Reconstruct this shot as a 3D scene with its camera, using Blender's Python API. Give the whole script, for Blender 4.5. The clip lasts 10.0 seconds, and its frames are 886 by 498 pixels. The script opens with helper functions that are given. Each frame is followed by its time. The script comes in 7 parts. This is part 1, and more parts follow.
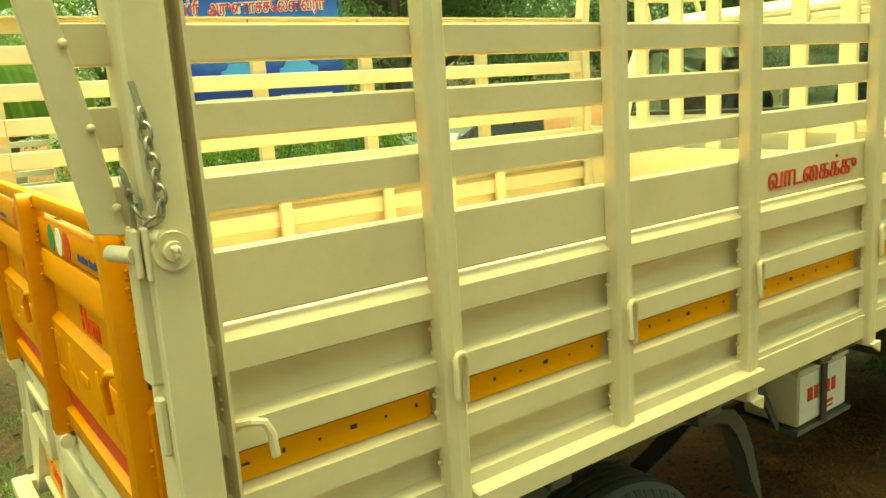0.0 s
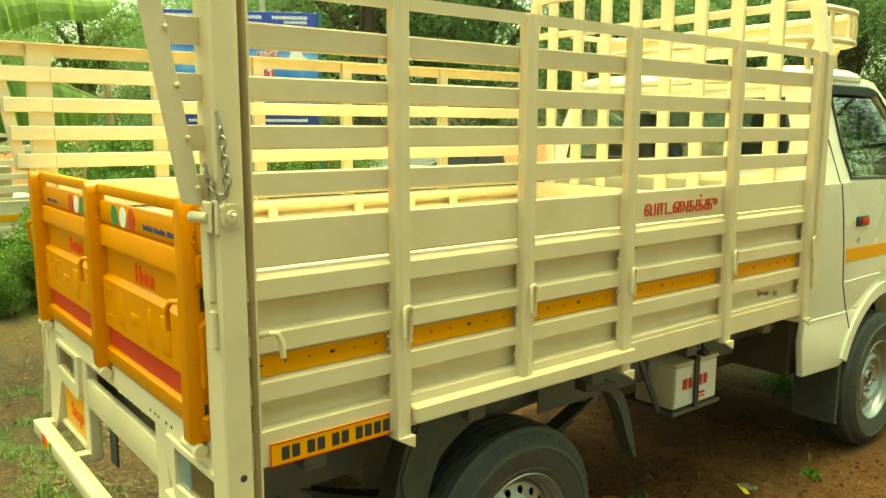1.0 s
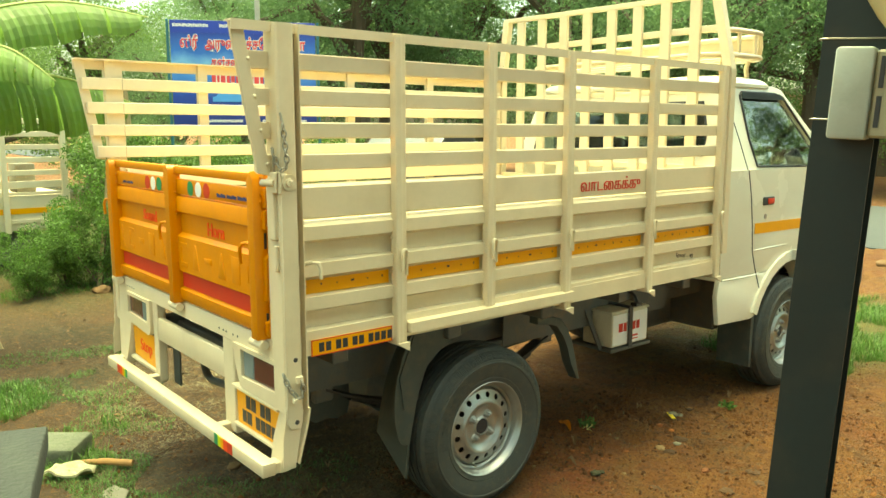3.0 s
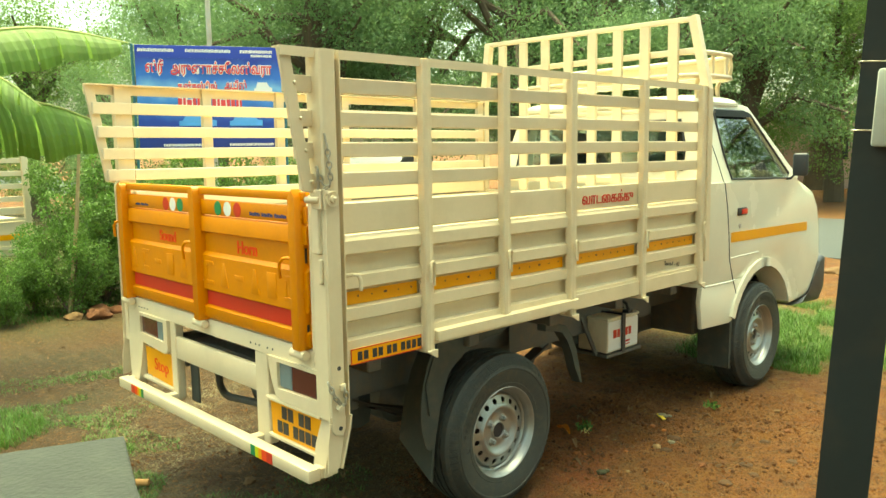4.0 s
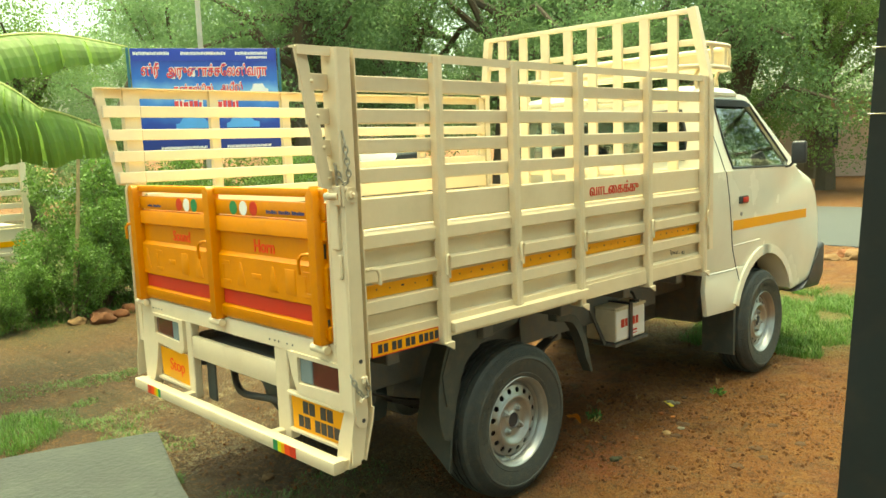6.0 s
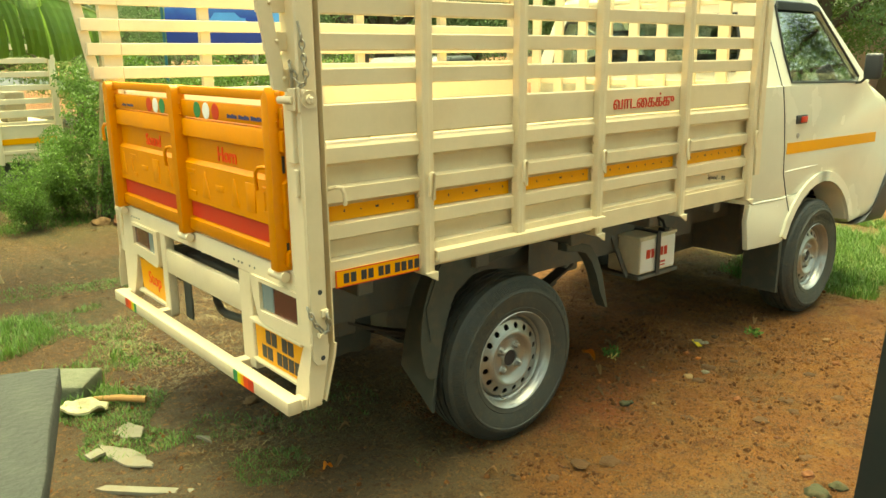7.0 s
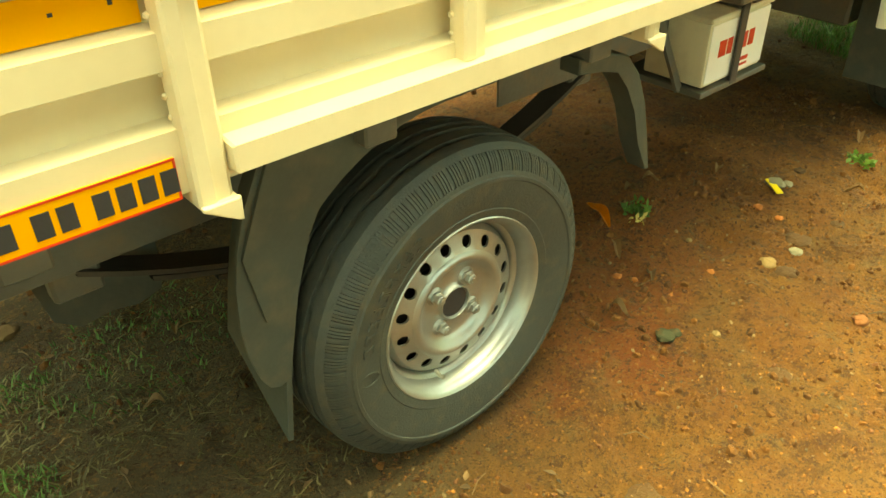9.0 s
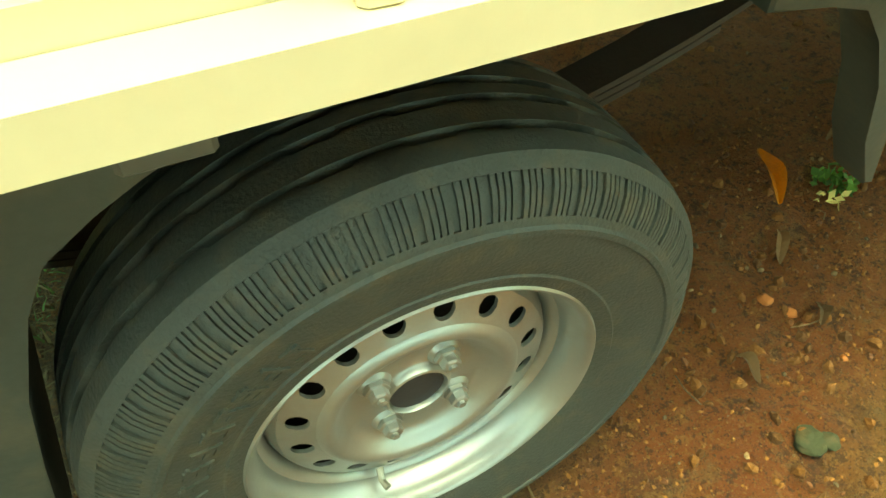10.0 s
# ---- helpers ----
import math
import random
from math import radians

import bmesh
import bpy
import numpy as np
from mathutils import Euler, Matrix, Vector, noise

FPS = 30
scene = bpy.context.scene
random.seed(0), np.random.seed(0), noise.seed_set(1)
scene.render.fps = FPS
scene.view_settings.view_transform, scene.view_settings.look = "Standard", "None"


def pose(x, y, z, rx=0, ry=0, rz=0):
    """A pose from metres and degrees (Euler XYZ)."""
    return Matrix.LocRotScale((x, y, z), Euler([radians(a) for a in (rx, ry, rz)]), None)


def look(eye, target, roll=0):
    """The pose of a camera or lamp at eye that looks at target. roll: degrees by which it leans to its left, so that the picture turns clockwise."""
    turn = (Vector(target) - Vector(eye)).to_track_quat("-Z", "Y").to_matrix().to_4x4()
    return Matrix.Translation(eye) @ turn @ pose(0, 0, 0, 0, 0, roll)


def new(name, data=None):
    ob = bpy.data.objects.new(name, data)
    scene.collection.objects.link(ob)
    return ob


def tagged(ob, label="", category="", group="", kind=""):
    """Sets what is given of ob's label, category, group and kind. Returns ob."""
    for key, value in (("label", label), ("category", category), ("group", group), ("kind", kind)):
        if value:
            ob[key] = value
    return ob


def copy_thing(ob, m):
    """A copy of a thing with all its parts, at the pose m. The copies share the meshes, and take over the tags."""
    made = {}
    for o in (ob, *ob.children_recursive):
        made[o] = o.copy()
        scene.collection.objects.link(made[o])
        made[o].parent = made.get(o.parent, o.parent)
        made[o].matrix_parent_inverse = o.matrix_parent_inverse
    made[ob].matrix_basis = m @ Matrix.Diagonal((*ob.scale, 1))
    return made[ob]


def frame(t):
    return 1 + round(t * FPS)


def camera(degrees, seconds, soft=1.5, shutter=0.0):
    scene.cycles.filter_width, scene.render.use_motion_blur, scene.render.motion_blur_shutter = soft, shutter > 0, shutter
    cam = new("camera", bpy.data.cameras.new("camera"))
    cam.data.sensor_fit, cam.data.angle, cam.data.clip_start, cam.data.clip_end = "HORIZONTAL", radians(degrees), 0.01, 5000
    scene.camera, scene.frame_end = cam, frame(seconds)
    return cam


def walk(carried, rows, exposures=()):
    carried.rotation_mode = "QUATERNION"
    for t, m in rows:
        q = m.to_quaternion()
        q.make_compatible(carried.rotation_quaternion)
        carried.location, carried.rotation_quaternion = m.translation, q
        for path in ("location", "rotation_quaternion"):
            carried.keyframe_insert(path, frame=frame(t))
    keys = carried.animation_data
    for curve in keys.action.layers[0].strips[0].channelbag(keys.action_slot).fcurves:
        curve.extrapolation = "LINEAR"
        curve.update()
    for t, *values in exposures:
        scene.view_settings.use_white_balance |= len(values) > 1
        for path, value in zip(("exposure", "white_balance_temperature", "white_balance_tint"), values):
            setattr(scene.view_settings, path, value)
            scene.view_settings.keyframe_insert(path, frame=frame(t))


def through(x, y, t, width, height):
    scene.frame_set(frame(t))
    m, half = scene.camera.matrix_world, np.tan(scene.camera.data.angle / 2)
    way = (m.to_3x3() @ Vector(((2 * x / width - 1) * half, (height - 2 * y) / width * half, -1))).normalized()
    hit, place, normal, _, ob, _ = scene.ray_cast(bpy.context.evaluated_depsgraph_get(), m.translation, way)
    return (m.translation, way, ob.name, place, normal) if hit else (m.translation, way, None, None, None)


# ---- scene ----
cam = camera(58.9, 10.0)
PATH = [
    (0, (-1.166, -1.013, 1.492), (-0.026, 0.585, 1.108), -3.8),
    (0.5, (-1.353, -1.258, 1.494), (-0.129, 0.298, 1.206), -0.9),
    (1, (-1.512, -1.502, 1.498), (-0.28, 0.044, 1.195), 0.1),
    (1.5, (-1.615, -1.74, 1.467), (-0.404, -0.18, 1.153), 0.4),
    (2, (-1.818, -1.878, 1.462), (-0.572, -0.346, 1.15), -0.1),
    (2.2, (-1.877, -1.917, 1.470), (-0.620, -0.393, 1.163), -0.4),
    (3.3, (-2.068, -2.166, 1.482), (-0.807, -0.642, 1.187), 0.3),
    (3.5, (-2.127, -2.162, 1.479), (-0.846, -0.651, 1.202), -0.0),
    (4, (-2.322, -2.06, 1.471), (-0.954, -0.622, 1.224), -0.8),
    (4.5, (-2.422, -2.033, 1.472), (-1.011, -0.637, 1.225), -1.4),
    (5, (-2.462, -2.02, 1.472), (-1.04, -0.635, 1.224), -1.3),
    (5.2, (-2.468, -2.032, 1.468), (-1.049, -0.644, 1.224), -1.4),
    (6.3, (-2.321, -2.037, 1.463), (-0.970, -0.586, 1.196), -2.1),
    (6.5, (-2.221, -2.006, 1.473), (-0.899, -0.537, 1.165), -1.6),
    (7, (-1.981, -1.933, 1.437), (-0.741, -0.438, 0.96), -0.6),
    (7.5, (-1.725, -1.643, 1.348), (-0.492, -0.214, 0.687), -1.3),
    (8, (-1.402, -1.37, 1.339), (-0.178, 0.03, 0.603), -2.1),
    (8.5, (-1.077, -1.109, 1.348), (0.1, 0.276, 0.513), -1.3),
    (9, (-0.778, -0.806, 1.224), (0.307, 0.451, 0.109), -0.9),
    (9.5, (-0.466, -0.577, 1.156), (0.439, 0.658, -0.131), 0.8),
    (10, (-0.162, -0.327, 1.023), (0.409, 0.862, -0.481), 1.2),
]

EXPOSURES = [(0.0, 2.11, 16200, -46), (1.0, 2.16, 13900, -44), (2.0, 2.28, 11600, -38), (3.5, 2.28, 8900, -29), (5.0, 2.23, 9000, -28.5), (6.5, 2.24, 9200, -25.5), (7.5, 2.38, 12600, -28), (8.0, 2.66, 13200, -33),
             (8.5, 2.79, 14400, -31), (9.0, 3.13, 16200, -32), (9.5, 3.40, 12800, -28), (10.0, 3.31, 10300, -43)]
walk(cam, [(t, look(eye, target, roll)) for t, eye, target, roll in PATH], EXPOSURES)

# ---- daylight: a bright overcast sky with a wide soft sun ----
SUN_ELEVATION, SUN_AZIMUTH = 80.0, 60.0
world = bpy.data.worlds.new("sky")
scene.world = world
world.use_nodes = True
wn, wl = world.node_tree.nodes, world.node_tree.links
sky = wn.new("ShaderNodeTexSky")
sky.sky_type, sky.sun_disc = "NISHITA", False
sky.sun_elevation, sky.sun_rotation = radians(SUN_ELEVATION), radians(90 - SUN_AZIMUTH)
sky.air_density, sky.dust_density, sky.ozone_density = 1.0, 6.0, 0.6
wl.new(sky.outputs["Color"], wn["Background"].inputs["Color"])
wn["Background"].inputs["Strength"].default_value = 0.15
sun = new("sun", bpy.data.lights.new("sun", "SUN"))
sun.data.energy, sun.data.angle, sun.data.color = 1.0, radians(45), (1.0, 0.95, 0.86)
a, e = radians(SUN_AZIMUTH), radians(SUN_ELEVATION)
sun.matrix_basis = look((20 * math.cos(a) * math.cos(e), 20 * math.sin(a) * math.cos(e), 20 * math.sin(e)), (0, 0, 0))


# ---- materials ----
def material(name, colour, rough=0.6, metal=0.0, vary=0.12, scale=6.0, grain=120.0, bump=0.05, dirt=0.0,
             dirt_colour=(0.16, 0.10, 0.05), spots=0.0, coat=0.0, island=0.0, object_random=0.0):
    m = bpy.data.materials.new(name)
    m.use_nodes = True
    n, l = m.node_tree.nodes, m.node_tree.links
    p = n["Principled BSDF"]
    geo = n.new("ShaderNodeNewGeometry")
    big, fine = n.new("ShaderNodeTexNoise"), n.new("ShaderNodeTexNoise")
    big.inputs["Scale"].default_value, big.inputs["Detail"].default_value = scale, 6
    fine.inputs["Scale"].default_value, fine.inputs["Detail"].default_value = grain, 4
    for t in (big, fine):
        l.new(geo.outputs["Position"], t.inputs["Vector"])
    mul = n.new("ShaderNodeMath"); mul.operation = "MULTIPLY_ADD"
    l.new(big.outputs["Fac"], mul.inputs[0])
    mul.inputs[1].default_value, mul.inputs[2].default_value = 2 * vary, 1 - vary
    add = n.new("ShaderNodeMath"); add.operation = "MULTIPLY_ADD"
    l.new(fine.outputs["Fac"], add.inputs[0])
    add.inputs[1].default_value = vary
    l.new(mul.outputs[0], add.inputs[2])
    last = add.outputs[0]
    for amount, node, socket in ((island, geo, "Random Per Island"), (object_random, None, "Random")):
        if amount:
            node = node or n.new("ShaderNodeObjectInfo")
            r = n.new("ShaderNodeMath"); r.operation = "MULTIPLY_ADD"
            l.new(node.outputs[socket], r.inputs[0])
            r.inputs[1].default_value, r.inputs[2].default_value = 2 * amount, 1 - amount
            q = n.new("ShaderNodeMath"); q.operation = "MULTIPLY"
            l.new(last, q.inputs[0]); l.new(r.outputs[0], q.inputs[1])
            last = q.outputs[0]
    tint = n.new("ShaderNodeVectorMath"); tint.operation = "SCALE"
    tint.inputs[0].default_value = colour
    l.new(last, tint.inputs["Scale"])
    out = tint.outputs["Vector"]
    if dirt:
        stain = n.new("ShaderNodeTexNoise")
        stain.inputs["Scale"].default_value, stain.inputs["Detail"].default_value = scale * 1.7, 8
        l.new(geo.outputs["Position"], stain.inputs["Vector"])
        ramp = n.new("ShaderNodeMapRange")
        ramp.inputs["From Min"].default_value, ramp.inputs["From Max"].default_value = 0.5, 0.75
        ramp.inputs["To Max"].default_value = dirt
        l.new(stain.outputs["Fac"], ramp.inputs["Value"])
        mix = n.new("ShaderNodeMix"); mix.data_type = "RGBA"
        l.new(ramp.outputs["Result"], mix.inputs["Factor"])
        l.new(out, mix.inputs["A"])
        mix.inputs["B"].default_value = (*dirt_colour, 1)
        out = mix.outputs["Result"]
    l.new(out, p.inputs["Base Color"])
    rr = n.new("ShaderNodeMath"); rr.operation = "MULTIPLY_ADD"; rr.use_clamp = True
    l.new(big.outputs["Fac"], rr.inputs[0])
    rr.inputs[1].default_value, rr.inputs[2].default_value = 0.2, rough - 0.1
    l.new(rr.outputs[0], p.inputs["Roughness"])
    p.inputs["Metallic"].default_value = metal
    p.inputs["Coat Weight"].default_value = coat
    if bump:
        b = n.new("ShaderNodeBump")
        b.inputs["Strength"].default_value, b.inputs["Distance"].default_value = bump, 0.01
        l.new(fine.outputs["Fac"], b.inputs["Height"])
        l.new(b.outputs["Normal"], p.inputs["Normal"])
    return m


CREAM = material("cream_enamel", (0.68, 0.572, 0.388), 0.36, vary=0.07, scale=4, grain=60, bump=0.04, dirt=0.22, dirt_colour=(0.42, 0.33, 0.18))
CAB = material("ivory_car_paint", (0.76, 0.74, 0.60), 0.25, vary=0.04, scale=3, grain=80, bump=0.01, coat=0.4, dirt=0.06)
ORANGE = material("orange_enamel", (0.62, 0.210, 0.003), 0.45, vary=0.12, scale=9, grain=70, bump=0.06, dirt=0.15, dirt_colour=(0.35, 0.12, 0.02))
AMBER = material("amber_tape", (0.80, 0.34, 0.012), 0.35, vary=0.06, scale=20, grain=300, bump=0.02)
RED = material("red_paint", (0.55, 0.03, 0.015), 0.42, vary=0.10, scale=10, grain=80, bump=0.04)
SCARLET = material("scarlet_paint", (0.74, 0.055, 0.012), 0.45, vary=0.15, scale=30, grain=200, bump=0.03)
LIME = material("lime_tape", (0.55, 0.60, 0.03), 0.35, vary=0.08, scale=20)
GREEN = material("green_paint", (0.02, 0.22, 0.08), 0.45, vary=0.08)
WHITE = material("white_paint", (0.80, 0.80, 0.76), 0.45, vary=0.05)
BLACK = material("black_paint", (0.025, 0.025, 0.03), 0.5, vary=0.2)
NAVY = material("navy_paint", (0.03, 0.04, 0.16), 0.5)
RUBBER = material("tyre_rubber", (0.040, 0.044, 0.040), 0.58, vary=0.35, scale=22, grain=260, bump=0.22, dirt=0.55, dirt_colour=(0.100, 0.082, 0.052))
FLAP = material("mud_flap_rubber", (0.048, 0.054, 0.046), 0.6, vary=0.25, scale=12, grain=120, bump=0.08, dirt=0.3, dirt_colour=(0.16, 0.12, 0.075))
CHASSIS = material("chassis_paint", (0.095, 0.092, 0.080), 0.55, vary=0.3, scale=10, grain=90, bump=0.08, dirt=0.6, dirt_colour=(0.19, 0.125, 0.07))
STEEL = material("silver_wheel_paint", (0.38, 0.385, 0.365), 0.36, metal=0.75, vary=0.08, scale=18, grain=200, bump=0.03, dirt=0.25, dirt_colour=(0.28, 0.22, 0.15))
ZINC = material("zinc_chain", (0.34, 0.32, 0.26), 0.4, metal=0.7, vary=0.2, scale=60, grain=300, bump=0.05)
RUST = material("rusty_spring_steel", (0.050, 0.040, 0.033), 0.75, vary=0.3, scale=20, grain=150, bump=0.15)
LAMPRED = material("red_lamp_lens", (0.075, 0.010, 0.010), 0.15, vary=0.1, scale=30, grain=400, bump=0.06, coat=0.6)
LAMPCLEAR = material("clear_lamp_lens", (0.17, 0.23, 0.24), 0.12, vary=0.1, scale=30, grain=400, bump=0.06, coat=0.6)
BATTERY = material("battery_case", (0.66, 0.60, 0.44), 0.45, vary=0.06, scale=8, dirt=0.25)
PLASTIC = material("dark_plastic", (0.035, 0.037, 0.04), 0.45, vary=0.15)
SEATCLOTH = material("seat_cloth", (0.05, 0.05, 0.055), 0.9, vary=0.2, grain=300, bump=0.2)
POLEPAINT = material("dark_green_steel_paint", (0.008, 0.016, 0.016), 0.55, vary=0.25, scale=7, grain=50, bump=0.05, dirt=0.3, dirt_colour=(0.05, 0.04, 0.025))
METERGREY = material("meter_box_plastic", (0.44, 0.47, 0.40), 0.5, vary=0.08, scale=9, dirt=0.35, dirt_colour=(0.26, 0.23, 0.14))
METERSIDE = material("meter_vent_plastic", (0.36, 0.33, 0.22), 0.6, vary=0.1, scale=9, dirt=0.3)
PIPE = material("beige_conduit", (0.46, 0.36, 0.18), 0.5, vary=0.12, scale=12, dirt=0.4)
GRANITE = material("granite_slab", (0.022, 0.026, 0.022), 0.9, vary=0.5, scale=5, grain=70, bump=0.6, dirt=0.6, dirt_colour=(0.052, 0.060, 0.046))
ASPHALT = material("asphalt", (0.050, 0.056, 0.056), 0.9, vary=0.15, scale=0.7, grain=60, bump=0.3)
CARGREY = material("grey_car_paint", (0.09, 0.10, 0.10), 0.3, vary=0.06, scale=3, bump=0.01, coat=0.3)
ROOFSHEET = material("porch_sheet", (0.28, 0.27, 0.24), 0.6, vary=0.15, scale=2, grain=30)
PLASTER = material("porch_plaster", (0.46, 0.43, 0.36), 0.85, vary=0.12, scale=2, grain=40, bump=0.2, dirt=0.25)
PINKWALL = material("pink_wall", (0.66, 0.46, 0.42), 0.85, vary=0.1, scale=1, grain=20, dirt=0.3)
STEMWOOD = material("pale_stem", (0.26, 0.20, 0.10), 0.85, vary=0.3, scale=12, grain=60, bump=0.4)
BARK = material("bark", (0.10, 0.075, 0.05), 0.9, vary=0.35, scale=5, grain=35, bump=0.6)
SIGNBLUE = material("sign_vinyl_blue", (0.016, 0.050, 0.40), 0.35, vary=0.1, scale=1.5, grain=20, bump=0.01)
SIGNSKY = material("sign_vinyl_sky", (0.09, 0.33, 0.70), 0.35, vary=0.35, scale=3, grain=9, bump=0.01)
SIGNFRAME = material("sign_frame_teal", (0.03, 0.14, 0.17), 0.5)
SIGNPINK = material("sign_letter_red", (0.68, 0.06, 0.07), 0.4)
PALEGRIT = material("pale_grit", (0.165, 0.098, 0.045), 0.9, vary=0.3, scale=14, grain=70, bump=0.5, island=0.6)
STONE = material("field_stone", (0.095, 0.052, 0.020), 0.9, vary=0.3, scale=14, grain=70, bump=0.5, island=0.45, object_random=0.2)
REDSTONE = material("red_stone", (0.135, 0.048, 0.016), 0.9, vary=0.3, scale=14, grain=70, bump=0.5, object_random=0.25)
SCRAP = material("old_board", (0.155, 0.145, 0.105), 0.85, vary=0.2, scale=12, grain=60, bump=0.2, dirt=0.4)
SACKING = material("pale_sacking", (0.34, 0.31, 0.19), 0.9, vary=0.35, scale=28, grain=220, bump=0.5, dirt=0.5, dirt_colour=(0.20, 0.17, 0.08))
WOOD = material("bare_stick", (0.32, 0.17, 0.06), 0.8, vary=0.25, scale=20, grain=90, bump=0.3)
TWIG = material("dry_twig", (0.13, 0.075, 0.032), 0.85, vary=0.3, scale=20, island=0.5)
WETCLOD = material("damp_clod", (0.058, 0.026, 0.007), 0.9, vary=0.3, scale=25, grain=120, bump=0.6)
ORESTONE = material("buff_stone", (0.21, 0.13, 0.055), 0.85, vary=0.25, scale=30, grain=120, bump=0.3, object_random=0.2)
ORANGESTONE = material("orange_brick_chip", (0.33, 0.105, 0.026), 0.85, vary=0.25, scale=30, grain=120, bump=0.3, object_random=0.25)
SLATE = material("grey_stone", (0.15, 0.13, 0.085), 0.8, vary=0.3, scale=30, grain=120, bump=0.3)
MOSSY = material("mossy_stone", (0.026, 0.028, 0.010), 0.85, vary=0.3, scale=25, grain=90, bump=0.4, dirt=0.4, dirt_colour=(0.12, 0.06, 0.025))
BLOCK = material("mossy_concrete", (0.090, 0.095, 0.062), 0.9, vary=0.35, scale=18, grain=90, bump=0.5, dirt=0.5, dirt_colour=(0.035, 0.055, 0.018))
CRUMB = material("soil_crumb", (0.175, 0.068, 0.015), 0.95, vary=0.3, scale=30, grain=200, bump=0.0, island=0.65)
CLOD = material("soil_clod", (0.115, 0.043, 0.009), 0.95, vary=0.3, scale=30, grain=200, bump=0.5, island=0.45)
DRYLEAF = material("dry_leaf", (0.66, 0.24, 0.02), 0.7, vary=0.25, scale=40, grain=160, bump=0.3)
DEADLEAF = material("withered_leaf", (0.21, 0.12, 0.055), 0.8, vary=0.3, scale=50, grain=160, bump=0.3, object_random=0.4)
LITTER = material("leaf_litter", (0.115, 0.066, 0.030), 0.85, vary=0.3, scale=50, grain=160, bump=0.2, island=0.7)
PETAL = material("withered_petal", (0.62, 0.50, 0.18), 0.7, vary=0.2, scale=60, island=0.3)
PAPER = material("yellow_wrapper", (0.66, 0.48, 0.04), 0.5, vary=0.15, scale=60)


def leafy(name, colour, vary=0.35, through=0.35, scale=0.6):
    """Leaf stuff: colour varies leaf by leaf, and some light passes through."""
    m = material(name, colour, 0.55, vary=0.2, scale=scale, grain=25, bump=0.05, island=vary)
    n, l = m.node_tree.nodes, m.node_tree.links
    p = n["Principled BSDF"]
    back = n.new("ShaderNodeBsdfTranslucent")
    source = p.inputs["Base Color"].links[0].from_socket
    l.new(source, back.inputs["Color"])
    mix = n.new("ShaderNodeMixShader")
    mix.inputs["Fac"].default_value = through
    l.new(p.outputs["BSDF"], mix.inputs[1]); l.new(back.outputs["BSDF"], mix.inputs[2])
    l.new(mix.outputs["Shader"], n["Material Output"].inputs["Surface"])
    return m


LEAF_DARK = leafy("tree_leaf_dark", (0.165, 0.255, 0.110), 0.12, 0.60)
LEAF_LIGHT = leafy("tree_leaf_light", (0.15, 0.23, 0.065), 0.25, 0.5)
LEAF_SHRUB = leafy("shrub_leaf", (0.100, 0.180, 0.034), 0.45, 0.40)
LEAF_BANANA = leafy("banana_leaf", (0.17, 0.27, 0.060), 0.2, 0.5, 5)
STALK = material("banana_stalk", (0.22, 0.26, 0.08), 0.6, vary=0.2)
MIDRIB = material("banana_midrib", (0.38, 0.42, 0.14), 0.5, vary=0.15)
GRASS = leafy("grass_blade", (0.085, 0.165, 0.028), 0.4, 0.3)
MOSSGRASS = leafy("moss_grass_blade", (0.085, 0.150, 0.034), 0.5, 0.3)
STRAW = leafy("dry_grass_blade", (0.15, 0.115, 0.048), 0.4, 0.2)


def glass(name, tint, sheen=1.45):
    """Thin window glass: tinted and clear, with a mirror sheen."""
    m = bpy.data.materials.new(name)
    m.use_nodes = True
    n, l = m.node_tree.nodes, m.node_tree.links
    n.remove(n["Principled BSDF"])
    clear, gloss, fres, mix = n.new("ShaderNodeBsdfTransparent"), n.new("ShaderNodeBsdfGlossy"), n.new("ShaderNodeFresnel"), n.new("ShaderNodeMixShader")
    clear.inputs["Color"].default_value = (*tint, 1)
    gloss.inputs["Roughness"].default_value = 0.015
    fres.inputs["IOR"].default_value = sheen
    l.new(fres.outputs["Fac"], mix.inputs["Fac"])
    l.new(clear.outputs["BSDF"], mix.inputs[1]); l.new(gloss.outputs["BSDF"], mix.inputs[2])
    l.new(mix.outputs["Shader"], n["Material Output"].inputs["Surface"])
    return m


GLASS = glass("tinted_glass", (0.50, 0.60, 0.60), 1.9)


# ---- mesh helpers ----
def box(bm, x0, x1, y0, y1, z0, z1, bevel=0.003, segments=1):
    v = [bm.verts.new((x, y, z)) for x in (x0, x1) for y in (y0, y1) for z in (z0, z1)]
    f = [bm.faces.new([v[i] for i in q]) for q in ((0, 1, 3, 2), (4, 6, 7, 5), (0, 4, 5, 1), (2, 3, 7, 6), (0, 2, 6, 4), (1, 5, 7, 3))]
    if bevel:
        edges = {ed for face in f for ed in face.edges}
        bmesh.ops.bevel(bm, geom=list(edges), offset=bevel, segments=segments, profile=0.5, affect="EDGES")


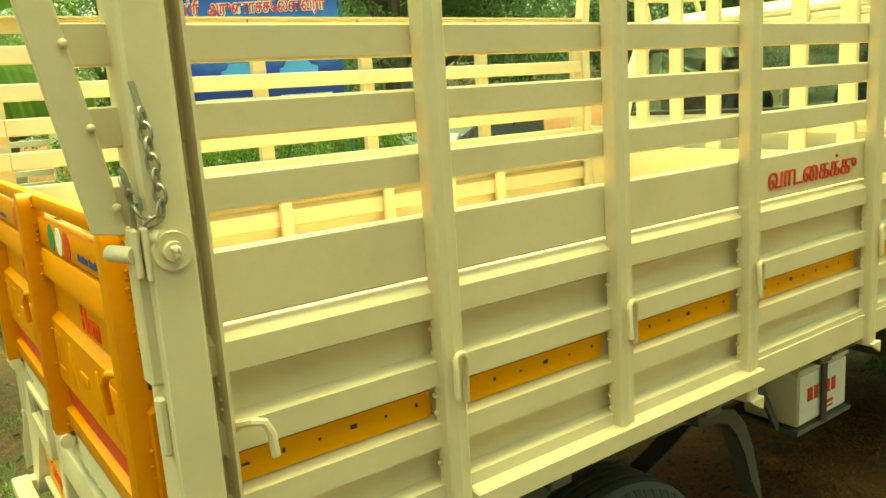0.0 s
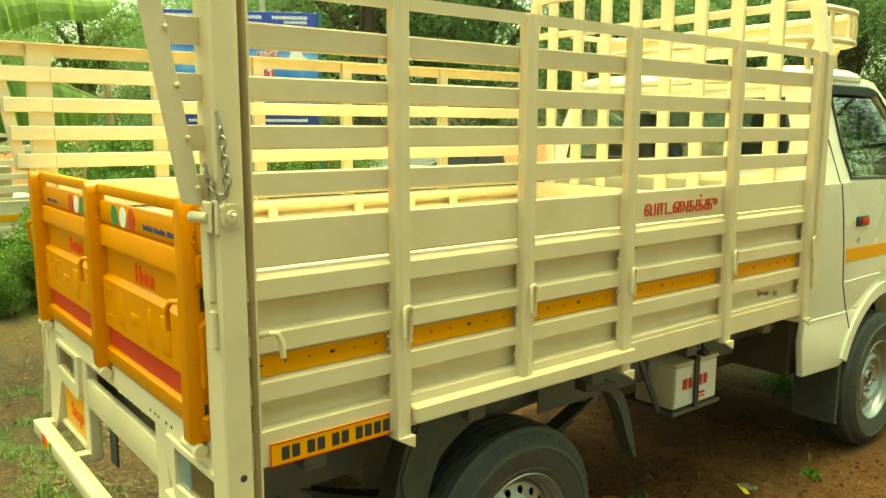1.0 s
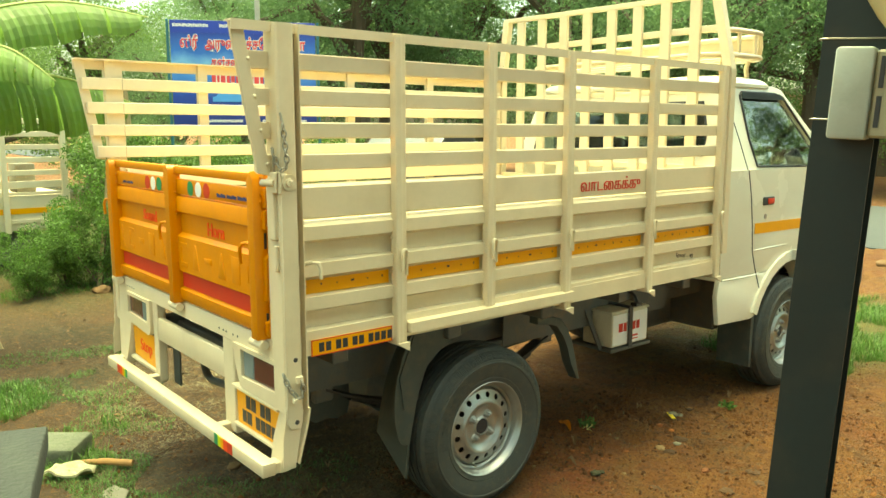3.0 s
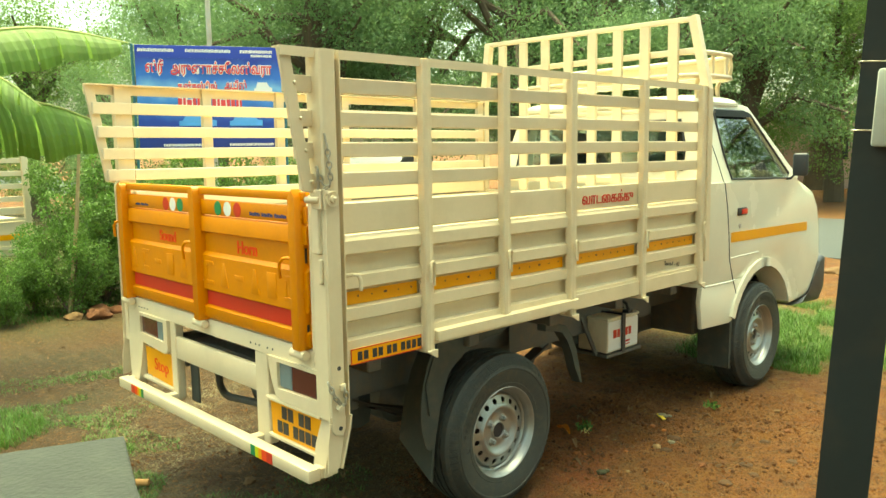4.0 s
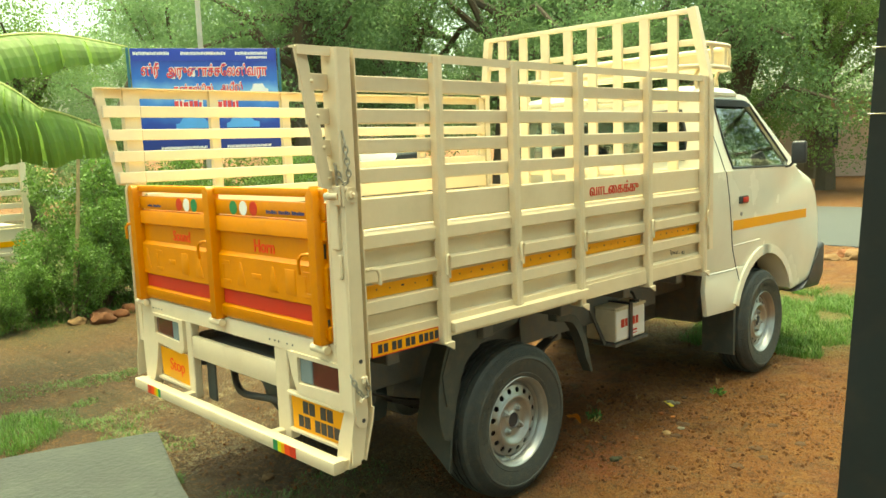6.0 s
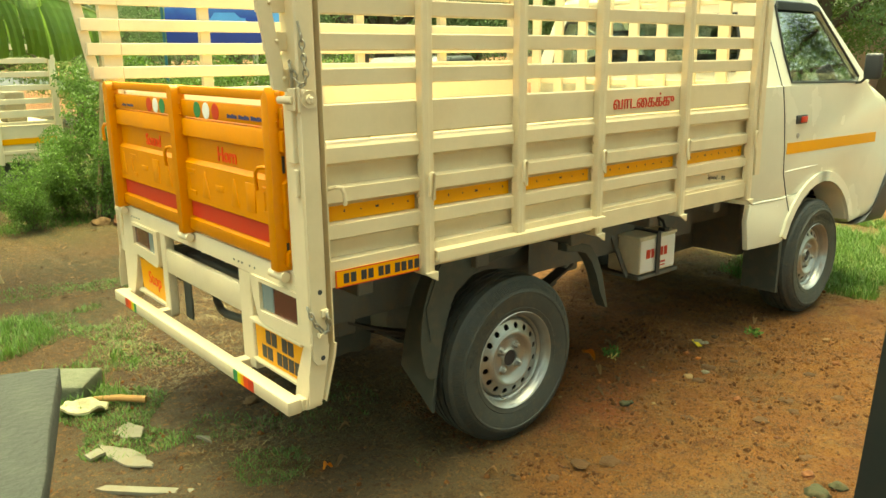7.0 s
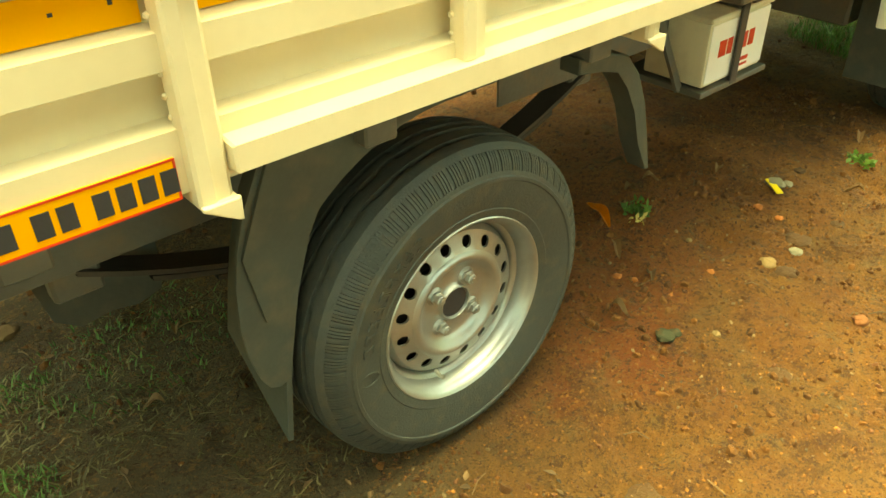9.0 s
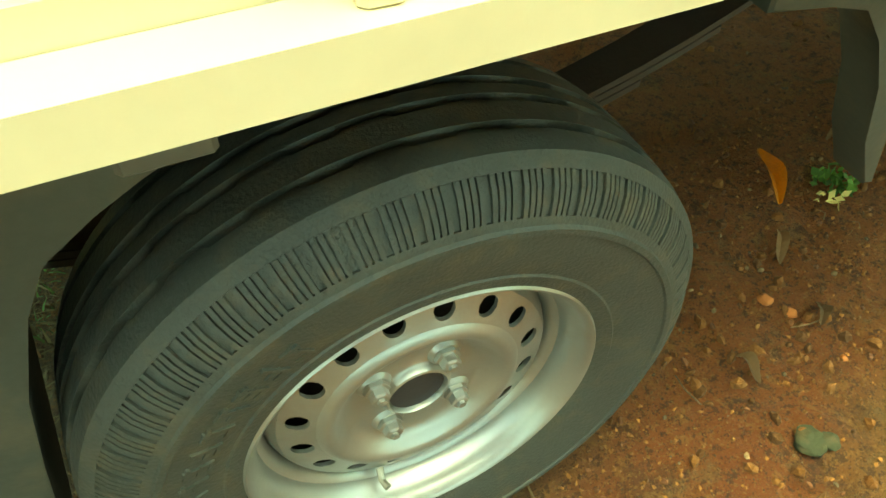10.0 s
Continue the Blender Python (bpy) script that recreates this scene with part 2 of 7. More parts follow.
def prism(bm, points, axis, lo, hi, bevel=0.0, segments=1, only=None):
    """A polygon given in the two other axes (in x, y, z order), drawn out along axis from lo to hi."""
    def place(p, q):
        return {"x": (q, p[0], p[1]), "y": (p[0], q, p[1]), "z": (p[0], p[1], q)}[axis]
    a = [bm.verts.new(place(p, lo)) for p in points]
    b = [bm.verts.new(place(p, hi)) for p in points]
    faces = [bm.faces.new(a), bm.faces.new(b[::-1])]
    n = len(points)
    for i in range(n):
        faces.append(bm.faces.new((a[i], b[i], b[(i + 1) % n], a[(i + 1) % n])))
    if bevel:
        rim = [ed for ed in set(faces[0].edges) | set(faces[1].edges) if only is None or only((ed.verts[0].co + ed.verts[1].co) / 2)]
        bmesh.ops.bevel(bm, geom=rim, offset=bevel, segments=segments, profile=0.5, affect="EDGES")


def bar(bm, p, q, w, d, side=(0, 1, 0)):
    """A straight flat bar from p to q, w wide and d deep along side."""
    p, q = Vector(p), Vector(q)
    u = (q - p).normalized()
    s = Vector(side); s = (s - u * s.dot(u)).normalized()
    t = u.cross(s)
    rows = [[bm.verts.new(c + t * (w / 2) * i + s * (d / 2) * j) for i, j in ((-1, -1), (1, -1), (1, 1), (-1, 1))] for c in (p, q)]
    bm.faces.new(rows[0]); bm.faces.new(rows[1][::-1])
    for i in range(4):
        bm.faces.new((rows[0][i], rows[1][i], rows[1][(i + 1) % 4], rows[0][(i + 1) % 4]))


def tube(bm, points, radius, n=8, closed=False):
    pts = [Vector(p) for p in points]
    rings = []
    ref = Vector((0.13, 0.31, 0.94))
    for i, p in enumerate(pts):
        a_, b_ = (pts[i - 1], pts[(i + 1) % len(pts)]) if closed else (pts[max(i - 1, 0)], pts[min(i + 1, len(pts) - 1)])
        u = (b_ - a_).normalized()
        s = ref - u * ref.dot(u)
        if s.length < 0.05:
            s = Vector((1, 0, 0)) - u * u.x
        s.normalize()
        ref = s
        t = u.cross(s)
        r = radius[i] if isinstance(radius, (list, tuple)) else radius
        rings.append([bm.verts.new(p + s * r * math.cos(2 * math.pi * k / n) + t * r * math.sin(2 * math.pi * k / n)) for k in range(n)])
    pairs = list(zip(rings, rings[1:])) + ([(rings[-1], rings[0])] if closed else [])
    for a_, b_ in pairs:
        for k in range(n):
            bm.faces.new((a_[k], a_[(k + 1) % n], b_[(k + 1) % n], b_[k]))
    if not closed:
        bm.faces.new(rings[0][::-1]); bm.faces.new(rings[-1])


def lathe(bm, profile, centre, axis="y", n=48, ends=False):
    """Turn (radius, offset along the axis) points about an axis through centre."""
    c = Vector(centre)
    rings = []
    for r, h in profile:
        ring = []
        for k in range(n):
            a_ = 2 * math.pi * k / n
            p, q = r * math.cos(a_), r * math.sin(a_)
            ring.append(bm.verts.new(c + Vector({"y": (p, h, q), "z": (p, q, h), "x": (h, p, q)}[axis])))
        rings.append(ring)
    for a_, b_ in zip(rings, rings[1:]):
        for k in range(n):
            bm.faces.new((a_[k], a_[(k + 1) % n], b_[(k + 1) % n], b_[k]))
    if ends:
        bm.faces.new(rings[0][::-1]); bm.faces.new(rings[-1])


def cyl(bm, p, q, r, n=16):
    tube(bm, [p, q], r, n)


def made(name, bm, mat, smooth=35):
    bmesh.ops.recalc_face_normals(bm, faces=bm.faces)
    me = bpy.data.meshes.new(name)
    bm.to_mesh(me)
    bm.free()
    me.materials.append(mat)
    if smooth:
        me.shade_smooth()
        me.set_sharp_from_angle(angle=radians(smooth))
    return me


def part(name, bm, mat, parent, label="", smooth=35, kind=""):
    ob = new(name, made(name, bm, mat, smooth))
    ob.parent = parent
    tagged(ob, kind=kind)
    if label:
        ob["label"] = label
    return ob


def again(ob, parent, matrix=None):
    """One more of a piece, on the same mesh."""
    o = new(ob.name.split(".")[0], ob.data)
    o.parent = parent
    if matrix:
        o.matrix_basis = matrix
    return o


def thing(name, label, category, at=(0, 0, 0), turn=0, group="", kind=""):
    ob = new(name)
    ob.matrix_basis = pose(*at, 0, 0, turn)
    return tagged(ob, label, category, group, kind)


def solid(name, bm, mat, label, category, at=(0, 0, 0), turn=0, group="", kind="", smooth=35):
    ob = new(name, made(name, bm, mat, smooth))
    ob.matrix_basis = pose(*at, 0, 0, turn)
    return tagged(ob, label, category, group, kind)


def lettering(name, text, size, m, mat, parent, depth=0.0015, label="", heavy=0.0):
    cu = bpy.data.curves.new(name, "FONT")
    cu.body, cu.size, cu.extrude, cu.align_x, cu.align_y = text, size, depth, "CENTER", "CENTER"
    cu.offset = heavy
    tmp = bpy.data.objects.new(name, cu)
    scene.collection.objects.link(tmp)
    bpy.context.view_layer.update()
    me = bpy.data.meshes.new_from_object(tmp.evaluated_get(bpy.context.evaluated_depsgraph_get()))
    bpy.data.objects.remove(tmp)
    me.materials.clear(); me.materials.append(mat)
    ob = new(name, me)
    ob.parent = parent
    ob.matrix_basis = m
    if label:
        ob["label"] = label
    return ob


REAR = Matrix(((0, 0, -1, 0), (-1, 0, 0, 0), (0, 1, 0, 0), (0, 0, 0, 1)))   # text on a face that looks to -x
RIGHT = Matrix(((1, 0, 0, 0), (0, 0, -1, 0), (0, 1, 0, 0), (0, 0, 0, 1)))   # text on a face that looks to -y


def mesh_from(name, verts, faces, mat, smooth=False):
    me = bpy.data.meshes.new(name)
    me.from_pydata(verts, [], faces)
    me.materials.append(mat)
    if smooth:
        me.shade_smooth()
    return me


# ---- the truck: rear axle at x = 0, its right side at y = 0, the front towards +x ----
BED_X0, BED_X1, LEFT = -0.93, 1.49, 1.568
POST_X = (-0.472, -0.057, 0.370, 0.925, 1.475)          # right edges of the side posts
SLATS = ((1.682, 1.734), (1.578, 1.628), (1.480, 1.530), (1.383, 1.434), (1.233, 1.334))
TOP_RAIL = (1.786, 1.815)

truck = thing("pickup_truck", "cream mini truck with slatted cargo bed and orange tailgate", "truck", at=(0.039, 0, -0.025))


def side_panel():
    """One long side of the bed, seen at y = 0 from -y; a second is turned for the left."""
    bm = bmesh.new()
    o, i = -0.012, 0.018
    outer = [(0.036, 1.226), (0.012, 1.226), (o, 1.210), (o, 1.168), (i, 1.155), (i, 1.101), (o, 1.094), (o, 1.053), (i, 1.040),
             (i, 0.992), (o, 0.987), (o, 0.946), (i, 0.934), (i, 0.884), (o, 0.879), (o, 0.800), (0.036, 0.800)]
    outer = outer[1:-1] + [(0.036, 0.800)] + [(y + 0.018, z) for y, z in outer[-2:2:-1]] + [(0.036, 1.226)]      # a pressed sheet: its inside follows the outside
    a = [bm.verts.new((BED_X0 + 0.02, y, z)) for y, z in outer]
    b = [bm.verts.new((BED_X1 - 0.01, y, z)) for y, z in outer]
    for k in range(len(outer)):
        m = (k + 1) % len(outer)
        bm.faces.new((a[k], b[k], b[m], a[m]))
    bm.faces.new(a[::-1]); bm.faces.new(b)
    return bm


def slat(x0, x1, z0, z1):
    bm = bmesh.new()
    box(bm, x0, x1, 0.0, 0.019, z0, z1, 0.004)
    return bm


def top_rail(x0, x1):
    """An angle iron: a leg that hangs down and a flange that lies inwards."""
    bm = bmesh.new()
    prism(bm, [(-0.022, 1.815), (0.024, 1.815), (0.024, 1.810), (-0.017, 1.810), (-0.017, 1.786), (-0.022, 1.786)], "x", x0, x1)
    return bm


def post(x1, foot):
    """A folded channel post with its web outwards and flanges to the slats."""
    bm = bmesh.new()
    x0, f, b = x1 - 0.046, -0.034, -0.001
    ring = [(x0, b), (x0, f + 0.005), (x0 + 0.004, f + 0.001), (x0 + 0.020, f), (x0 + 0.024, f + 0.003), (x1 - 0.006, f + 0.004), (x1, f + 0.010), (x1, b)]
    prism(bm, ring, "z", foot, 1.810)
    return bm


def post_foot(x1):
    """The bent lug under a post, below the sill."""
    bm = bmesh.new()
    prism(bm, [(x1 - 0.046, 0.787), (x1 - 0.046, 0.782), (x1 - 0.004, 0.757), (x1 + 0.002, 0.756), (x1 + 0.003, 0.787)], "y", -0.041, -0.033, 0.0015)
    box(bm, x1 - 0.044, x1 + 0.002, -0.034, 0.030, 0.779, 0.787, 0.001)
    return bm


def staple(x, y, z0, z1, reach=0.026, r=0.0055):
    """A rope hook: a rod welded upright to its post and bent over sideways."""
    bm = bmesh.new()
    pts = [(x, y, z0 - 0.014), (x, y - 0.002, z1 - 0.012)]
    for k in range(1, 8):
        a_ = math.pi * k / 8
        pts.append((x - reach * (1 - math.cos(a_)) / 2, y - 0.004 - 0.006 * k / 8, z1 - 0.012 + 0.015 * math.sin(a_)))
    pts.append((x - reach, y - 0.011, z1 - 0.014))
    pts.append((x - reach - 0.001, y - 0.013, z0 + 0.002))
    tube(bm, pts, r, 8)
    return bm


def weld_beads(bm, x, y, z0, z1, n, r=0.005):
    for k in range(n):
        c = Vector((x + random.uniform(-0.002, 0.002), y, z0 + (z1 - z0) * (k + random.random() * 0.5) / n))
        bmesh.ops.create_icosphere(bm, subdivisions=1, radius=r * random.uniform(0.6, 1.2), matrix=Matrix.Translation(c))


def bed_side(name, label):
    side = part(name, side_panel(), CREAM, truck, label)
    for x0, x1, z0, z1 in [(-0.88, 1.45, z0, z1) for z0, z1 in SLATS]:
        part("slat", slat(x0, x1, z0, z1), CREAM, side)
    part("top_rail", top_rail(-1.074, 1.48), CREAM, side)
    for k, x in enumerate(POST_X):
        part("post", post(x, 0.856 if k == 1 else 0.786), CREAM, side)
        if k in (0, 2, 3, 4):
            part("post_foot", post_foot(x), CREAM, side)
        part("rope_hook", staple(x - 0.008, -0.036, 1.036, 1.106), CREAM, side)
        bm = bmesh.new()
        weld_beads(bm, x - 0.047, -0.004, 0.88, 1.22, 12)
        weld_beads(bm, x + 0.001, -0.006, 0.88, 1.22, 7)
        part("weld_seam", bm, CREAM, side, kind="stuff")
    bm = bmesh.new()
    tube(bm, [(-0.868, -0.006, 1.060), (-0.866, -0.012, 1.085), (-0.862, -0.032, 1.100), (-0.850, -0.052, 1.106), (-0.836, -0.058, 1.103), (-0.828, -0.060, 1.085), (-0.826, -0.060, 1.052)], 0.0065, 8)
    part("rope_hook", bm, CREAM, side)
    bm = bmesh.new()                                     # the sill ledge between the first and third posts
    prism(bm, [(-0.013, 0.857), (-0.044, 0.853), (-0.044, 0.818), (-0.013, 0.812)], "x", -0.470, 0.372, 0.003)
    part("sill_channel", bm, CREAM, side)
    bm = bmesh.new()
    box(bm, 0.372, 1.475, -0.018, -0.013, 0.800, 0.866, 0.001)
    part("sill_plate", bm, CREAM, side)
    edges = [-0.873] + [v for x in POST_X for v in (x - 0.046, x)]
    for k in range(0, len(edges) - 1, 2):
        bm = bmesh.new()
        box(bm, edges[k] + 0.002, edges[k + 1] - 0.002, 0.0135, 0.0165, 0.9935, 1.0385, 0)
        tape = part("reflective_tape", bm, AMBER, side, "amber reflective tape with small black marks")
        n = max(2, int((edges[k + 1] - edges[k]) / 0.055))
        bm = bmesh.new()
        for j in range(n):                               # maker's marks: too small to read
            x = edges[k] + (j + 0.5) * (edges[k + 1] - edges[k]) / n
            w = 0.005 if j % 3 else 0.012
            box(bm, x - w / 2, x + w / 2, 0.0128, 0.0138, 1.017, 1.021 + 0.003 * (j % 2), 0)
        part("printed_mark", bm, BLACK, tape, kind="stuff")
    # the raked wing behind the last post
    for z0, z1 in SLATS[:4]:
        xe = -1.004 - 0.071 * ((z0 + z1) / 2 - 1.384) / 0.43 + 0.008
        bm = bmesh.new()
        box(bm, xe, -0.8795, 0.001, 0.018, z0, z1, 0.002)
        part("wing_slat", bm, CREAM, side)
    bm = bmesh.new()
    prism(bm, [(-1.078, 1.812), (-1.036, 1.812), (-0.962, 1.372), (-1.004, 1.380)], "y", -0.014, -0.001, 0.002)
    part("wing_end_strip", bm, CREAM, side)
    bm = bmesh.new()
    for z0, z1 in SLATS[:4]:
        x = -1.004 - 0.071 * (z0 + 0.02 - 1.384) / 0.43 + 0.034
        bmesh.ops.create_icosphere(bm, subdivisions=2, radius=0.006, matrix=Matrix.Translation((x, -0.015, (z0 + z1) / 2)))
    part("rivet", bm, CREAM, side, kind="stuff")
    # the rear corner post: a wide channel with a round-bent flank, its foot cut back to a taper
    bm = bmesh.new()
    ring = [(-0.952, 0.028), (-0.952, -0.040), (-0.947, -0.047), (-0.940, -0.049), (-0.904, -0.049), (-0.898, -0.047), (-0.894, -0.043), (-0.892, -0.037), (-0.892, 0.004),
            (-0.8745, 0.004), (-0.8745, -0.040), (-0.870, -0.040), (-0.868, 0.010), (-0.897, 0.010), (-0.897, -0.036), (-0.903, -0.043), (-0.940, -0.043), (-0.946, -0.038), (-0.946, 0.028)]
    prism(bm, ring, "z", 0.640, 1.812)
    corner_post = part("corner_post", bm, CREAM, side)
    bm = bmesh.new()
    prism(bm, [(-0.952, 0.644), (-0.893, 0.644), (-0.924, 0.478), (-0.968, 0.470), (-0.966, 0.560)], "y", -0.048, -0.042)
    prism(bm, [(-0.8745, 0.644), (-0.868, 0.644), (-0.876, 0.600), (-0.912, 0.470), (-0.9185, 0.478), (-0.8825, 0.606)], "y", -0.050, 0.010)
    part("post_toe", bm, CREAM, corner_post)
    bm = bmesh.new()
    weld_beads(bm, -0.952, -0.046, 0.62, 0.66, 5)
    weld_beads(bm, -0.873, -0.010, 0.86, 1.22, 16, 0.004)
    part("weld_seam", bm, CREAM, corner_post, kind="stuff")
    bm = bmesh.new()
    box(bm, -0.934, -0.872, 0.0295, 0.0345, 0.87, 1.80, 0.001)
    part("corner_plate", bm, CREAM, side)
    bm = bmesh.new()
    c, hw = -0.926, 0.025
    pts = [(c + hw * math.cos(a_), 1.353 + hw * math.sin(a_)) for a_ in [math.pi * k / 10 for k in range(11)]]
    pts += [(c - hw - 0.002, 0.610), (c - hw + 0.010, 0.592), (c + hw - 0.010, 0.590), (c + hw, 0.606)]
    prism(bm, pts, "y", -0.056, -0.049, 0.0015)
    strap = part("hinge_strap", bm, CREAM, side)
    bm = bmesh.new()
    lathe(bm, [(0.0, -0.0665), (0.012, -0.0665), (0.013, -0.058), (0.024, -0.060), (0.024, -0.056)], (c, 0, 1.353), "y", 24)
    weld_beads(bm, c, -0.066, 1.347, 1.359, 5, 0.006)
    part("bolt", bm, CREAM, strap)
    # bolt holes: dark discs on the strap paint the shade inside them
    for z in (0.811, 0.612):
        bm = bmesh.new()
        lathe(bm, [(0.0, -0.0568), (0.0075, -0.0568), (0.0075, -0.0555)], (c + 0.005, 0, z), "y", 16)
        part("bolt_hole", bm, PLASTIC, strap)
    return side


right_side = bed_side("bed_side", "slatted cargo bed side, cream enamel with corrugated lower panel")
left_side = copy_thing(right_side, pose(0, 0, 0))
for o in [c_ for c_ in left_side.children if c_.name.startswith("corner_plate")]:
    bpy.data.objects.remove(o)
for o in (left_side, *left_side.children_recursive):      # the left side is the right one mirrored in the bed's middle plane
    me = o.data.copy()
    if o.name.startswith("corner_post"):                  # its slats run past a plain channel post on the inside
        bm = bmesh.new()
        prism(bm, [(-0.946, -0.002), (-0.946, -0.040), (-0.940, -0.045), (-0.876, -0.045), (-0.870, -0.040), (-0.870, -0.002)], "z", 0.640, 1.812)
        me.clear_geometry()
        bm.to_mesh(me)
        bm.free()
    co = np.empty(len(me.vertices) * 3)
    me.vertices.foreach_get("co", co)
    if o.name.startswith("top_rail"):                     # its rail has the deeper flange
        co[2::3] = np.where(co[2::3] < 1.79, 1.770, co[2::3])
    co[1::3] = LEFT - co[1::3]
    me.vertices.foreach_set("co", co)
    me.flip_normals()
    o.data = me

for x in (-0.90, -0.475, -0.060, 0.366, 0.66, 0.922, 1.452):  # inner stiffeners of the left side, and a rib between them
    bm = bmesh.new()
    box(bm, x - 0.022, x + 0.022, LEFT - 0.058, LEFT - 0.0365, 0.87, 1.215, 0.004)
    part("stiffener", bm, CREAM, left_side)
for z0, z1 in ((1.188, 1.222),):
    bm = bmesh.new()
    box(bm, -0.92, 1.47, LEFT - 0.056, LEFT - 0.0365, z0, z1, 0.006)
    part("inner_rib", bm, CREAM, left_side)

# red word on the wide slat of the right side
lettering("rent_word", "\u0bb5\u0bbe\u0b9f\u0bc8\u0b95\u0b95\u0bcd\u0b95\u0bc1", 0.067, Matrix.Translation((0.638, -0.002, 1.276)) @ RIGHT @ Matrix.Diagonal((0.92, 1, 1, 1)), RED, right_side)
slant = Matrix(((1, 0.28, 0, 0), (0, 1, 0, 0), (0, 0, 1, 0), (0, 0, 0, 1)))
lettering("speed_word", "Speed - 40", 0.028, Matrix.Translation((1.222, 0.0100, 0.910)) @ RIGHT @ slant, BLACK, right_side, 0.0006)


def plate_bars(parent, rows, axis, level, proud):
    """Unreadable or withheld characters as plain bars: rows of (centre z, height, list of (start, end))."""
    for z, h, spans in rows:
        for s, e_ in spans:
            bm = bmesh.new()
            if axis == "y":
                box(bm, s, e_, level - proud, level, z - h / 2, z + h / 2, 0)
            else:
                box(bm, level - proud, level, s, e_, z - h / 2, z + h / 2, 0)
            part("plate_bar", bm, BLACK, parent)


side_plate = bmesh.new()
box(side_plate, -0.842, -0.530, -0.0165, -0.0125, 0.797, 0.850, 0.0008)
side_plate = part("number_plate", side_plate, AMBER, truck, "yellow painted registration plate with black bars")
plate_bars(side_plate, [(0.823, 0.030, [(-0.815 + 0.0255 * k + (0.012 * (k > 1) + 0.012 * (k > 3) + 0.012 * (k > 5)), -0.815 + 0.0255 * k + 0.019 + (0.012 * (k > 1) + 0.012 * (k > 3) + 0.012 * (k > 5))) for k in range(10)])], "y", -0.0165, 0.001)
bm = bmesh.new()
for x0, x1, z0, z1 in ((-0.842, -0.530, 0.847, 0.850), (-0.842, -0.530, 0.797, 0.800), (-0.842, -0.839, 0.800, 0.847), (-0.533, -0.530, 0.800, 0.847)):
    box(bm, x0, x1, -0.0172, -0.0164, z0, z1, 0)
part("plate_border", bm, RED, side_plate)

# ---- bed floor, front wall and headboard ----
bm = bmesh.new()
for k in range(24):
    y = 0.032 + k * 0.0623
    prism(bm, [(y, 0.860), (y + 0.045, 0.860), (y + 0.050, 0.868), (y + 0.0600, 0.868), (y + 0.0623, 0.860), (y + 0.0623, 0.845), (y, 0.845)], "x", -0.925, 1.465)
part("bed_floor", bm, CREAM, truck, "cream ribbed sheet bed floor")
bm = bmesh.new()
prof = [(1.466, 1.240), (1.492, 1.240), (1.492, 0.80), (1.474, 0.80), (1.474, 0.93), (1.466, 0.95), (1.466, 1.03), (1.476, 1.05), (1.476, 1.12), (1.466, 1.14)]
prism(bm, [(x, z) for x, z in prof], "y", 0.032, LEFT - 0.032)
front_wall = part("front_wall", bm, CREAM, truck)
headboard = bmesh.new()
prism(headboard, [(0.062, 2.150), (1.535, 2.165), (1.550, 2.190), (0.056, 2.175)], "x", 1.478, 1.512, 0.002)
headboard = part("headboard", headboard, CREAM, truck, "tall cream headboard of flat upright bars over the cab")
for y0, y1 in ((-0.016, 0.074), (1.576, 1.528)):
    bm = bmesh.new()
    bar(bm, (1.495, y0, 0.90), (1.495, y0, 1.80), 0.040, 0.045)
    bar(bm, (1.495, y0, 1.79), (1.495, y1, 2.178), 0.040, 0.045)
    part("end_post", bm, CREAM, headboard)
for k in range(8):
    y = 1.405 - k * 0.1745
    bm = bmesh.new()
    box(bm, 1.480, 1.500, y - 0.030, y + 0.030, 1.24, 2.160 + 0.001 * k, 0.003)
    part("upright_bar", bm, CREAM, headboard)
for z0, z1, x0 in ((1.985, 2.018, 1.500), (1.690, 1.712, 1.500), (1.300, 1.332, 1.500)):
    bm = bmesh.new()
    box(bm, x0, x0 + 0.016, 0.015, LEFT - 0.015, z0, z1, 0.003)
    part("cross_bar", bm, CREAM, headboard)

# ---- tailgate ----
tailgate = bmesh.new()
XO, XI = -0.950, -0.934                                   # ridge and recess depths
GATE_Y0, GATE_Y1 = 0.062, 1.528
prof = [(-0.916, 1.264), (-0.932, 1.264), (XO + 0.004, 1.261), (XO, 1.254), (XO, 1.204), (XI, 1.198), (XI, 1.124), (XO, 1.110), (XO, 0.977), (XI, 0.971), (XI, 0.914), (XO, 0.907), (XO, 0.872), (XO + 0.006, 0.862), (-0.916, 0.860)]
prism(tailgate, prof, "y", GATE_Y0, GATE_Y1)
tailgate = part("tailgate", tailgate, ORANGE, truck, "orange pressed-steel tailgate with red band, closed")
for name, z0, z1, x0 in (("top_rail", 1.344, 1.374, -0.950), ("upper_band", 1.268, 1.326, -0.946)):
    bm = bmesh.new()
    box(bm, x0, x0 + 0.022, GATE_Y0, GATE_Y1, z0, z1, 0.005, 2)
    part(name, bm, ORANGE, tailgate)
GATE_POSTS = ((0.082, 0.124), (0.784, 0.826), (1.484, 1.532))
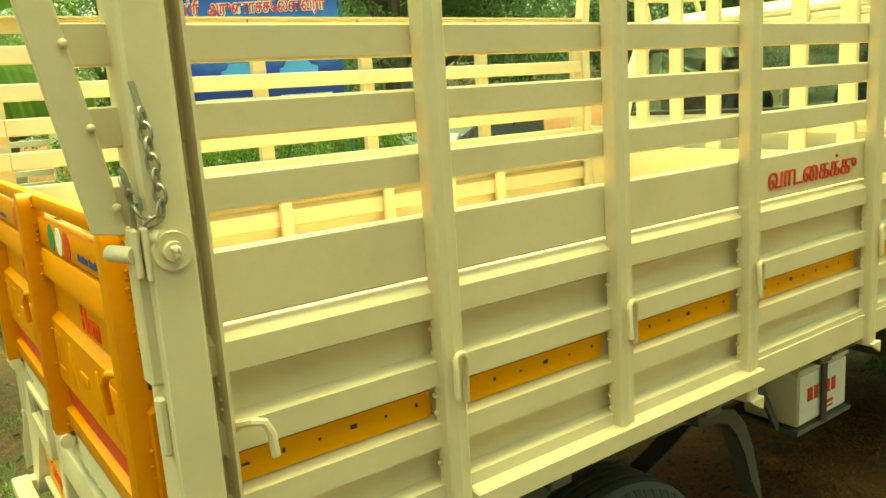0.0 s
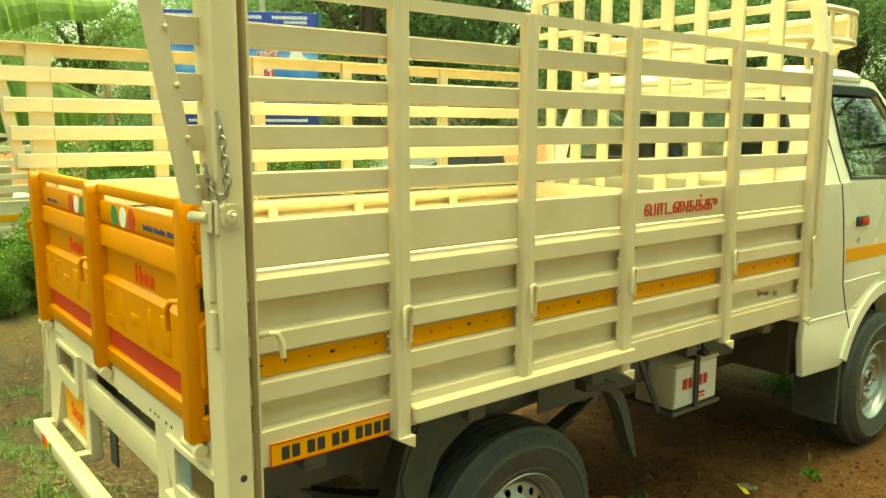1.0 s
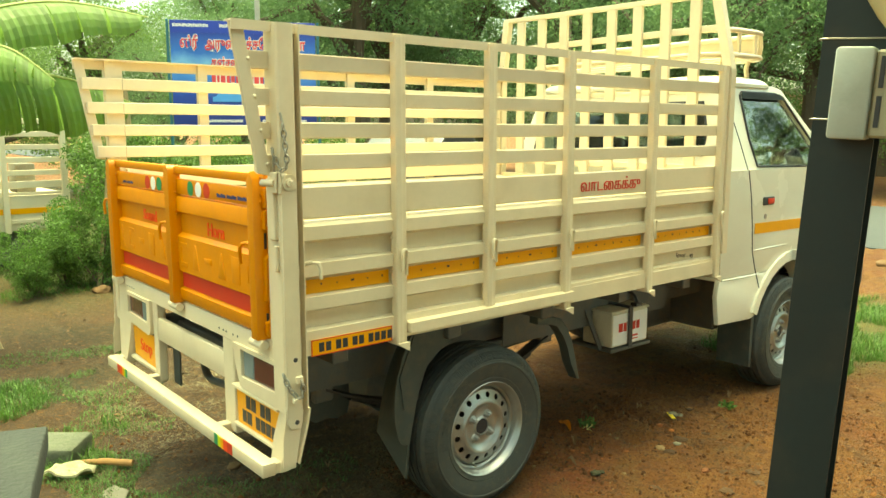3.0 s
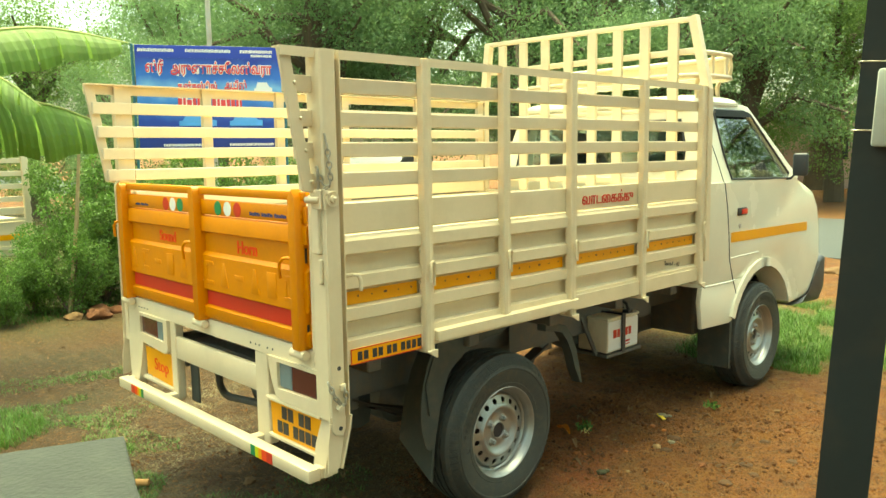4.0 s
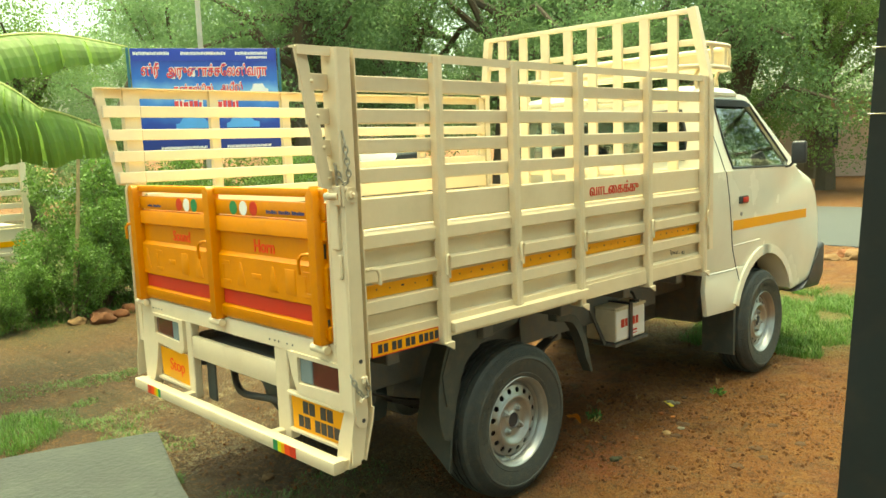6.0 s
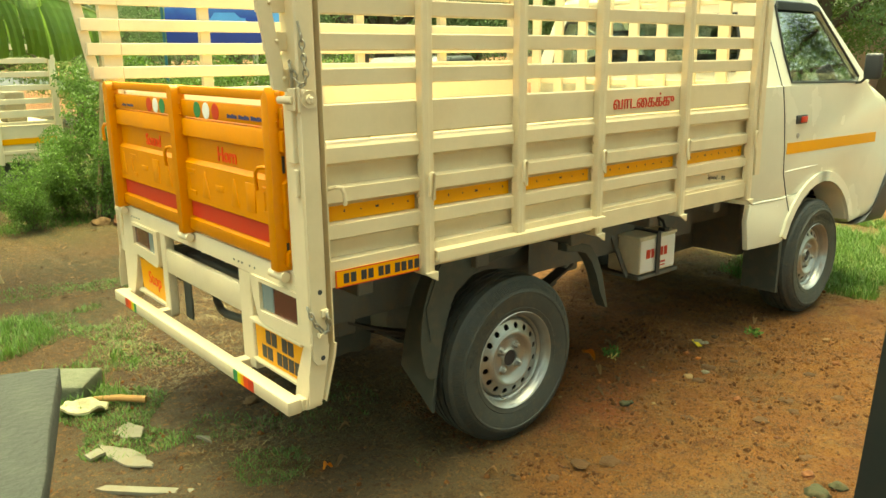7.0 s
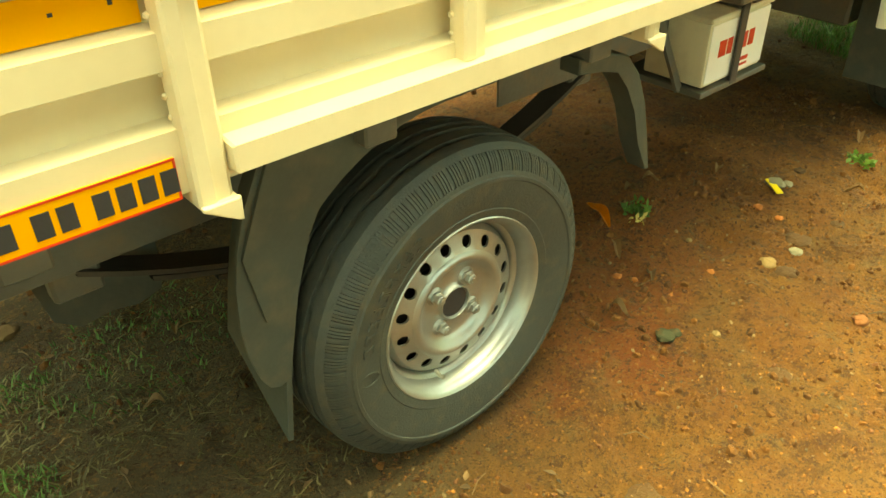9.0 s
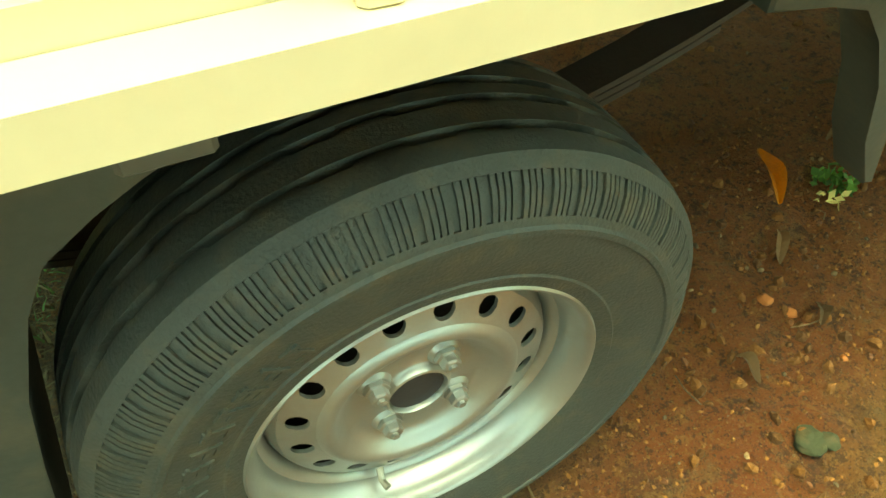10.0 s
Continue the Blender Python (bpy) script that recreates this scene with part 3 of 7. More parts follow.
for k, (y0, y1) in enumerate(GATE_POSTS):
    bm = bmesh.new()
    m_ = (y0 + y1) / 2
    if k == 0:                                            # the end post is cut to a point
        ring = [(y0, 0.852), (y0, 1.352), (m_ - 0.004, 1.382), (y1, 1.350), (y1, 0.852)]
    else:
        ring = [(y0, 0.852), (y0, 1.340)] + [(m_ - (y1 - y0) / 2 * math.cos(a_), 1.350 + 0.026 * math.sin(a_)) for a_ in [math.pi * j / 10 for j in range(1, 10)]] + [(y1, 1.340), (y1, 0.852)]
    prism(bm, ring, "x", -0.978, -0.931, 0.0025, 2, only=lambda c_: c_.x < -0.97)
    gate_post = part("gate_post", bm, ORANGE, tailgate)
    bm = bmesh.new()
    for z0, z1 in ((1.345, 1.372), (1.27, 1.32), (1.19, 1.25), (1.00, 1.10), (0.87, 0.90)):
        weld_beads(bm, -0.951, y0 - 0.001, z0, z1, 4, 0.004)
    part("weld_seam", bm, ORANGE, gate_post, kind="stuff")
    bm = bmesh.new()
    cyl(bm, (-0.960, m_ - 0.034, 0.836), (-0.960, m_ + 0.050, 0.836), 0.015, 18)
    box(bm, -0.960, -0.925, m_ - 0.02, m_ + 0.02, 0.822, 0.840, 0.003)
    weld_beads(bm, -0.952, m_ - 0.010, 0.820, 0.824, 5, 0.006)
    part("hinge_pin", bm, CREAM, tailgate)
bm = bmesh.new()                                          # narrow slots in the end post: dark strips paint their shade
for z0, z1 in ((0.872, 0.935), (1.14, 1.19)):
    box(bm, -0.944, -0.936, 0.0805, 0.0825, z0, z1, 0)
part("post_slot", bm, PLASTIC, tailgate, kind="stuff")
for y0, y1 in ((0.126, 0.782), (0.828, 1.482)):
    bm = bmesh.new()
    box(bm, XI - 0.004, XI - 0.001, y0 + 0.002, y1 - 0.002, 0.9155, 0.9695, 0)
    part("red_band", bm, RED, tailgate, "red painted band")
for y, z in ((0.840, 1.152), (0.132, 1.150), (1.528, 1.195)):
    bm = bmesh.new()
    tube(bm, [(-0.962, y - 0.008, z + 0.001), (-0.972, y + 0.012, z + 0.005), (-0.978, y + 0.030, z + 0.002), (-0.981, y + 0.046, z - 0.014), (-0.980, y + 0.050, z - 0.034), (-0.978, y + 0.051, z - 0.066)], 0.0062, 10)
    part("rope_hook", bm, ORANGE, tailgate)
for y, z, mat in ((1.096, 1.296, RED), (1.030, 1.296, WHITE), (0.964, 1.296, GREEN), (0.648, 1.296, GREEN), (0.576, 1.296, WHITE), (0.504, 1.296, RED)):
    bm = bmesh.new()
    lathe(bm, [(0.0, -0.9474), (0.027, -0.9474), (0.027, -0.9458)], (0, y, z), "x", 28)
    part("painted_dot", bm, mat, tailgate)
for y0, y1, h in ((1.270, 1.395, 0.009), (0.180, 0.425, 0.012)):
    bm = bmesh.new()
    y, k = y0, 0
    while y < y1:                                         # a small painted line that cannot be read
        w = (0.010, 0.006, 0.013, 0.008, 0.011)[k * 3 % 5]
        box(bm, -0.9474, -0.9458, y, y + w, 1.281, 1.281 + h * (0.8 + 0.3 * (k * 7 % 3) / 2), 0)
        y += w + (0.012 if k % 6 == 5 else 0.003)
        k += 1
    part("painted_line", bm, NAVY, tailgate, kind="stuff")
lettering("word_sound", "Sound", 0.062, Matrix.Translation((XI - 0.001, 1.118, 1.157)) @ REAR, SCARLET, tailgate, heavy=0.0012)
lettering("word_horn", "Horn", 0.066, Matrix.Translation((XI - 0.001, 0.466, 1.155)) @ REAR, SCARLET, tailgate, heavy=0.0012)


def pressed_shape(y, kind_):
    """A low raised field pressed into the sheet: a plain block, wedge or ring."""
    bm = bmesh.new()
    hi, lo, w = 1.090, 1.000, 0.062
    if kind_ == 3:
        for y0, y1, z0, z1 in ((y - w, y, hi - 0.016, hi), (y - w, y, lo, lo + 0.016), (y - 0.014, y, lo + 0.016, hi - 0.016)):
            box(bm, XO - 0.0022, XO + 0.001, y0, y1, z0, z1, 0.0015)
    else:
        loop = (((y, lo), (y, hi), (y - w, hi), (y - w, lo)), ((y, lo), (y - w * 0.4, hi), (y - w * 0.6, hi), (y - w, lo)), ((y, lo + 0.035), (y, hi - 0.035), (y - w, hi - 0.035), (y - w, lo + 0.035)))[kind_]
        prism(bm, loop, "x", XO - 0.0022, XO + 0.001, 0.0018, 2, only=lambda c_: c_.x < XO)
    part("pressed_shape", bm, ORANGE, tailgate)


for k, kind_ in enumerate((1, 3, 2, 0, 1)):
    pressed_shape(1.470 - k * 0.122, kind_)
for k, kind_ in enumerate((3, 1, 2, 1, 0, 3)):
    pressed_shape(0.760 - k * 0.112, kind_)

# ---- rear frame, lamps, bumper ----
rear = bmesh.new()
prism(rear, [(-0.940, 0.790), (-0.940, 0.846), (-0.936, 0.852), (-0.900, 0.852), (-0.900, 0.790)], "y", 0.004, 1.592, 0.004)
rear = part("rear_frame", rear, CREAM, truck, "cream rear cross member with lamp frames and step bumper")
# row of drilled holes, their inner shade painted as dark discs
bm = bmesh.new()
for y in (0.40, 0.425, 0.46, 0.345, 0.31, 1.36, 1.39, 1.42, 1.45):
    lathe(bm, [(0.0, -0.9412), (0.004, -0.9412), (0.004, -0.9398)], (0, y, 0.813), "x", 10)
part("drilled_hole", bm, PLASTIC, rear, kind="stuff")
bm = bmesh.new()
weld_beads(bm, -0.940, 0.05, 0.800, 0.850, 6, 0.004)
for k in range(40):
    bmesh.ops.create_icosphere(bm, subdivisions=1, radius=random.uniform(0.002, 0.005), matrix=Matrix.Translation((-0.9395, random.uniform(0.1, 1.5), 0.791)))
part("weld_seam", bm, CREAM, rear, kind="stuff")
for y0, y1 in ((0.014, 0.034), (0.040, 0.058), (1.548, 1.584)):
    bm = bmesh.new()
    box(bm, -0.944, -0.910, y0, y1, 0.852, 1.362, 0.003)
    part("frame_upright", bm, CREAM, rear)
bm = bmesh.new()
box(bm, -0.966, -0.934, -0.030, 0.006, 1.180, 1.368, 0.003)
box(bm, -0.964, -0.950, -0.034, -0.016, 1.085, 1.165, 0.004)
part("latch_plate", bm, CREAM, rear)
bm = bmesh.new()
cyl(bm, (-0.984, 0.004, 1.352), (-0.966, -0.040, 1.352), 0.0105, 16)
cyl(bm, (-0.962, -0.020, 1.374), (-0.936, -0.056, 1.370), 0.0105, 16)
box(bm, -0.968, -0.960, -0.050, -0.010, 1.322, 1.384, 0.003)
box(bm, -0.958, -0.950, -0.056, -0.014, 1.318, 1.386, 0.003)
part("latch_pin", bm, CREAM, rear)
for y0, y1, z0, z1 in ((0.354, 0.440, 0.452, 0.790), (1.096, 1.146, 0.452, 0.790)):
    bm = bmesh.new()
    box(bm, -0.938, -0.900, y0, y1, z0, z1, 0.004)
    part("frame_upright", bm, CREAM, rear)
bm = bmesh.new()
box(bm, -0.936, -0.912, 0.440, 1.096, 0.634, 0.730, 0.005, 2)
part("cross_beam", bm, CREAM, rear)


def raked_upright(right_edge, left_edge):
    """A sheet upright whose foot is raked backwards to the bumper; its edges are (y, z) lines from top to foot."""
    bm = bmesh.new()
    loop = right_edge + left_edge[::-1]
    fronts = []
    for dx in (0.0, 0.030):
        fronts.append([bm.verts.new((-0.940 - max(0.0, 0.640 - z) * 0.125 + dx, y, z)) for y, z in loop])
    bm.faces.new(fronts[0]); bm.faces.new(fronts[1][::-1])
    for k in range(len(loop)):
        j = (k + 1) % len(loop)
        bm.faces.new((fronts[0][k], fronts[0][j], fronts[1][j], fronts[1][k]))
    part("frame_upright", bm, CREAM, rear)


raked_upright([(-0.030, 0.790), (-0.030, 0.640), (-0.026, 0.545), (-0.020, 0.446)], [(0.014, 0.790), (0.018, 0.640), (0.044, 0.545), (0.050, 0.446)])
raked_upright([(1.436, 0.790), (1.430, 0.640), (1.436, 0.545), (1.452, 0.446)], [(1.590, 0.790), (1.586, 0.660), (1.560, 0.550), (1.520, 0.446)])


def tail_lamp(y0, y1, clear_low):
    """A lamp frame with a dished surround and a lens in two colours, from y0 to y1."""
    bm = bmesh.new()
    inner_ = 1 if y0 < 0.5 else -1                        # the side towards the truck's middle is cut back and rounded
    a_, b_ = y0 - (0.006 if inner_ > 0 else 0.036), y1 + (0.060 if inner_ > 0 else 0.010)
    zt, zb = 0.792, 0.640
    if inner_ > 0:
        outer = [(a_, zb), (b_ - 0.066, zb + 0.003), (b_ - 0.048, zb + 0.012), (b_ - 0.038, zb + 0.030), (b_ - 0.018, zb + 0.075), (b_, zt), (a_, zt)]
        inner = [(y0, 0.690), (y1 - 0.012, 0.682), (y1 - 0.004, 0.684), (y1, 0.692), (y1, 0.735), (y1, 0.778), (y0, 0.778)]
    else:
        outer = [(b_, zb + 0.02), (a_ + 0.030, zb), (a_ + 0.010, zb + 0.010), (a_, zb + 0.030), (a_, zb + 0.075), (a_, zt), (b_, zt)]
        inner = [(y1, 0.700), (y0 + 0.012, 0.690), (y0 + 0.004, 0.692), (y0, 0.700), (y0, 0.735), (y0, 0.778), (y1, 0.778)]
    o = [bm.verts.new((-0.950, y, z)) for y, z in outer]
    i = [bm.verts.new((-0.950, y, z)) for y, z in inner]
    k_ = [bm.verts.new((-0.932, y, z)) for y, z in inner]
    w = [bm.verts.new((-0.916, y, z)) for y, z in outer]
    n = len(outer)
    for k in range(n):
        j = (k + 1) % n
        bm.faces.new((o[k], o[j], i[j], i[k])); bm.faces.new((i[k], i[j], k_[j], k_[k])); bm.faces.new((o[j], o[k], w[k], w[j]))
    frame_ = part("lamp_frame", bm, CREAM, rear)
    cut = y0 + (y1 - y0) * (0.34 if clear_low else 0.70)
    for lo, hi, is_clear in ((y0, cut, clear_low), (cut, y1, not clear_low)):
        bm = bmesh.new()
        box(bm, -0.940, -0.926, lo + 0.001, hi - 0.001, 0.686, 0.777, 0.003)
        part("lens", bm, LAMPCLEAR if is_clear else LAMPRED, frame_)


tail_lamp(0.018, 0.272, False)
tail_lamp(1.186, 1.428, True)
bm = bmesh.new()
prism(bm, [(0.020, 0.638), (0.350, 0.628), (0.344, 0.500), (0.056, 0.503)], "x", -0.9325, -0.9285)
rear_plate = part("number_plate", bm, AMBER, truck, "yellow painted registration plate with black bars")
plate_bars(rear_plate, [(0.590, 0.045, [(0.246, 0.278), (0.206, 0.240), (0.140, 0.172), (0.100, 0.134)]), (0.535, 0.043, [(0.278, 0.308), (0.238, 0.272), (0.178, 0.208), (0.140, 0.172), (0.102, 0.134), (0.064, 0.096)])], "x", -0.9325, 0.0012)
bm = bmesh.new()
box(bm, -0.944, -0.922, 0.052, 0.356, 0.488, 0.500, 0.002)
box(bm, -0.950, -0.922, 0.020, 0.356, 0.628, 0.640, 0.002)
part("plate_rail", bm, CREAM, rear_plate)
bm = bmesh.new()
prism(bm, [(1.146, 0.634), (1.424, 0.634), (1.412, 0.505), (1.146, 0.495)], "x", -0.9325, -0.9285)
stop_board = part("stop_board", bm, AMBER, rear, "amber board with a painted word")
lettering("word_stop", "Stop", 0.078, Matrix.Translation((-0.933, 1.262, 0.566)) @ REAR, SCARLET, stop_board)
bm = bmesh.new()
box(bm, -0.944, -0.922, 1.140, 1.440, 0.482, 0.496, 0.002)
part("board_rail", bm, CREAM, stop_board)
bumper = bmesh.new()
box(bumper, -1.022, -0.976, -0.014, 1.530, 0.440, 0.484, 0.004, 2)
bumper = part("step_bumper", bumper, CREAM, rear)
for y0, y1 in ((-0.014, 0.034), (0.396, 0.438), (1.100, 1.142), (1.484, 1.530)):
    bm = bmesh.new()
    box(bm, -0.977, -0.905, y0, y1, 0.444, 0.480, 0.003)
    part("bumper_bracket", bm, CREAM, rear)
for y0, colours, widths in ((1.262, (GREEN, LIME, AMBER, SCARLET, RED), (0.020, 0.020, 0.020, 0.030, 0.036)), (0.205, (RED, SCARLET, AMBER, LIME, GREEN), (0.036, 0.032, 0.022, 0.022, 0.030))):
    y = y0
    for w, c_ in zip(widths, colours):
        bm = bmesh.new()
        box(bm, -1.0238, -1.0218, y, y + w - 0.0005, 0.443, 0.481, 0)
        part("reflector_strip", bm, c_, rear)
        y += w
bm = bmesh.new()                                          # black rubber flap hanging beside the frame
box(bm, -0.880, -0.872, 1.02, 1.09, 0.44, 0.66, 0.002)
part("rubber_flap", bm, FLAP, rear)


def chain(points, parent, link=0.024, wire=0.0028):
    """A chain of oval links along a hanging line."""
    pts = [Vector(p) for p in points]
    length = sum((b_ - a_).length for a_, b_ in zip(pts, pts[1:]))
    n = max(3, int(length / (link * 0.72)))
    for k in range(n):
        want = (k + 0.5) / n * length
        acc, c_ = 0.0, None
        for a_, b_ in zip(pts, pts[1:]):
            d = (b_ - a_).length
            if acc + d >= want:
                c_, u = a_.lerp(b_, (want - acc) / d), (b_ - a_).normalized()
                break
            acc += d
        s = u.orthogonal().normalized()
        if k % 2:
            s = u.cross(s)
        bm = bmesh.new()
        tube(bm, [c_ + u * (link / 2) * math.cos(t) + s * link * 0.30 * math.sin(t) for t in [2 * math.pi * j / 10 for j in range(10)]], wire, 6, True)
        part("chain_link", bm, ZINC, parent)


bm = bmesh.new()
cyl(bm, (-0.946, -0.050, 1.556), (-0.941, -0.056, 1.520), 0.0038, 8)
upper_chain = part("latch_chain", bm, ZINC, truck, "zinc latch chain hanging from the corner post")
chain([(-0.941, -0.056, 1.524), (-0.937, -0.058, 1.47), (-0.932, -0.058, 1.42), (-0.934, -0.056, 1.396), (-0.944, -0.052, 1.390), (-0.954, -0.046, 1.405), (-0.962, -0.040, 1.425), (-0.967, -0.034, 1.445)], upper_chain, 0.025, 0.0024)
bm = bmesh.new()
tube(bm, [(-0.968, -0.032, 1.456), (-0.965, -0.034, 1.450), (-0.962, -0.034, 1.42), (-0.960, -0.030, 1.345)], 0.0045, 8)
part("latch_rod", bm, ZINC, upper_chain)
bm = bmesh.new()
box(bm, -0.925, -0.900, -0.066, -0.057, 0.735, 0.760, 0.003)
lower_chain = part("latch_chain", bm, CREAM, truck, "zinc latch chain hanging from the corner post")
chain([(-0.962, -0.052, 0.772), (-0.955, -0.062, 0.745), (-0.940, -0.064, 0.715), (-0.920, -0.066, 0.690), (-0.908, -0.066, 0.692), (-0.903, -0.066, 0.720), (-0.906, -0.064, 0.748)], lower_chain)
bm = bmesh.new()
cyl(bm, (-0.930, -0.058, 0.686), (-0.930, -0.076, 0.684), 0.010, 6)
part("chain_nut", bm, CREAM, lower_chain)

# ---- wheels ----
def tyre_mesh():
    """A light-truck tyre about the origin, its outer side to -y: shoulder lugs, circumferential tread grooves and a bead."""
    n = 336
    prof = [(0.180, 0.012), (0.187, 0.002), (0.206, -0.004), (0.208, -0.0025), (0.240, -0.0105), (0.262, -0.012), (0.264, -0.0145), (0.270, -0.0145), (0.272, -0.011),
            (0.2795, -0.0088), (0.2800, -0.0085), (0.290, -0.0040), (0.301, 0.003), (0.3098, 0.0118), (0.3103, 0.0123), (0.321, 0.022), (0.3245, 0.038), (0.3245, 0.044), (0.317, 0.046), (0.317, 0.052), (0.326, 0.054), (0.327, 0.078), (0.319, 0.080), (0.319, 0.087), (0.327, 0.089),
            (0.327, 0.103), (0.319, 0.105), (0.319, 0.112), (0.327, 0.114), (0.326, 0.138), (0.317, 0.140), (0.317, 0.146), (0.3245, 0.148), (0.321, 0.166), (0.305, 0.182), (0.262, 0.196), (0.208, 0.192), (0.180, 0.176)]
    v, f = [], []
    for i, (r, h) in enumerate(prof):
        for k in range(n):
            a_ = 2 * math.pi * k / n
            rr, hh = r, h
            if 10 <= i <= 13:                             # sunk band that carries the shoulder ribs
                rr, hh = r - 0.0018, h + 0.0024
            elif 16 <= i <= 32 and k % 14 < 7:
                hh += 0.0050 if i in (18, 19, 22, 23, 26, 27, 30, 31) else 0
            v.append((rr * math.cos(a_), hh, rr * math.sin(a_)))
    for i in range(len(prof) - 1):
        for k in range(n):
            f.append((i * n + k, i * n + (k + 1) % n, (i + 1) * n + (k + 1) % n, (i + 1) * n + k))
    return mesh_from("tyre", v, f, RUBBER)


def rib_mesh():
    """The shoulder ribs: groups of four with a wider gap, each a little block on the tyre's edge."""
    line = [(0.2790, -0.0090), (0.290, -0.0042), (0.301, 0.0028), (0.3102, 0.0121)]
    v, f = [], []
    for g in range(66):
        for a0, a1 in ((0.02, 0.17), (0.235, 0.375), (0.44, 0.58), (0.645, 0.80)):
            k = len(v)
            for r, h in line:
                for q in (a0, a1):
                    a_ = 2 * math.pi * (g + q) / 66
                    v.append((r * math.cos(a_), h, r * math.sin(a_)))
                    v.append(((r - 0.005) * math.cos(a_), h + 0.007, (r - 0.005) * math.sin(a_)))
            for j in range(len(line) - 1):
                o = k + 4 * j
                f += [(o, o + 2, o + 6, o + 4), (o + 1, o, o + 4, o + 5), (o + 2, o + 3, o + 7, o + 6)]
            e = k + 4 * (len(line) - 1)
            f += [(k, k + 1, k + 3, k + 2), (e, e + 2, e + 3, e + 1)]
    return mesh_from("tread_rib", v, f, RUBBER)


def rim_mesh():
    bm = bmesh.new()
    n = 120
    lathe(bm, [(0.186, 0.030), (0.190, 0.012), (0.1975, 0.006), (0.1990, 0.002), (0.1960, -0.001), (0.1910, 0.002), (0.1880, 0.010), (0.1840, 0.016), (0.1790, 0.022),
               (0.1760, 0.040), (0.1700, 0.046), (0.1660, 0.058), (0.1655, 0.066), (0.1600, 0.059), (0.1545, 0.0525)], (0, 0, 0), "y", n)
    # the ring of round hand holes
    holes, r0, r1 = 16, 0.1170, 0.1545
    rm, hr = 0.1345, 0.0122
    def h_at(r):
        return 0.0525 + (r - 0.1545) / (0.1170 - 0.1545) * (0.040 - 0.0525)
    for s in range(holes):
        c = 2 * math.pi * s / holes + radians(10)
        half = math.pi / holes
        edge = [(r1, -1), (r1, -2 / 3), (r1, -1 / 3), (r1, 0), (r1, 1 / 3), (r1, 2 / 3), (r1, 1), (rm, 1), (r0, 1), (r0, 2 / 3), (r0, 1 / 3), (r0, 0), (r0, -1 / 3), (r0, -2 / 3), (r0, -1), (rm, -1)]
        outer, inner, deep = [], [], []
        for r, q in edge:
            a_ = c + half * q
            p = (r * math.cos(a_), r * math.sin(a_))
            outer.append(bm.verts.new((p[0], h_at(r), p[1])))
            du, dv = r - rm, half * q * rm
            t = math.atan2(dv, du)
            rr, aa = rm + hr * math.cos(t), c + hr * math.sin(t) / rm
            inner.append(bm.verts.new((rr * math.cos(aa), h_at(rr) + 0.001, rr * math.sin(aa))))
            deep.append(bm.verts.new((rr * math.cos(aa), h_at(rr) + 0.006, rr * math.sin(aa))))
        for k in range(16):
            j = (k + 1) % 16
            bm.faces.new((outer[k], outer[j], inner[j], inner[k]))
            bm.faces.new((inner[k], inner[j], deep[j], deep[k]))
    lathe(bm, [(0.1170, 0.040), (0.1110, 0.0345), (0.1040, 0.0335), (0.0970, 0.0370), (0.0900, 0.0450), (0.0820, 0.0520), (0.0740, 0.0545), (0.0440, 0.0545), (0.0400, 0.0520), (0.0370, 0.0460), (0.0345, 0.0450), (0.0330, 0.0480), (0.0320, 0.0800)], (0, 0, 0), "y", n)
    bmesh.ops.remove_doubles(bm, verts=bm.verts, dist=0.0004)
    for v in bm.verts:                                    # a shallow disc, well inside the lip
        r = math.hypot(v.co.x, v.co.z)
        v.co.y -= 0.012 * min(1.0, max(0.0, (0.172 - r) / 0.012))
        v.co.x *= 0.957; v.co.z *= 0.957
    return made("rim", bm, STEEL, 40)


TYRE, RIBS, RIM = tyre_mesh(), rib_mesh(), rim_mesh()
TYRE.shade_smooth()
TYRE.set_sharp_from_angle(angle=radians(30))


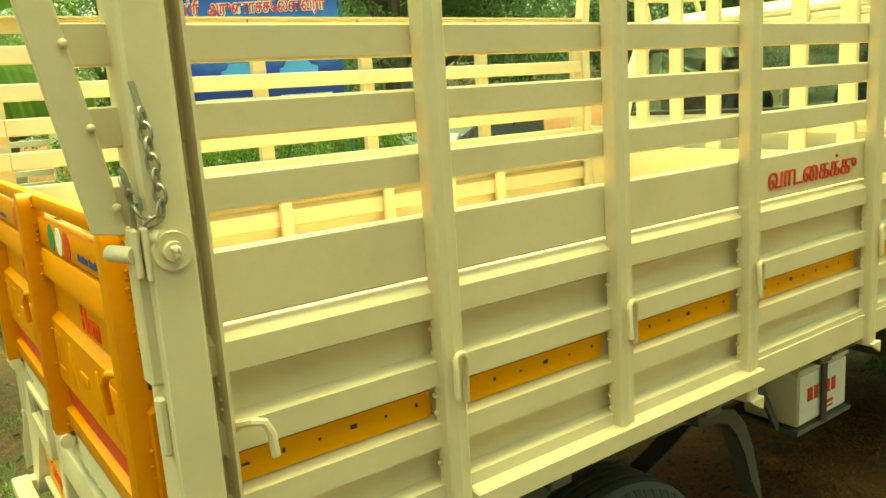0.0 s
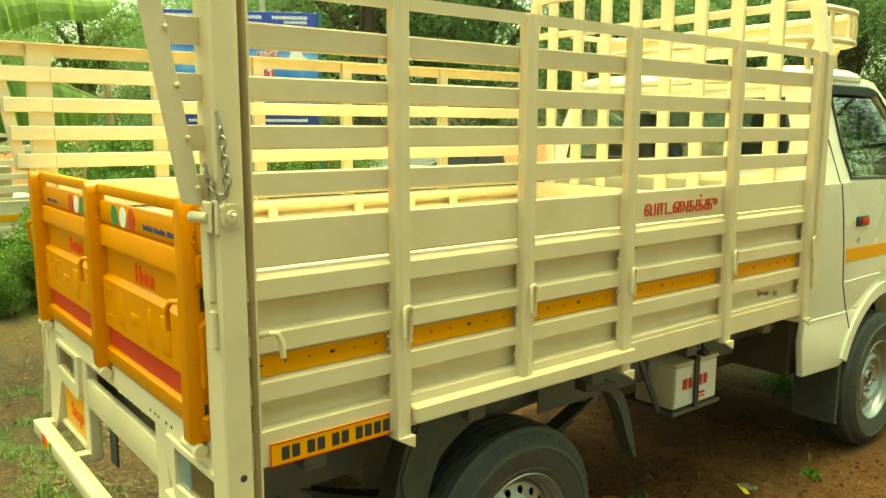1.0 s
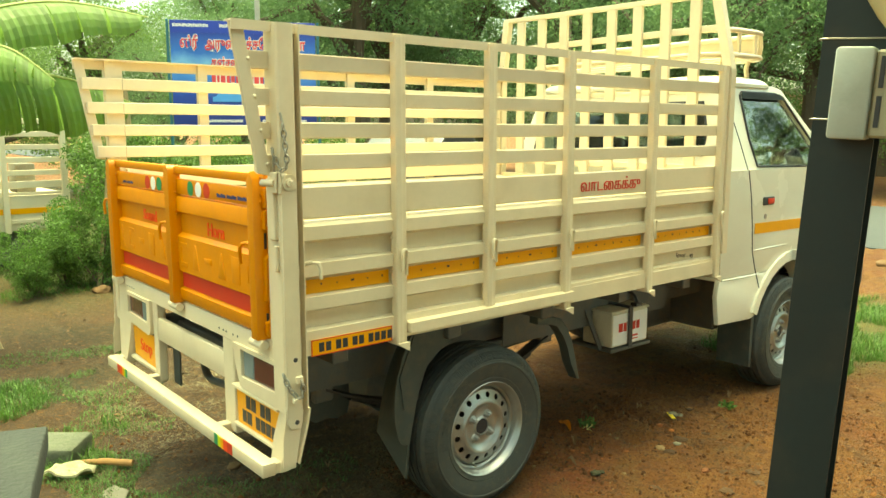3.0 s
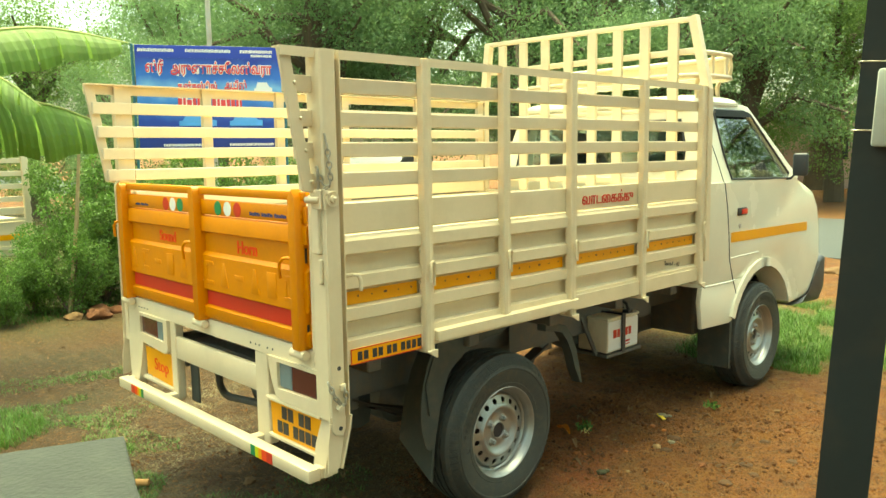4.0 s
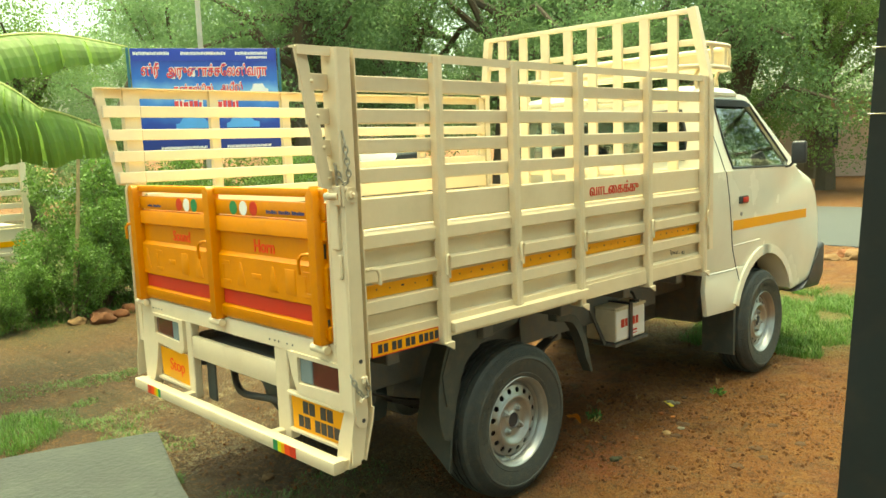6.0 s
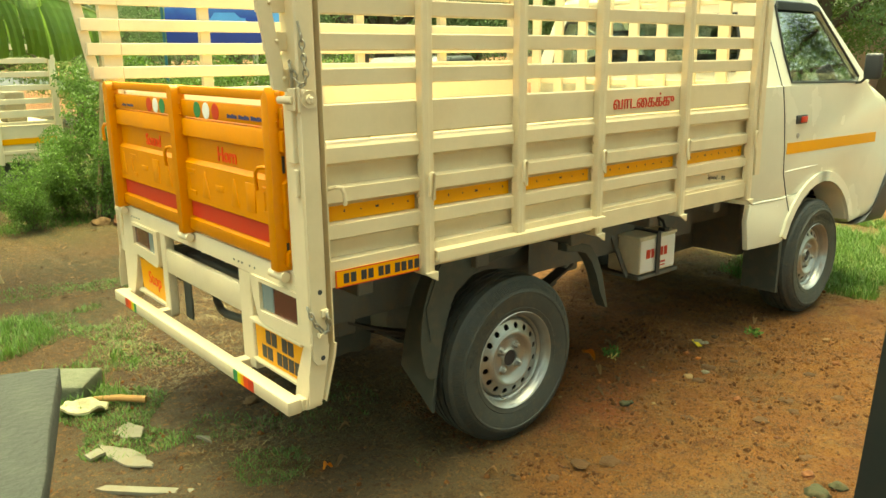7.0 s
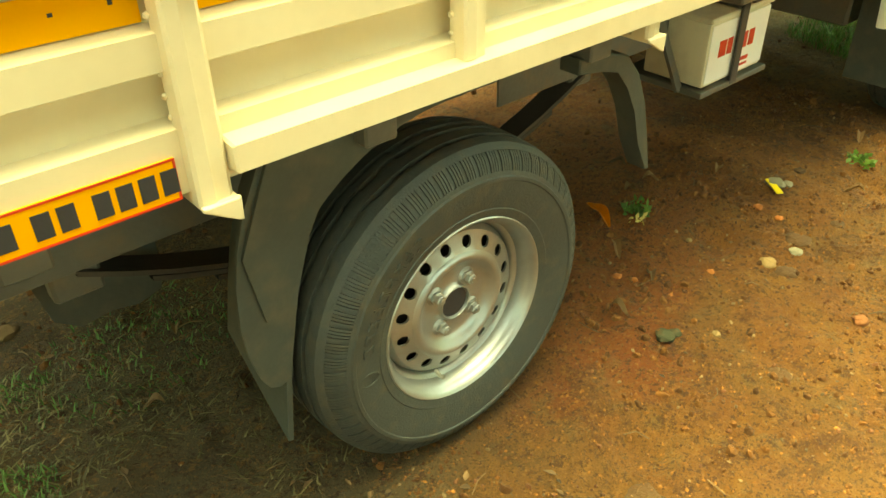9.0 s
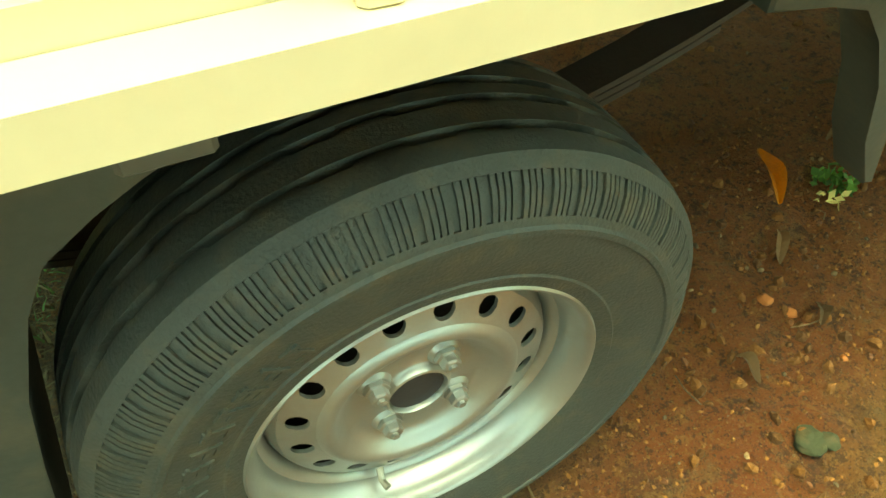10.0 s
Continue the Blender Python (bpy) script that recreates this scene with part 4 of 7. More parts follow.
def wheel(x, y, turn, spin=0.0, lettered=True):
    """A wheel with its outer side at y, the axle at (x, y, 0.32)."""
    w = new("wheel", RIM)
    w.parent = truck
    w.matrix_basis = pose(x, y, 0.345, 0, 0, turn) @ pose(0, 0, 0, 0, spin, 0)
    w["label"] = "silver steel wheel with round holes and black ribbed tyre"
    t = new("tyre", TYRE); t.parent = w
    ribs = tagged(new("tread_rib", RIBS), kind="stuff"); ribs.parent = t
    bm = bmesh.new()
    lathe(bm, [(0.0, 0.0385), (0.0303, 0.0385), (0.0303, 0.120), (0.150, 0.125), (0.162, 0.150), (0.162, 0.175)], (0, 0, 0), "y", 32)
    part("hub", bm, BLACK, w)
    for k in range(4):
        a_ = math.pi / 4 + k * math.pi / 2 + 0.15
        c = (0.0545 * math.cos(a_), 0, 0.0545 * math.sin(a_))
        bm = bmesh.new()
        lathe(bm, [(0.0140, 0.0380), (0.0140, 0.0330), (0.0108, 0.0318), (0.0108, 0.0240), (0.0090, 0.0222), (0.0052, 0.0218), (0.0050, 0.0185), (0.0, 0.0180)], c, "y", 6)
        part("wheel_nut", bm, STEEL, w, smooth=0)
        bm = bmesh.new()
        lathe(bm, [(0.0195, 0.0430), (0.0150, 0.0380), (0.0, 0.0375)], c, "y", 20)
        part("nut_seat", bm, STEEL, w)
    bm = bmesh.new()
    tube(bm, [(-0.048, 0.040, -0.142), (-0.050, 0.026, -0.147), (-0.047, 0.016, -0.147)], [0.005, 0.004, 0.0045], 8)
    part("valve", bm, ZINC, w)
    if lettered:
        bm = bmesh.new()                                  # moulded maker's marks as plain raised blocks
        for k in range(9):
            a_ = radians(118 + k * 6.2)
            for dr, ww in ((0.0, 0.0035), (0.011, 0.0022), (0.022, 0.0035)):
                if (k + int(dr * 1000)) % 4 == 3:
                    continue
                r = 0.224 + dr
                p = Vector((r * math.cos(a_), -0.0065 - dr * 0.25, r * math.sin(a_)))
                q = Vector((r * math.cos(a_ + 0.07), -0.0065 - dr * 0.25, r * math.sin(a_ + 0.07)))
                bar(bm, p, q, ww, 0.0035)
            p = Vector((0.223 * math.cos(a_), -0.007, 0.223 * math.sin(a_)))
            q = Vector((0.249 * math.cos(a_ + 0.03), -0.0125, 0.249 * math.sin(a_ + 0.03)))
            bar(bm, p, q, 0.0035, 0.0035)
        a_ = radians(184)
        c = Vector((0.236 * math.cos(a_), -0.0100, 0.236 * math.sin(a_)))
        tube(bm, [c + Vector((0.020 * math.cos(t), 0, 0.013 * math.sin(t))) for t in [2 * math.pi * j / 20 for j in range(20)]], 0.0017, 6, True)
        m_ = part("moulded_mark", bm, RUBBER, t, smooth=0, kind="stuff")
    return w


wheel(-0.039, 0.027, 0, 0)
wheel(2.311, 0.027, 2, 70)
wheel(-0.039, LEFT - 0.027, 180, 40)
wheel(2.311, LEFT - 0.027, 180, 10)

# ---- chassis and running gear ----
chassis = bmesh.new()
prism(chassis, [(0.37, 0.58), (0.43, 0.58), (0.43, 0.72), (0.37, 0.72)], "x", -0.88, 3.0, 0.006)
chassis = part("chassis", chassis, CHASSIS, truck, "black ladder chassis under the bed")
bm = bmesh.new()
prism(bm, [(1.13, 0.58), (1.19, 0.58), (1.19, 0.72), (1.13, 0.72)], "x", -0.88, 3.0, 0.006)
part("chassis_rail", bm, CHASSIS, chassis)
for x in (-0.80, -0.35, 0.45, 1.05, 1.55):
    bm = bmesh.new()
    box(bm, x - 0.04, x + 0.04, 0.432, 1.128, 0.60, 0.70, 0.005)
    part("cross_member", bm, CHASSIS, chassis)
for x in (-0.70, -0.20, 0.30, 0.80, 1.30):
    bm = bmesh.new()
    box(bm, x - 0.03, x + 0.03, 0.04, 1.52, 0.735, 0.795, 0.004)
    part("bed_bearer", bm, CHASSIS, chassis)
# added sheets: a dark backdrop in place of the shade under the bed
for x0, x1 in ((-0.86, -0.06), (0.30, 1.50)):
    bm = bmesh.new()
    box(bm, x0, x1, 0.300, 0.306, 0.56, 0.80, 0.001)
    part("splash_sheet", bm, CHASSIS, chassis)
bm = bmesh.new()
tube(bm, [(-0.039, 0.20, 0.345), (-0.039, 0.45, 0.345), (-0.039, 0.62, 0.345), (-0.039, 0.70, 0.345), (-0.039, 0.86, 0.345), (-0.039, 0.94, 0.345), (-0.039, 1.11, 0.345), (-0.039, 1.36, 0.345)], [0.045, 0.045, 0.05, 0.12, 0.12, 0.05, 0.045, 0.045], 16)
part("rear_axle", bm, CHASSIS, chassis)
for y in (0.34, 1.22):
    for k in range(5):
        bm = bmesh.new()
        h = 0.60 - 0.11 * k
        pts = [(x, 0.40 - 0.012 * k + 0.16 * (abs(x) / 0.62) ** 2) for x in [h * (j / 8 - 1) for j in range(17)]]
        tube_ = [bm.verts.new((x, y + s, z + o)) for x, z in pts for s, o in ((-0.03, -0.005), (0.03, -0.005), (0.03, 0.005), (-0.03, 0.005))]
        for j in range(16):
            for s in range(4):
                bm.faces.new((tube_[4 * j + s], tube_[4 * j + (s + 1) % 4], tube_[4 * j + 4 + (s + 1) % 4], tube_[4 * j + 4 + s]))
        part("spring_leaf", bm, RUST, chassis)
    for x0, x1, d, z0, z1 in ((-0.07, -0.01, 0.045, 0.36, 0.455), (0.56, 0.64, 0.02, 0.52, 0.62), (-0.64, -0.56, 0.02, 0.50, 0.62)):
        bm = bmesh.new()
        box(bm, x0, x1, y - d, y + d, z0, z1, 0.006)
        part("spring_shackle", bm, CHASSIS, chassis)
bm = bmesh.new()
tube(bm, [(-0.74, 1.114, 0.62), (-0.74, 1.110, 0.52), (-0.74, 1.100, 0.475), (-0.74, 1.07, 0.445), (-0.74, 1.02, 0.437), (-0.74, 0.80, 0.462), (-0.74, 0.60, 0.475), (-0.70, 0.50, 0.60)], 0.016, 10)
part("tow_loop", bm, CHASSIS, chassis)
bm = bmesh.new()
cyl(bm, (0.55, 1.00, 0.52), (1.35, 1.00, 0.50), 0.085, 20)
part("silencer", bm, CHASSIS, chassis)
bm = bmesh.new()
tube(bm, [(0.55, 1.00, 0.52), (0.2, 1.02, 0.56), (-0.15, 1.02, 0.56), (-0.35, 1.02, 0.50)], 0.025, 10)
part("exhaust_pipe", bm, CHASSIS, chassis)
bm = bmesh.new()
tube(bm, [(1.7, 0.78, 0.46), (0.2, 0.78, 0.36)], 0.035, 12)
part("propeller_shaft", bm, CHASSIS, chassis)
bm = bmesh.new()
box(bm, 1.55, 2.20, 0.58, 0.98, 0.34, 0.66, 0.04, 2)
part("gearbox", bm, CHASSIS, chassis)
bm = bmesh.new()
box(bm, 0.60, 1.20, 1.22, 1.50, 0.42, 0.66, 0.03, 2)
part("fuel_tank", bm, CHASSIS, chassis)


def mud_guard(y0, y1):
    """A rubber guard that follows the back of the rear wheel and ends in a flap."""
    bm = bmesh.new()
    line = [(-0.16, 0.790), (-0.22, 0.752), (-0.275, 0.690), (-0.32, 0.610), (-0.352, 0.520), (-0.372, 0.430), (-0.385, 0.36), (-0.40, 0.225)]
    inner = line[:-1] + [(-0.388, 0.345)]                 # the flap's foot is cut on the slant
    a_ = [[bm.verts.new((p[0], y, p[1])) for y, p in ((y0, q), (y1, r))] for q, r in zip(line, inner)]
    b_ = [[bm.verts.new((p[0] - 0.010, y, p[1] + 0.004)) for y, p in ((y0, q), (y1, r))] for q, r in zip(line, inner)]
    for k in range(len(line) - 1):
        bm.faces.new((a_[k][0], a_[k][1], a_[k + 1][1], a_[k + 1][0])); bm.faces.new((b_[k][1], b_[k][0], b_[k + 1][0], b_[k + 1][1]))
        for s in (0, 1):
            bm.faces.new((a_[k][s], a_[k + 1][s], b_[k + 1][s], b_[k][s]))
    for k in (0, -1):
        bm.faces.new((a_[k][0], a_[k][1], b_[k][1], b_[k][0]))
    prism(bm, [(-0.16, 0.790), (-0.22, 0.752), (-0.275, 0.690), (-0.32, 0.610), (-0.352, 0.520), (-0.372, 0.430), (-0.386, 0.372), (-0.394, 0.360), (-0.408, 0.356), (-0.424, 0.364), (-0.436, 0.385), (-0.450, 0.440), (-0.455, 0.500), (-0.450, 0.570), (-0.438, 0.630), (-0.418, 0.690), (-0.39, 0.745), (-0.36, 0.792)], "y", y0 - 0.001, y0 + 0.006)
    return bm


for y in (0.070, LEFT - 0.076):
    bm = bmesh.new()
    curve_ = [(-0.039 + 0.405 * math.cos(t), 0.345 + 0.405 * math.sin(t)) for t in [radians(158 - 6 * k) for k in range(13)]]
    prism(bm, curve_ + [(0.06, 0.790), (-0.36, 0.790), (-0.435, 0.62)], "y", y, y + 0.006)
    part("arch_plate", bm, FLAP, truck, "black rubber plate over the rear wheel")
part("mud_guard", mud_guard(0.078, 0.275), FLAP, truck, "black rubber mud guard behind the rear wheel")
part("mud_guard", mud_guard(LEFT - 0.275, LEFT - 0.075), FLAP, truck, "black rubber mud guard behind the rear wheel")
for ya, yb in ((0.055, 0.105), (LEFT - 0.105, LEFT - 0.055)):
    bm = bmesh.new()
    line = [(0.26, 0.742), (0.34, 0.735), (0.405, 0.715), (0.450, 0.665), (0.480, 0.595), (0.505, 0.510), (0.530, 0.425)]
    inner_ = [(0.26, 0.712), (0.33, 0.705), (0.378, 0.690), (0.415, 0.648), (0.447, 0.585), (0.474, 0.505), (0.512, 0.430)]
    prism(bm, line + inner_[::-1], "y", ya, yb, 0.003)
    part("wheel_arch_guard", bm, FLAP, truck, "black rubber guard strip ahead of the rear wheel")

bm = bmesh.new()
prism(bm, [(-0.655, 0.66), (-0.655, 0.50), (-0.640, 0.425), (-0.600, 0.395), (-0.545, 0.402), (-0.500, 0.392), (-0.455, 0.405), (-0.445, 0.45), (-0.450, 0.66)], "y", 0.395, 0.403)
part("rubber_sheet", bm, FLAP, truck, "black rubber sheet hanging under the bed")

# ---- battery on its tray ----
bm = bmesh.new()
box(bm, 0.905, 1.185, 0.180, 0.360, 0.466, 0.632, 0.008, 2)
battery = part("battery", bm, BATTERY, truck, "cream battery with red marks strapped to a tray")
bm = bmesh.new()
box(bm, 0.898, 1.192, 0.174, 0.366, 0.632, 0.646, 0.004)
part("lid", bm, BATTERY, battery)
bm = bmesh.new()
box(bm, 0.912, 1.178, 0.1775, 0.1795, 0.476, 0.626, 0)
face = part("label_panel", bm, WHITE, battery, "white label with red bars")
for x0, x1 in ((0.955, 0.985), (0.992, 1.014), (1.056, 1.084), (1.092, 1.116)):
    bm = bmesh.new()
    box(bm, x0, x1, 0.1762, 0.1777, 0.538, 0.580, 0)
    part("label_bar", bm, RED, face)
for z0, z1 in ((0.502, 0.512), (0.488, 0.494)):
    bm = bmesh.new()
    box(bm, 1.062, 1.104, 0.1762, 0.1777, z0, z1, 0)
    part("label_bar", bm, RED, face)
bm = bmesh.new()
box(bm, 1.020, 1.050, 0.166, 0.174, 0.452, 0.660, 0.002)
box(bm, 1.020, 1.050, 0.166, 0.374, 0.650, 0.658, 0.002)
part("strap", bm, PLASTIC, battery)
bm = bmesh.new()
tube(bm, [(1.115, 0.19, 0.655), (1.12, 0.21, 0.69), (1.14, 0.30, 0.72), (1.3, 0.38, 0.70)], 0.008, 8)
box(bm, 1.095, 1.135, 0.180, 0.22, 0.640, 0.662, 0.003)
part("terminal", bm, PLASTIC, battery)
bm = bmesh.new()
box(bm, 0.890, 1.200, 0.168, 0.42, 0.446, 0.462, 0.002)
tray = part("battery_tray", bm, CHASSIS, truck, "black steel battery tray")
for p, q in (((0.888, 0.232, 0.452), (0.840, 0.34, 0.74)), ((1.205, 0.232, 0.452), (1.205, 0.30, 0.74))):
    bm = bmesh.new()
    bar(bm, p, q, 0.022, 0.010)
    part("tray_bracket", bm, CHASSIS, tray)

# ---- cab ----
CY0, CY1 = 0.030, LEFT - 0.030
arch = [(2.325 + 0.405 * math.cos(t), 0.335 + 0.44 * math.sin(t)) for t in [math.pi * (1 - k / 16) for k in range(17)]]
arch = [p for p in arch if p[1] > 0.48]
low = [p for p in arch if p[0] < 2.3 and p[1] < 0.728]
outline = [(1.575, 1.300), (1.580, 0.730), (2.147, 0.730)] + arch[len(low):] + [(2.80, 0.462), (3.16, 0.470), (3.225, 0.560), (3.255, 0.760), (3.235, 0.960), (3.185, 1.120), (3.10, 1.215), (2.92, 1.280), (2.76, 1.300)]
bm = bmesh.new()
SKIN = 0.16
low_rear = [(1.575, 1.300), (1.580, 0.800), (1.95, 0.760), (2.76, 0.800)] + [p for p in outline if p[0] > 2.78 and p[1] > 0.4 and p != (2.80, 0.462)]
prism(bm, outline, "y", CY0, CY0 + SKIN, 0.0)
prism(bm, outline, "y", CY1 - SKIN, CY1, 0.0)
prism(bm, low_rear, "y", CY0 + SKIN, CY1 - SKIN, 0.0)
rim_edges = [ed for ed in bm.edges if (ed.verts[0].co - ed.verts[1].co).length < 2 and abs(ed.verts[0].co.y - ed.verts[1].co.y) < 1e-4]
bmesh.ops.bevel(bm, geom=[ed for ed in rim_edges if min(v.co.x for v in ed.verts) > 2.74 and min(abs(ed.verts[0].co.y - CY0), abs(ed.verts[0].co.y - CY1)) < 1e-3], offset=0.085, segments=5, profile=0.5, affect="EDGES")
bmesh.ops.bevel(bm, geom=[ed for ed in bm.edges if abs(ed.verts[0].co.y - ed.verts[1].co.y) < 1e-4 and max(v.co.x for v in ed.verts) < 2.74 and min(abs(ed.verts[0].co.y - CY0), abs(ed.verts[0].co.y - CY1)) < 1e-3], offset=0.016, segments=2, profile=0.5, affect="EDGES")
cab = part("cab", bm, CAB, truck, "ivory rounded truck cab with an amber stripe")
for y0, y1 in ((CY0, CY0 + 0.03), (CY1 - 0.03, CY1)):     # the skin of the sills behind the front wheels, open inside
    bm = bmesh.new()
    prism(bm, [(2.147, 0.732), (1.580, 0.732), (1.562, 0.650), (1.592, 0.500), (1.905, 0.486), (1.955, 0.500)] + low, "y", y0, y1, 0.006, 2)
    part("sill_panel", bm, CAB, cab)

# greenhouse: leaning sides, open window frames
LOW = [(1.585, 0.036), (2.800, 0.036), (2.800, LEFT - 0.036), (1.585, LEFT - 0.036)]
TOP = [(1.690, 0.150), (2.190, 0.150), (2.190, LEFT - 0.150), (1.690, LEFT - 0.150)]


def side_at(x, z, right=True):
    """The point on the cab's leaning side at x and z."""
    t = (z - 1.300) / (1.740 - 1.300)
    y = 0.036 + (0.150 - 0.036) * t
    return (x, y if right else LEFT - y, z)


def frame_with_hole(bm, outer, inner, depth):
    """A flat frame between two loops of equally many points, depth thick towards its inside."""
    o = [Vector(p) for p in outer]; i = [Vector(p) for p in inner]
    d = Vector(depth)
    n = len(o)
    O, I, OB, IB = ([bm.verts.new(p) for p in o], [bm.verts.new(p) for p in i], [bm.verts.new(p + d) for p in o], [bm.verts.new(p + d) for p in i])
    for k in range(n):
        j = (k + 1) % n
        bm.faces.new((O[k], O[j], I[j], I[k])); bm.faces.new((I[k], I[j], IB[j], IB[k])); bm.faces.new((OB[j], OB[k], IB[k], IB[j])); bm.faces.new((O[j], O[k], OB[k], OB[j]))


WINDOW = ((1.900, 1.318), (2.640, 1.300), (2.665, 1.330), (2.300, 1.690), (2.215, 1.708), (1.875, 1.708), (1.850, 1.690), (1.868, 1.45))
FRAME = ((1.590, 1.295), (2.790, 1.295), (2.800, 1.305), (2.300, 1.735), (2.215, 1.748), (1.760, 1.748), (1.700, 1.748), (1.640, 1.45))
shell = bmesh.new()
for right in (True, False):
    frame_with_hole(shell, [side_at(x, z, right) for x, z in FRAME], [side_at(x, z, right) for x, z in WINDOW], (0, 0.03 if right else -0.03, 0))


def rear_at(y, z):
    return (1.585 + (z - 1.300) / 0.44 * 0.115, y, z)


def front_at(y, z):
    return (2.800 - (z - 1.300) / 0.44 * 0.550, y, z)


def taper(y, z):
    """Lean y towards the middle as the sides do."""
    t = (z - 1.300) / 0.44
    m_ = LEFT / 2
    return m_ + (y - m_) * (1 - 0.152 * t)


for at, inset, depth in ((rear_at, 0.16, (0.03, 0, 0)), (front_at, 0.09, (-0.03, 0, 0))):
    zl, zh = (1.380, 1.650) if at is rear_at else (1.345, 1.705)
    c = 0.05
    ol = [(0.036, 1.296), (LEFT / 2, 1.296), (LEFT - 0.036, 1.296), (LEFT - 0.036, 1.5), (LEFT - 0.036, 1.745), (LEFT / 2, 1.745), (0.036, 1.745), (0.036, 1.5)]
    il = [(inset, zl), (LEFT / 2, zl), (LEFT - inset, zl), (LEFT - inset + 0.02, 1.5), (LEFT - inset, zh), (LEFT / 2, zh), (inset, zh), (inset - 0.02, 1.5)]
    frame_with_hole(shell, [at(taper(y, z), z) for y, z in ol], [at(taper(y, z), z) for y, z in il], depth)
part("window_frame", shell, CAB, cab)
bm = bmesh.new()                                          # roof: a domed lid
rows = []
for k, (grow, z) in enumerate(((0.012, 1.735), (0.012, 1.752), (-0.004, 1.770), (-0.03, 1.784), (-0.08, 1.795), (-0.18, 1.803))):
    ring = []
    for (x, y), (sx, sy) in zip(TOP, ((-1, -1), (1, -1), (1, 1), (-1, 1))):
        cx, cy, rr = x + sx * grow, y + sy * grow, 0.07
        for j in range(5):
            a_ = math.atan2(sy, sx) + (j / 4 - 0.5) * math.pi / 2
            ring.append(bm.verts.new((cx - sx * rr + rr * 1.0 * math.cos(a_), cy - sy * rr + rr * math.sin(a_), z)))
    rows.append(ring)
for a_, b_ in zip(rows, rows[1:]):
    for k in range(len(a_)):
        bm.faces.new((a_[k], a_[(k + 1) % len(a_)], b_[(k + 1) % len(a_)], b_[k]))
bm.faces.new(rows[-1]); bm.faces.new(rows[0][::-1])
part("roof", bm, CAB, cab)


def pane(points, name="window_pane"):
    bm = bmesh.new()
    bm.faces.new([bm.verts.new(p) for p in points])
    bmesh.ops.solidify(bm, geom=bm.faces[:], thickness=0.004)
    ob = part(name, bm, GLASS, cab, "tinted glass pane", smooth=0)
    ob.visible_shadow = False
    return ob


for right in (True, False):
    s = 0.012 if right else -0.012
    pane([Vector(side_at(x, z, right)) + Vector((0, s, 0)) for x, z in WINDOW])
pane([Vector(rear_at(taper(y, z), z)) + Vector((0.012, 0, 0)) for y, z in ((0.14, 1.365), (LEFT - 0.14, 1.365), (LEFT - 0.14, 1.66), (0.14, 1.66))])
pane([Vector(front_at(taper(y, z), z)) + Vector((-0.012, 0, 0)) for y, z in ((0.075, 1.335), (LEFT - 0.075, 1.335), (LEFT - 0.075, 1.715), (0.075, 1.715))], "windscreen")
for right in (True, False):                               # black seal round the side window, and the visor strip over it
    bm = bmesh.new()
    s = -0.003 if right else 0.003
    loop = [Vector(side_at(x, z, right)) + Vector((0, s, 0)) for x, z in WINDOW]
    tube(bm, loop, 0.007, 6, True)
    part("window_seal", bm, PLASTIC, cab)
    bm = bmesh.new()
    q = [Vector(side_at(x, z, right)) + Vector((0, 3 * s, 0)) for x, z in ((1.862, 1.672), (2.318, 1.672), (2.27, 1.706), (1.868, 1.706))]
    bm.faces.new([bm.verts.new(p) for p in q])
    bmesh.ops.solidify(bm, geom=bm.faces[:], thickness=0.003)
    part("rain_visor", bm, PLASTIC, cab)
bm = bmesh.new()
tube(bm, [rear_at(taper(y, z), z) for y, z in ((0.16, 1.38), (LEFT - 0.16, 1.38), (LEFT - 0.14, 1.5), (LEFT - 0.16, 1.65), (0.16, 1.65), (0.14, 1.5))], 0.010, 6, True)
part("rear_window_seal", bm, PLASTIC, cab)
line = [(1.700, 1.735), (1.735, 1.60), (1.775, 1.45), (1.805, 1.30)]
for path, r in (([Vector(side_at(x, z)) + Vector((0, 0.0005, 0)) for x, z in line], 0.0035),
                ([(1.805, CY0, 1.30), (1.845, CY0, 1.15), (1.870, CY0, 1.00), (1.885, CY0, 0.86), (1.925, CY0, 0.76), (1.985, CY0, 0.640)], 0.0035),
                ([(2.80, CY0 + 0.004, 1.26), (2.86, CY0 + 0.008, 1.05), (2.87, CY0 + 0.008, 0.86), (2.83, CY0 + 0.003, 0.70)], 0.0030)):
    bm = bmesh.new()                                      # door shut lines
    tube(bm, path, r, 6)
    part("door_gap", bm, PLASTIC, cab, "dark shut line of the door")
for x0, x1, z0, z1, dz in ((1.895, 2.960, 0.946, 1.013, -0.012),):
    bm = bmesh.new()
    prism(bm, [(x0, z0 + 0.010), (x1, z0 + dz + 0.010), (x1, z1 + dz), (x0, z1)], "y", CY0 - 0.0025, CY0 - 0.0005)
    ob = part("stripe", bm, AMBER, cab, "amber stripe along the door")
bm = bmesh.new()                                          # pressed swage line and arch lip
tube(bm, [(1.60, CY0 + 0.002, 0.735), (1.90, CY0 + 0.002, 0.728), (1.96, CY0 + 0.002, 0.735)], 0.006, 8)
tube(bm, [(1.90, CY0 + 0.002, 0.865), (2.12, CY0 + 0.002, 0.868), (2.25, CY0 + 0.002, 0.868)], 0.005, 8)
part("swage_line", bm, CAB, cab)
bm = bmesh.new()
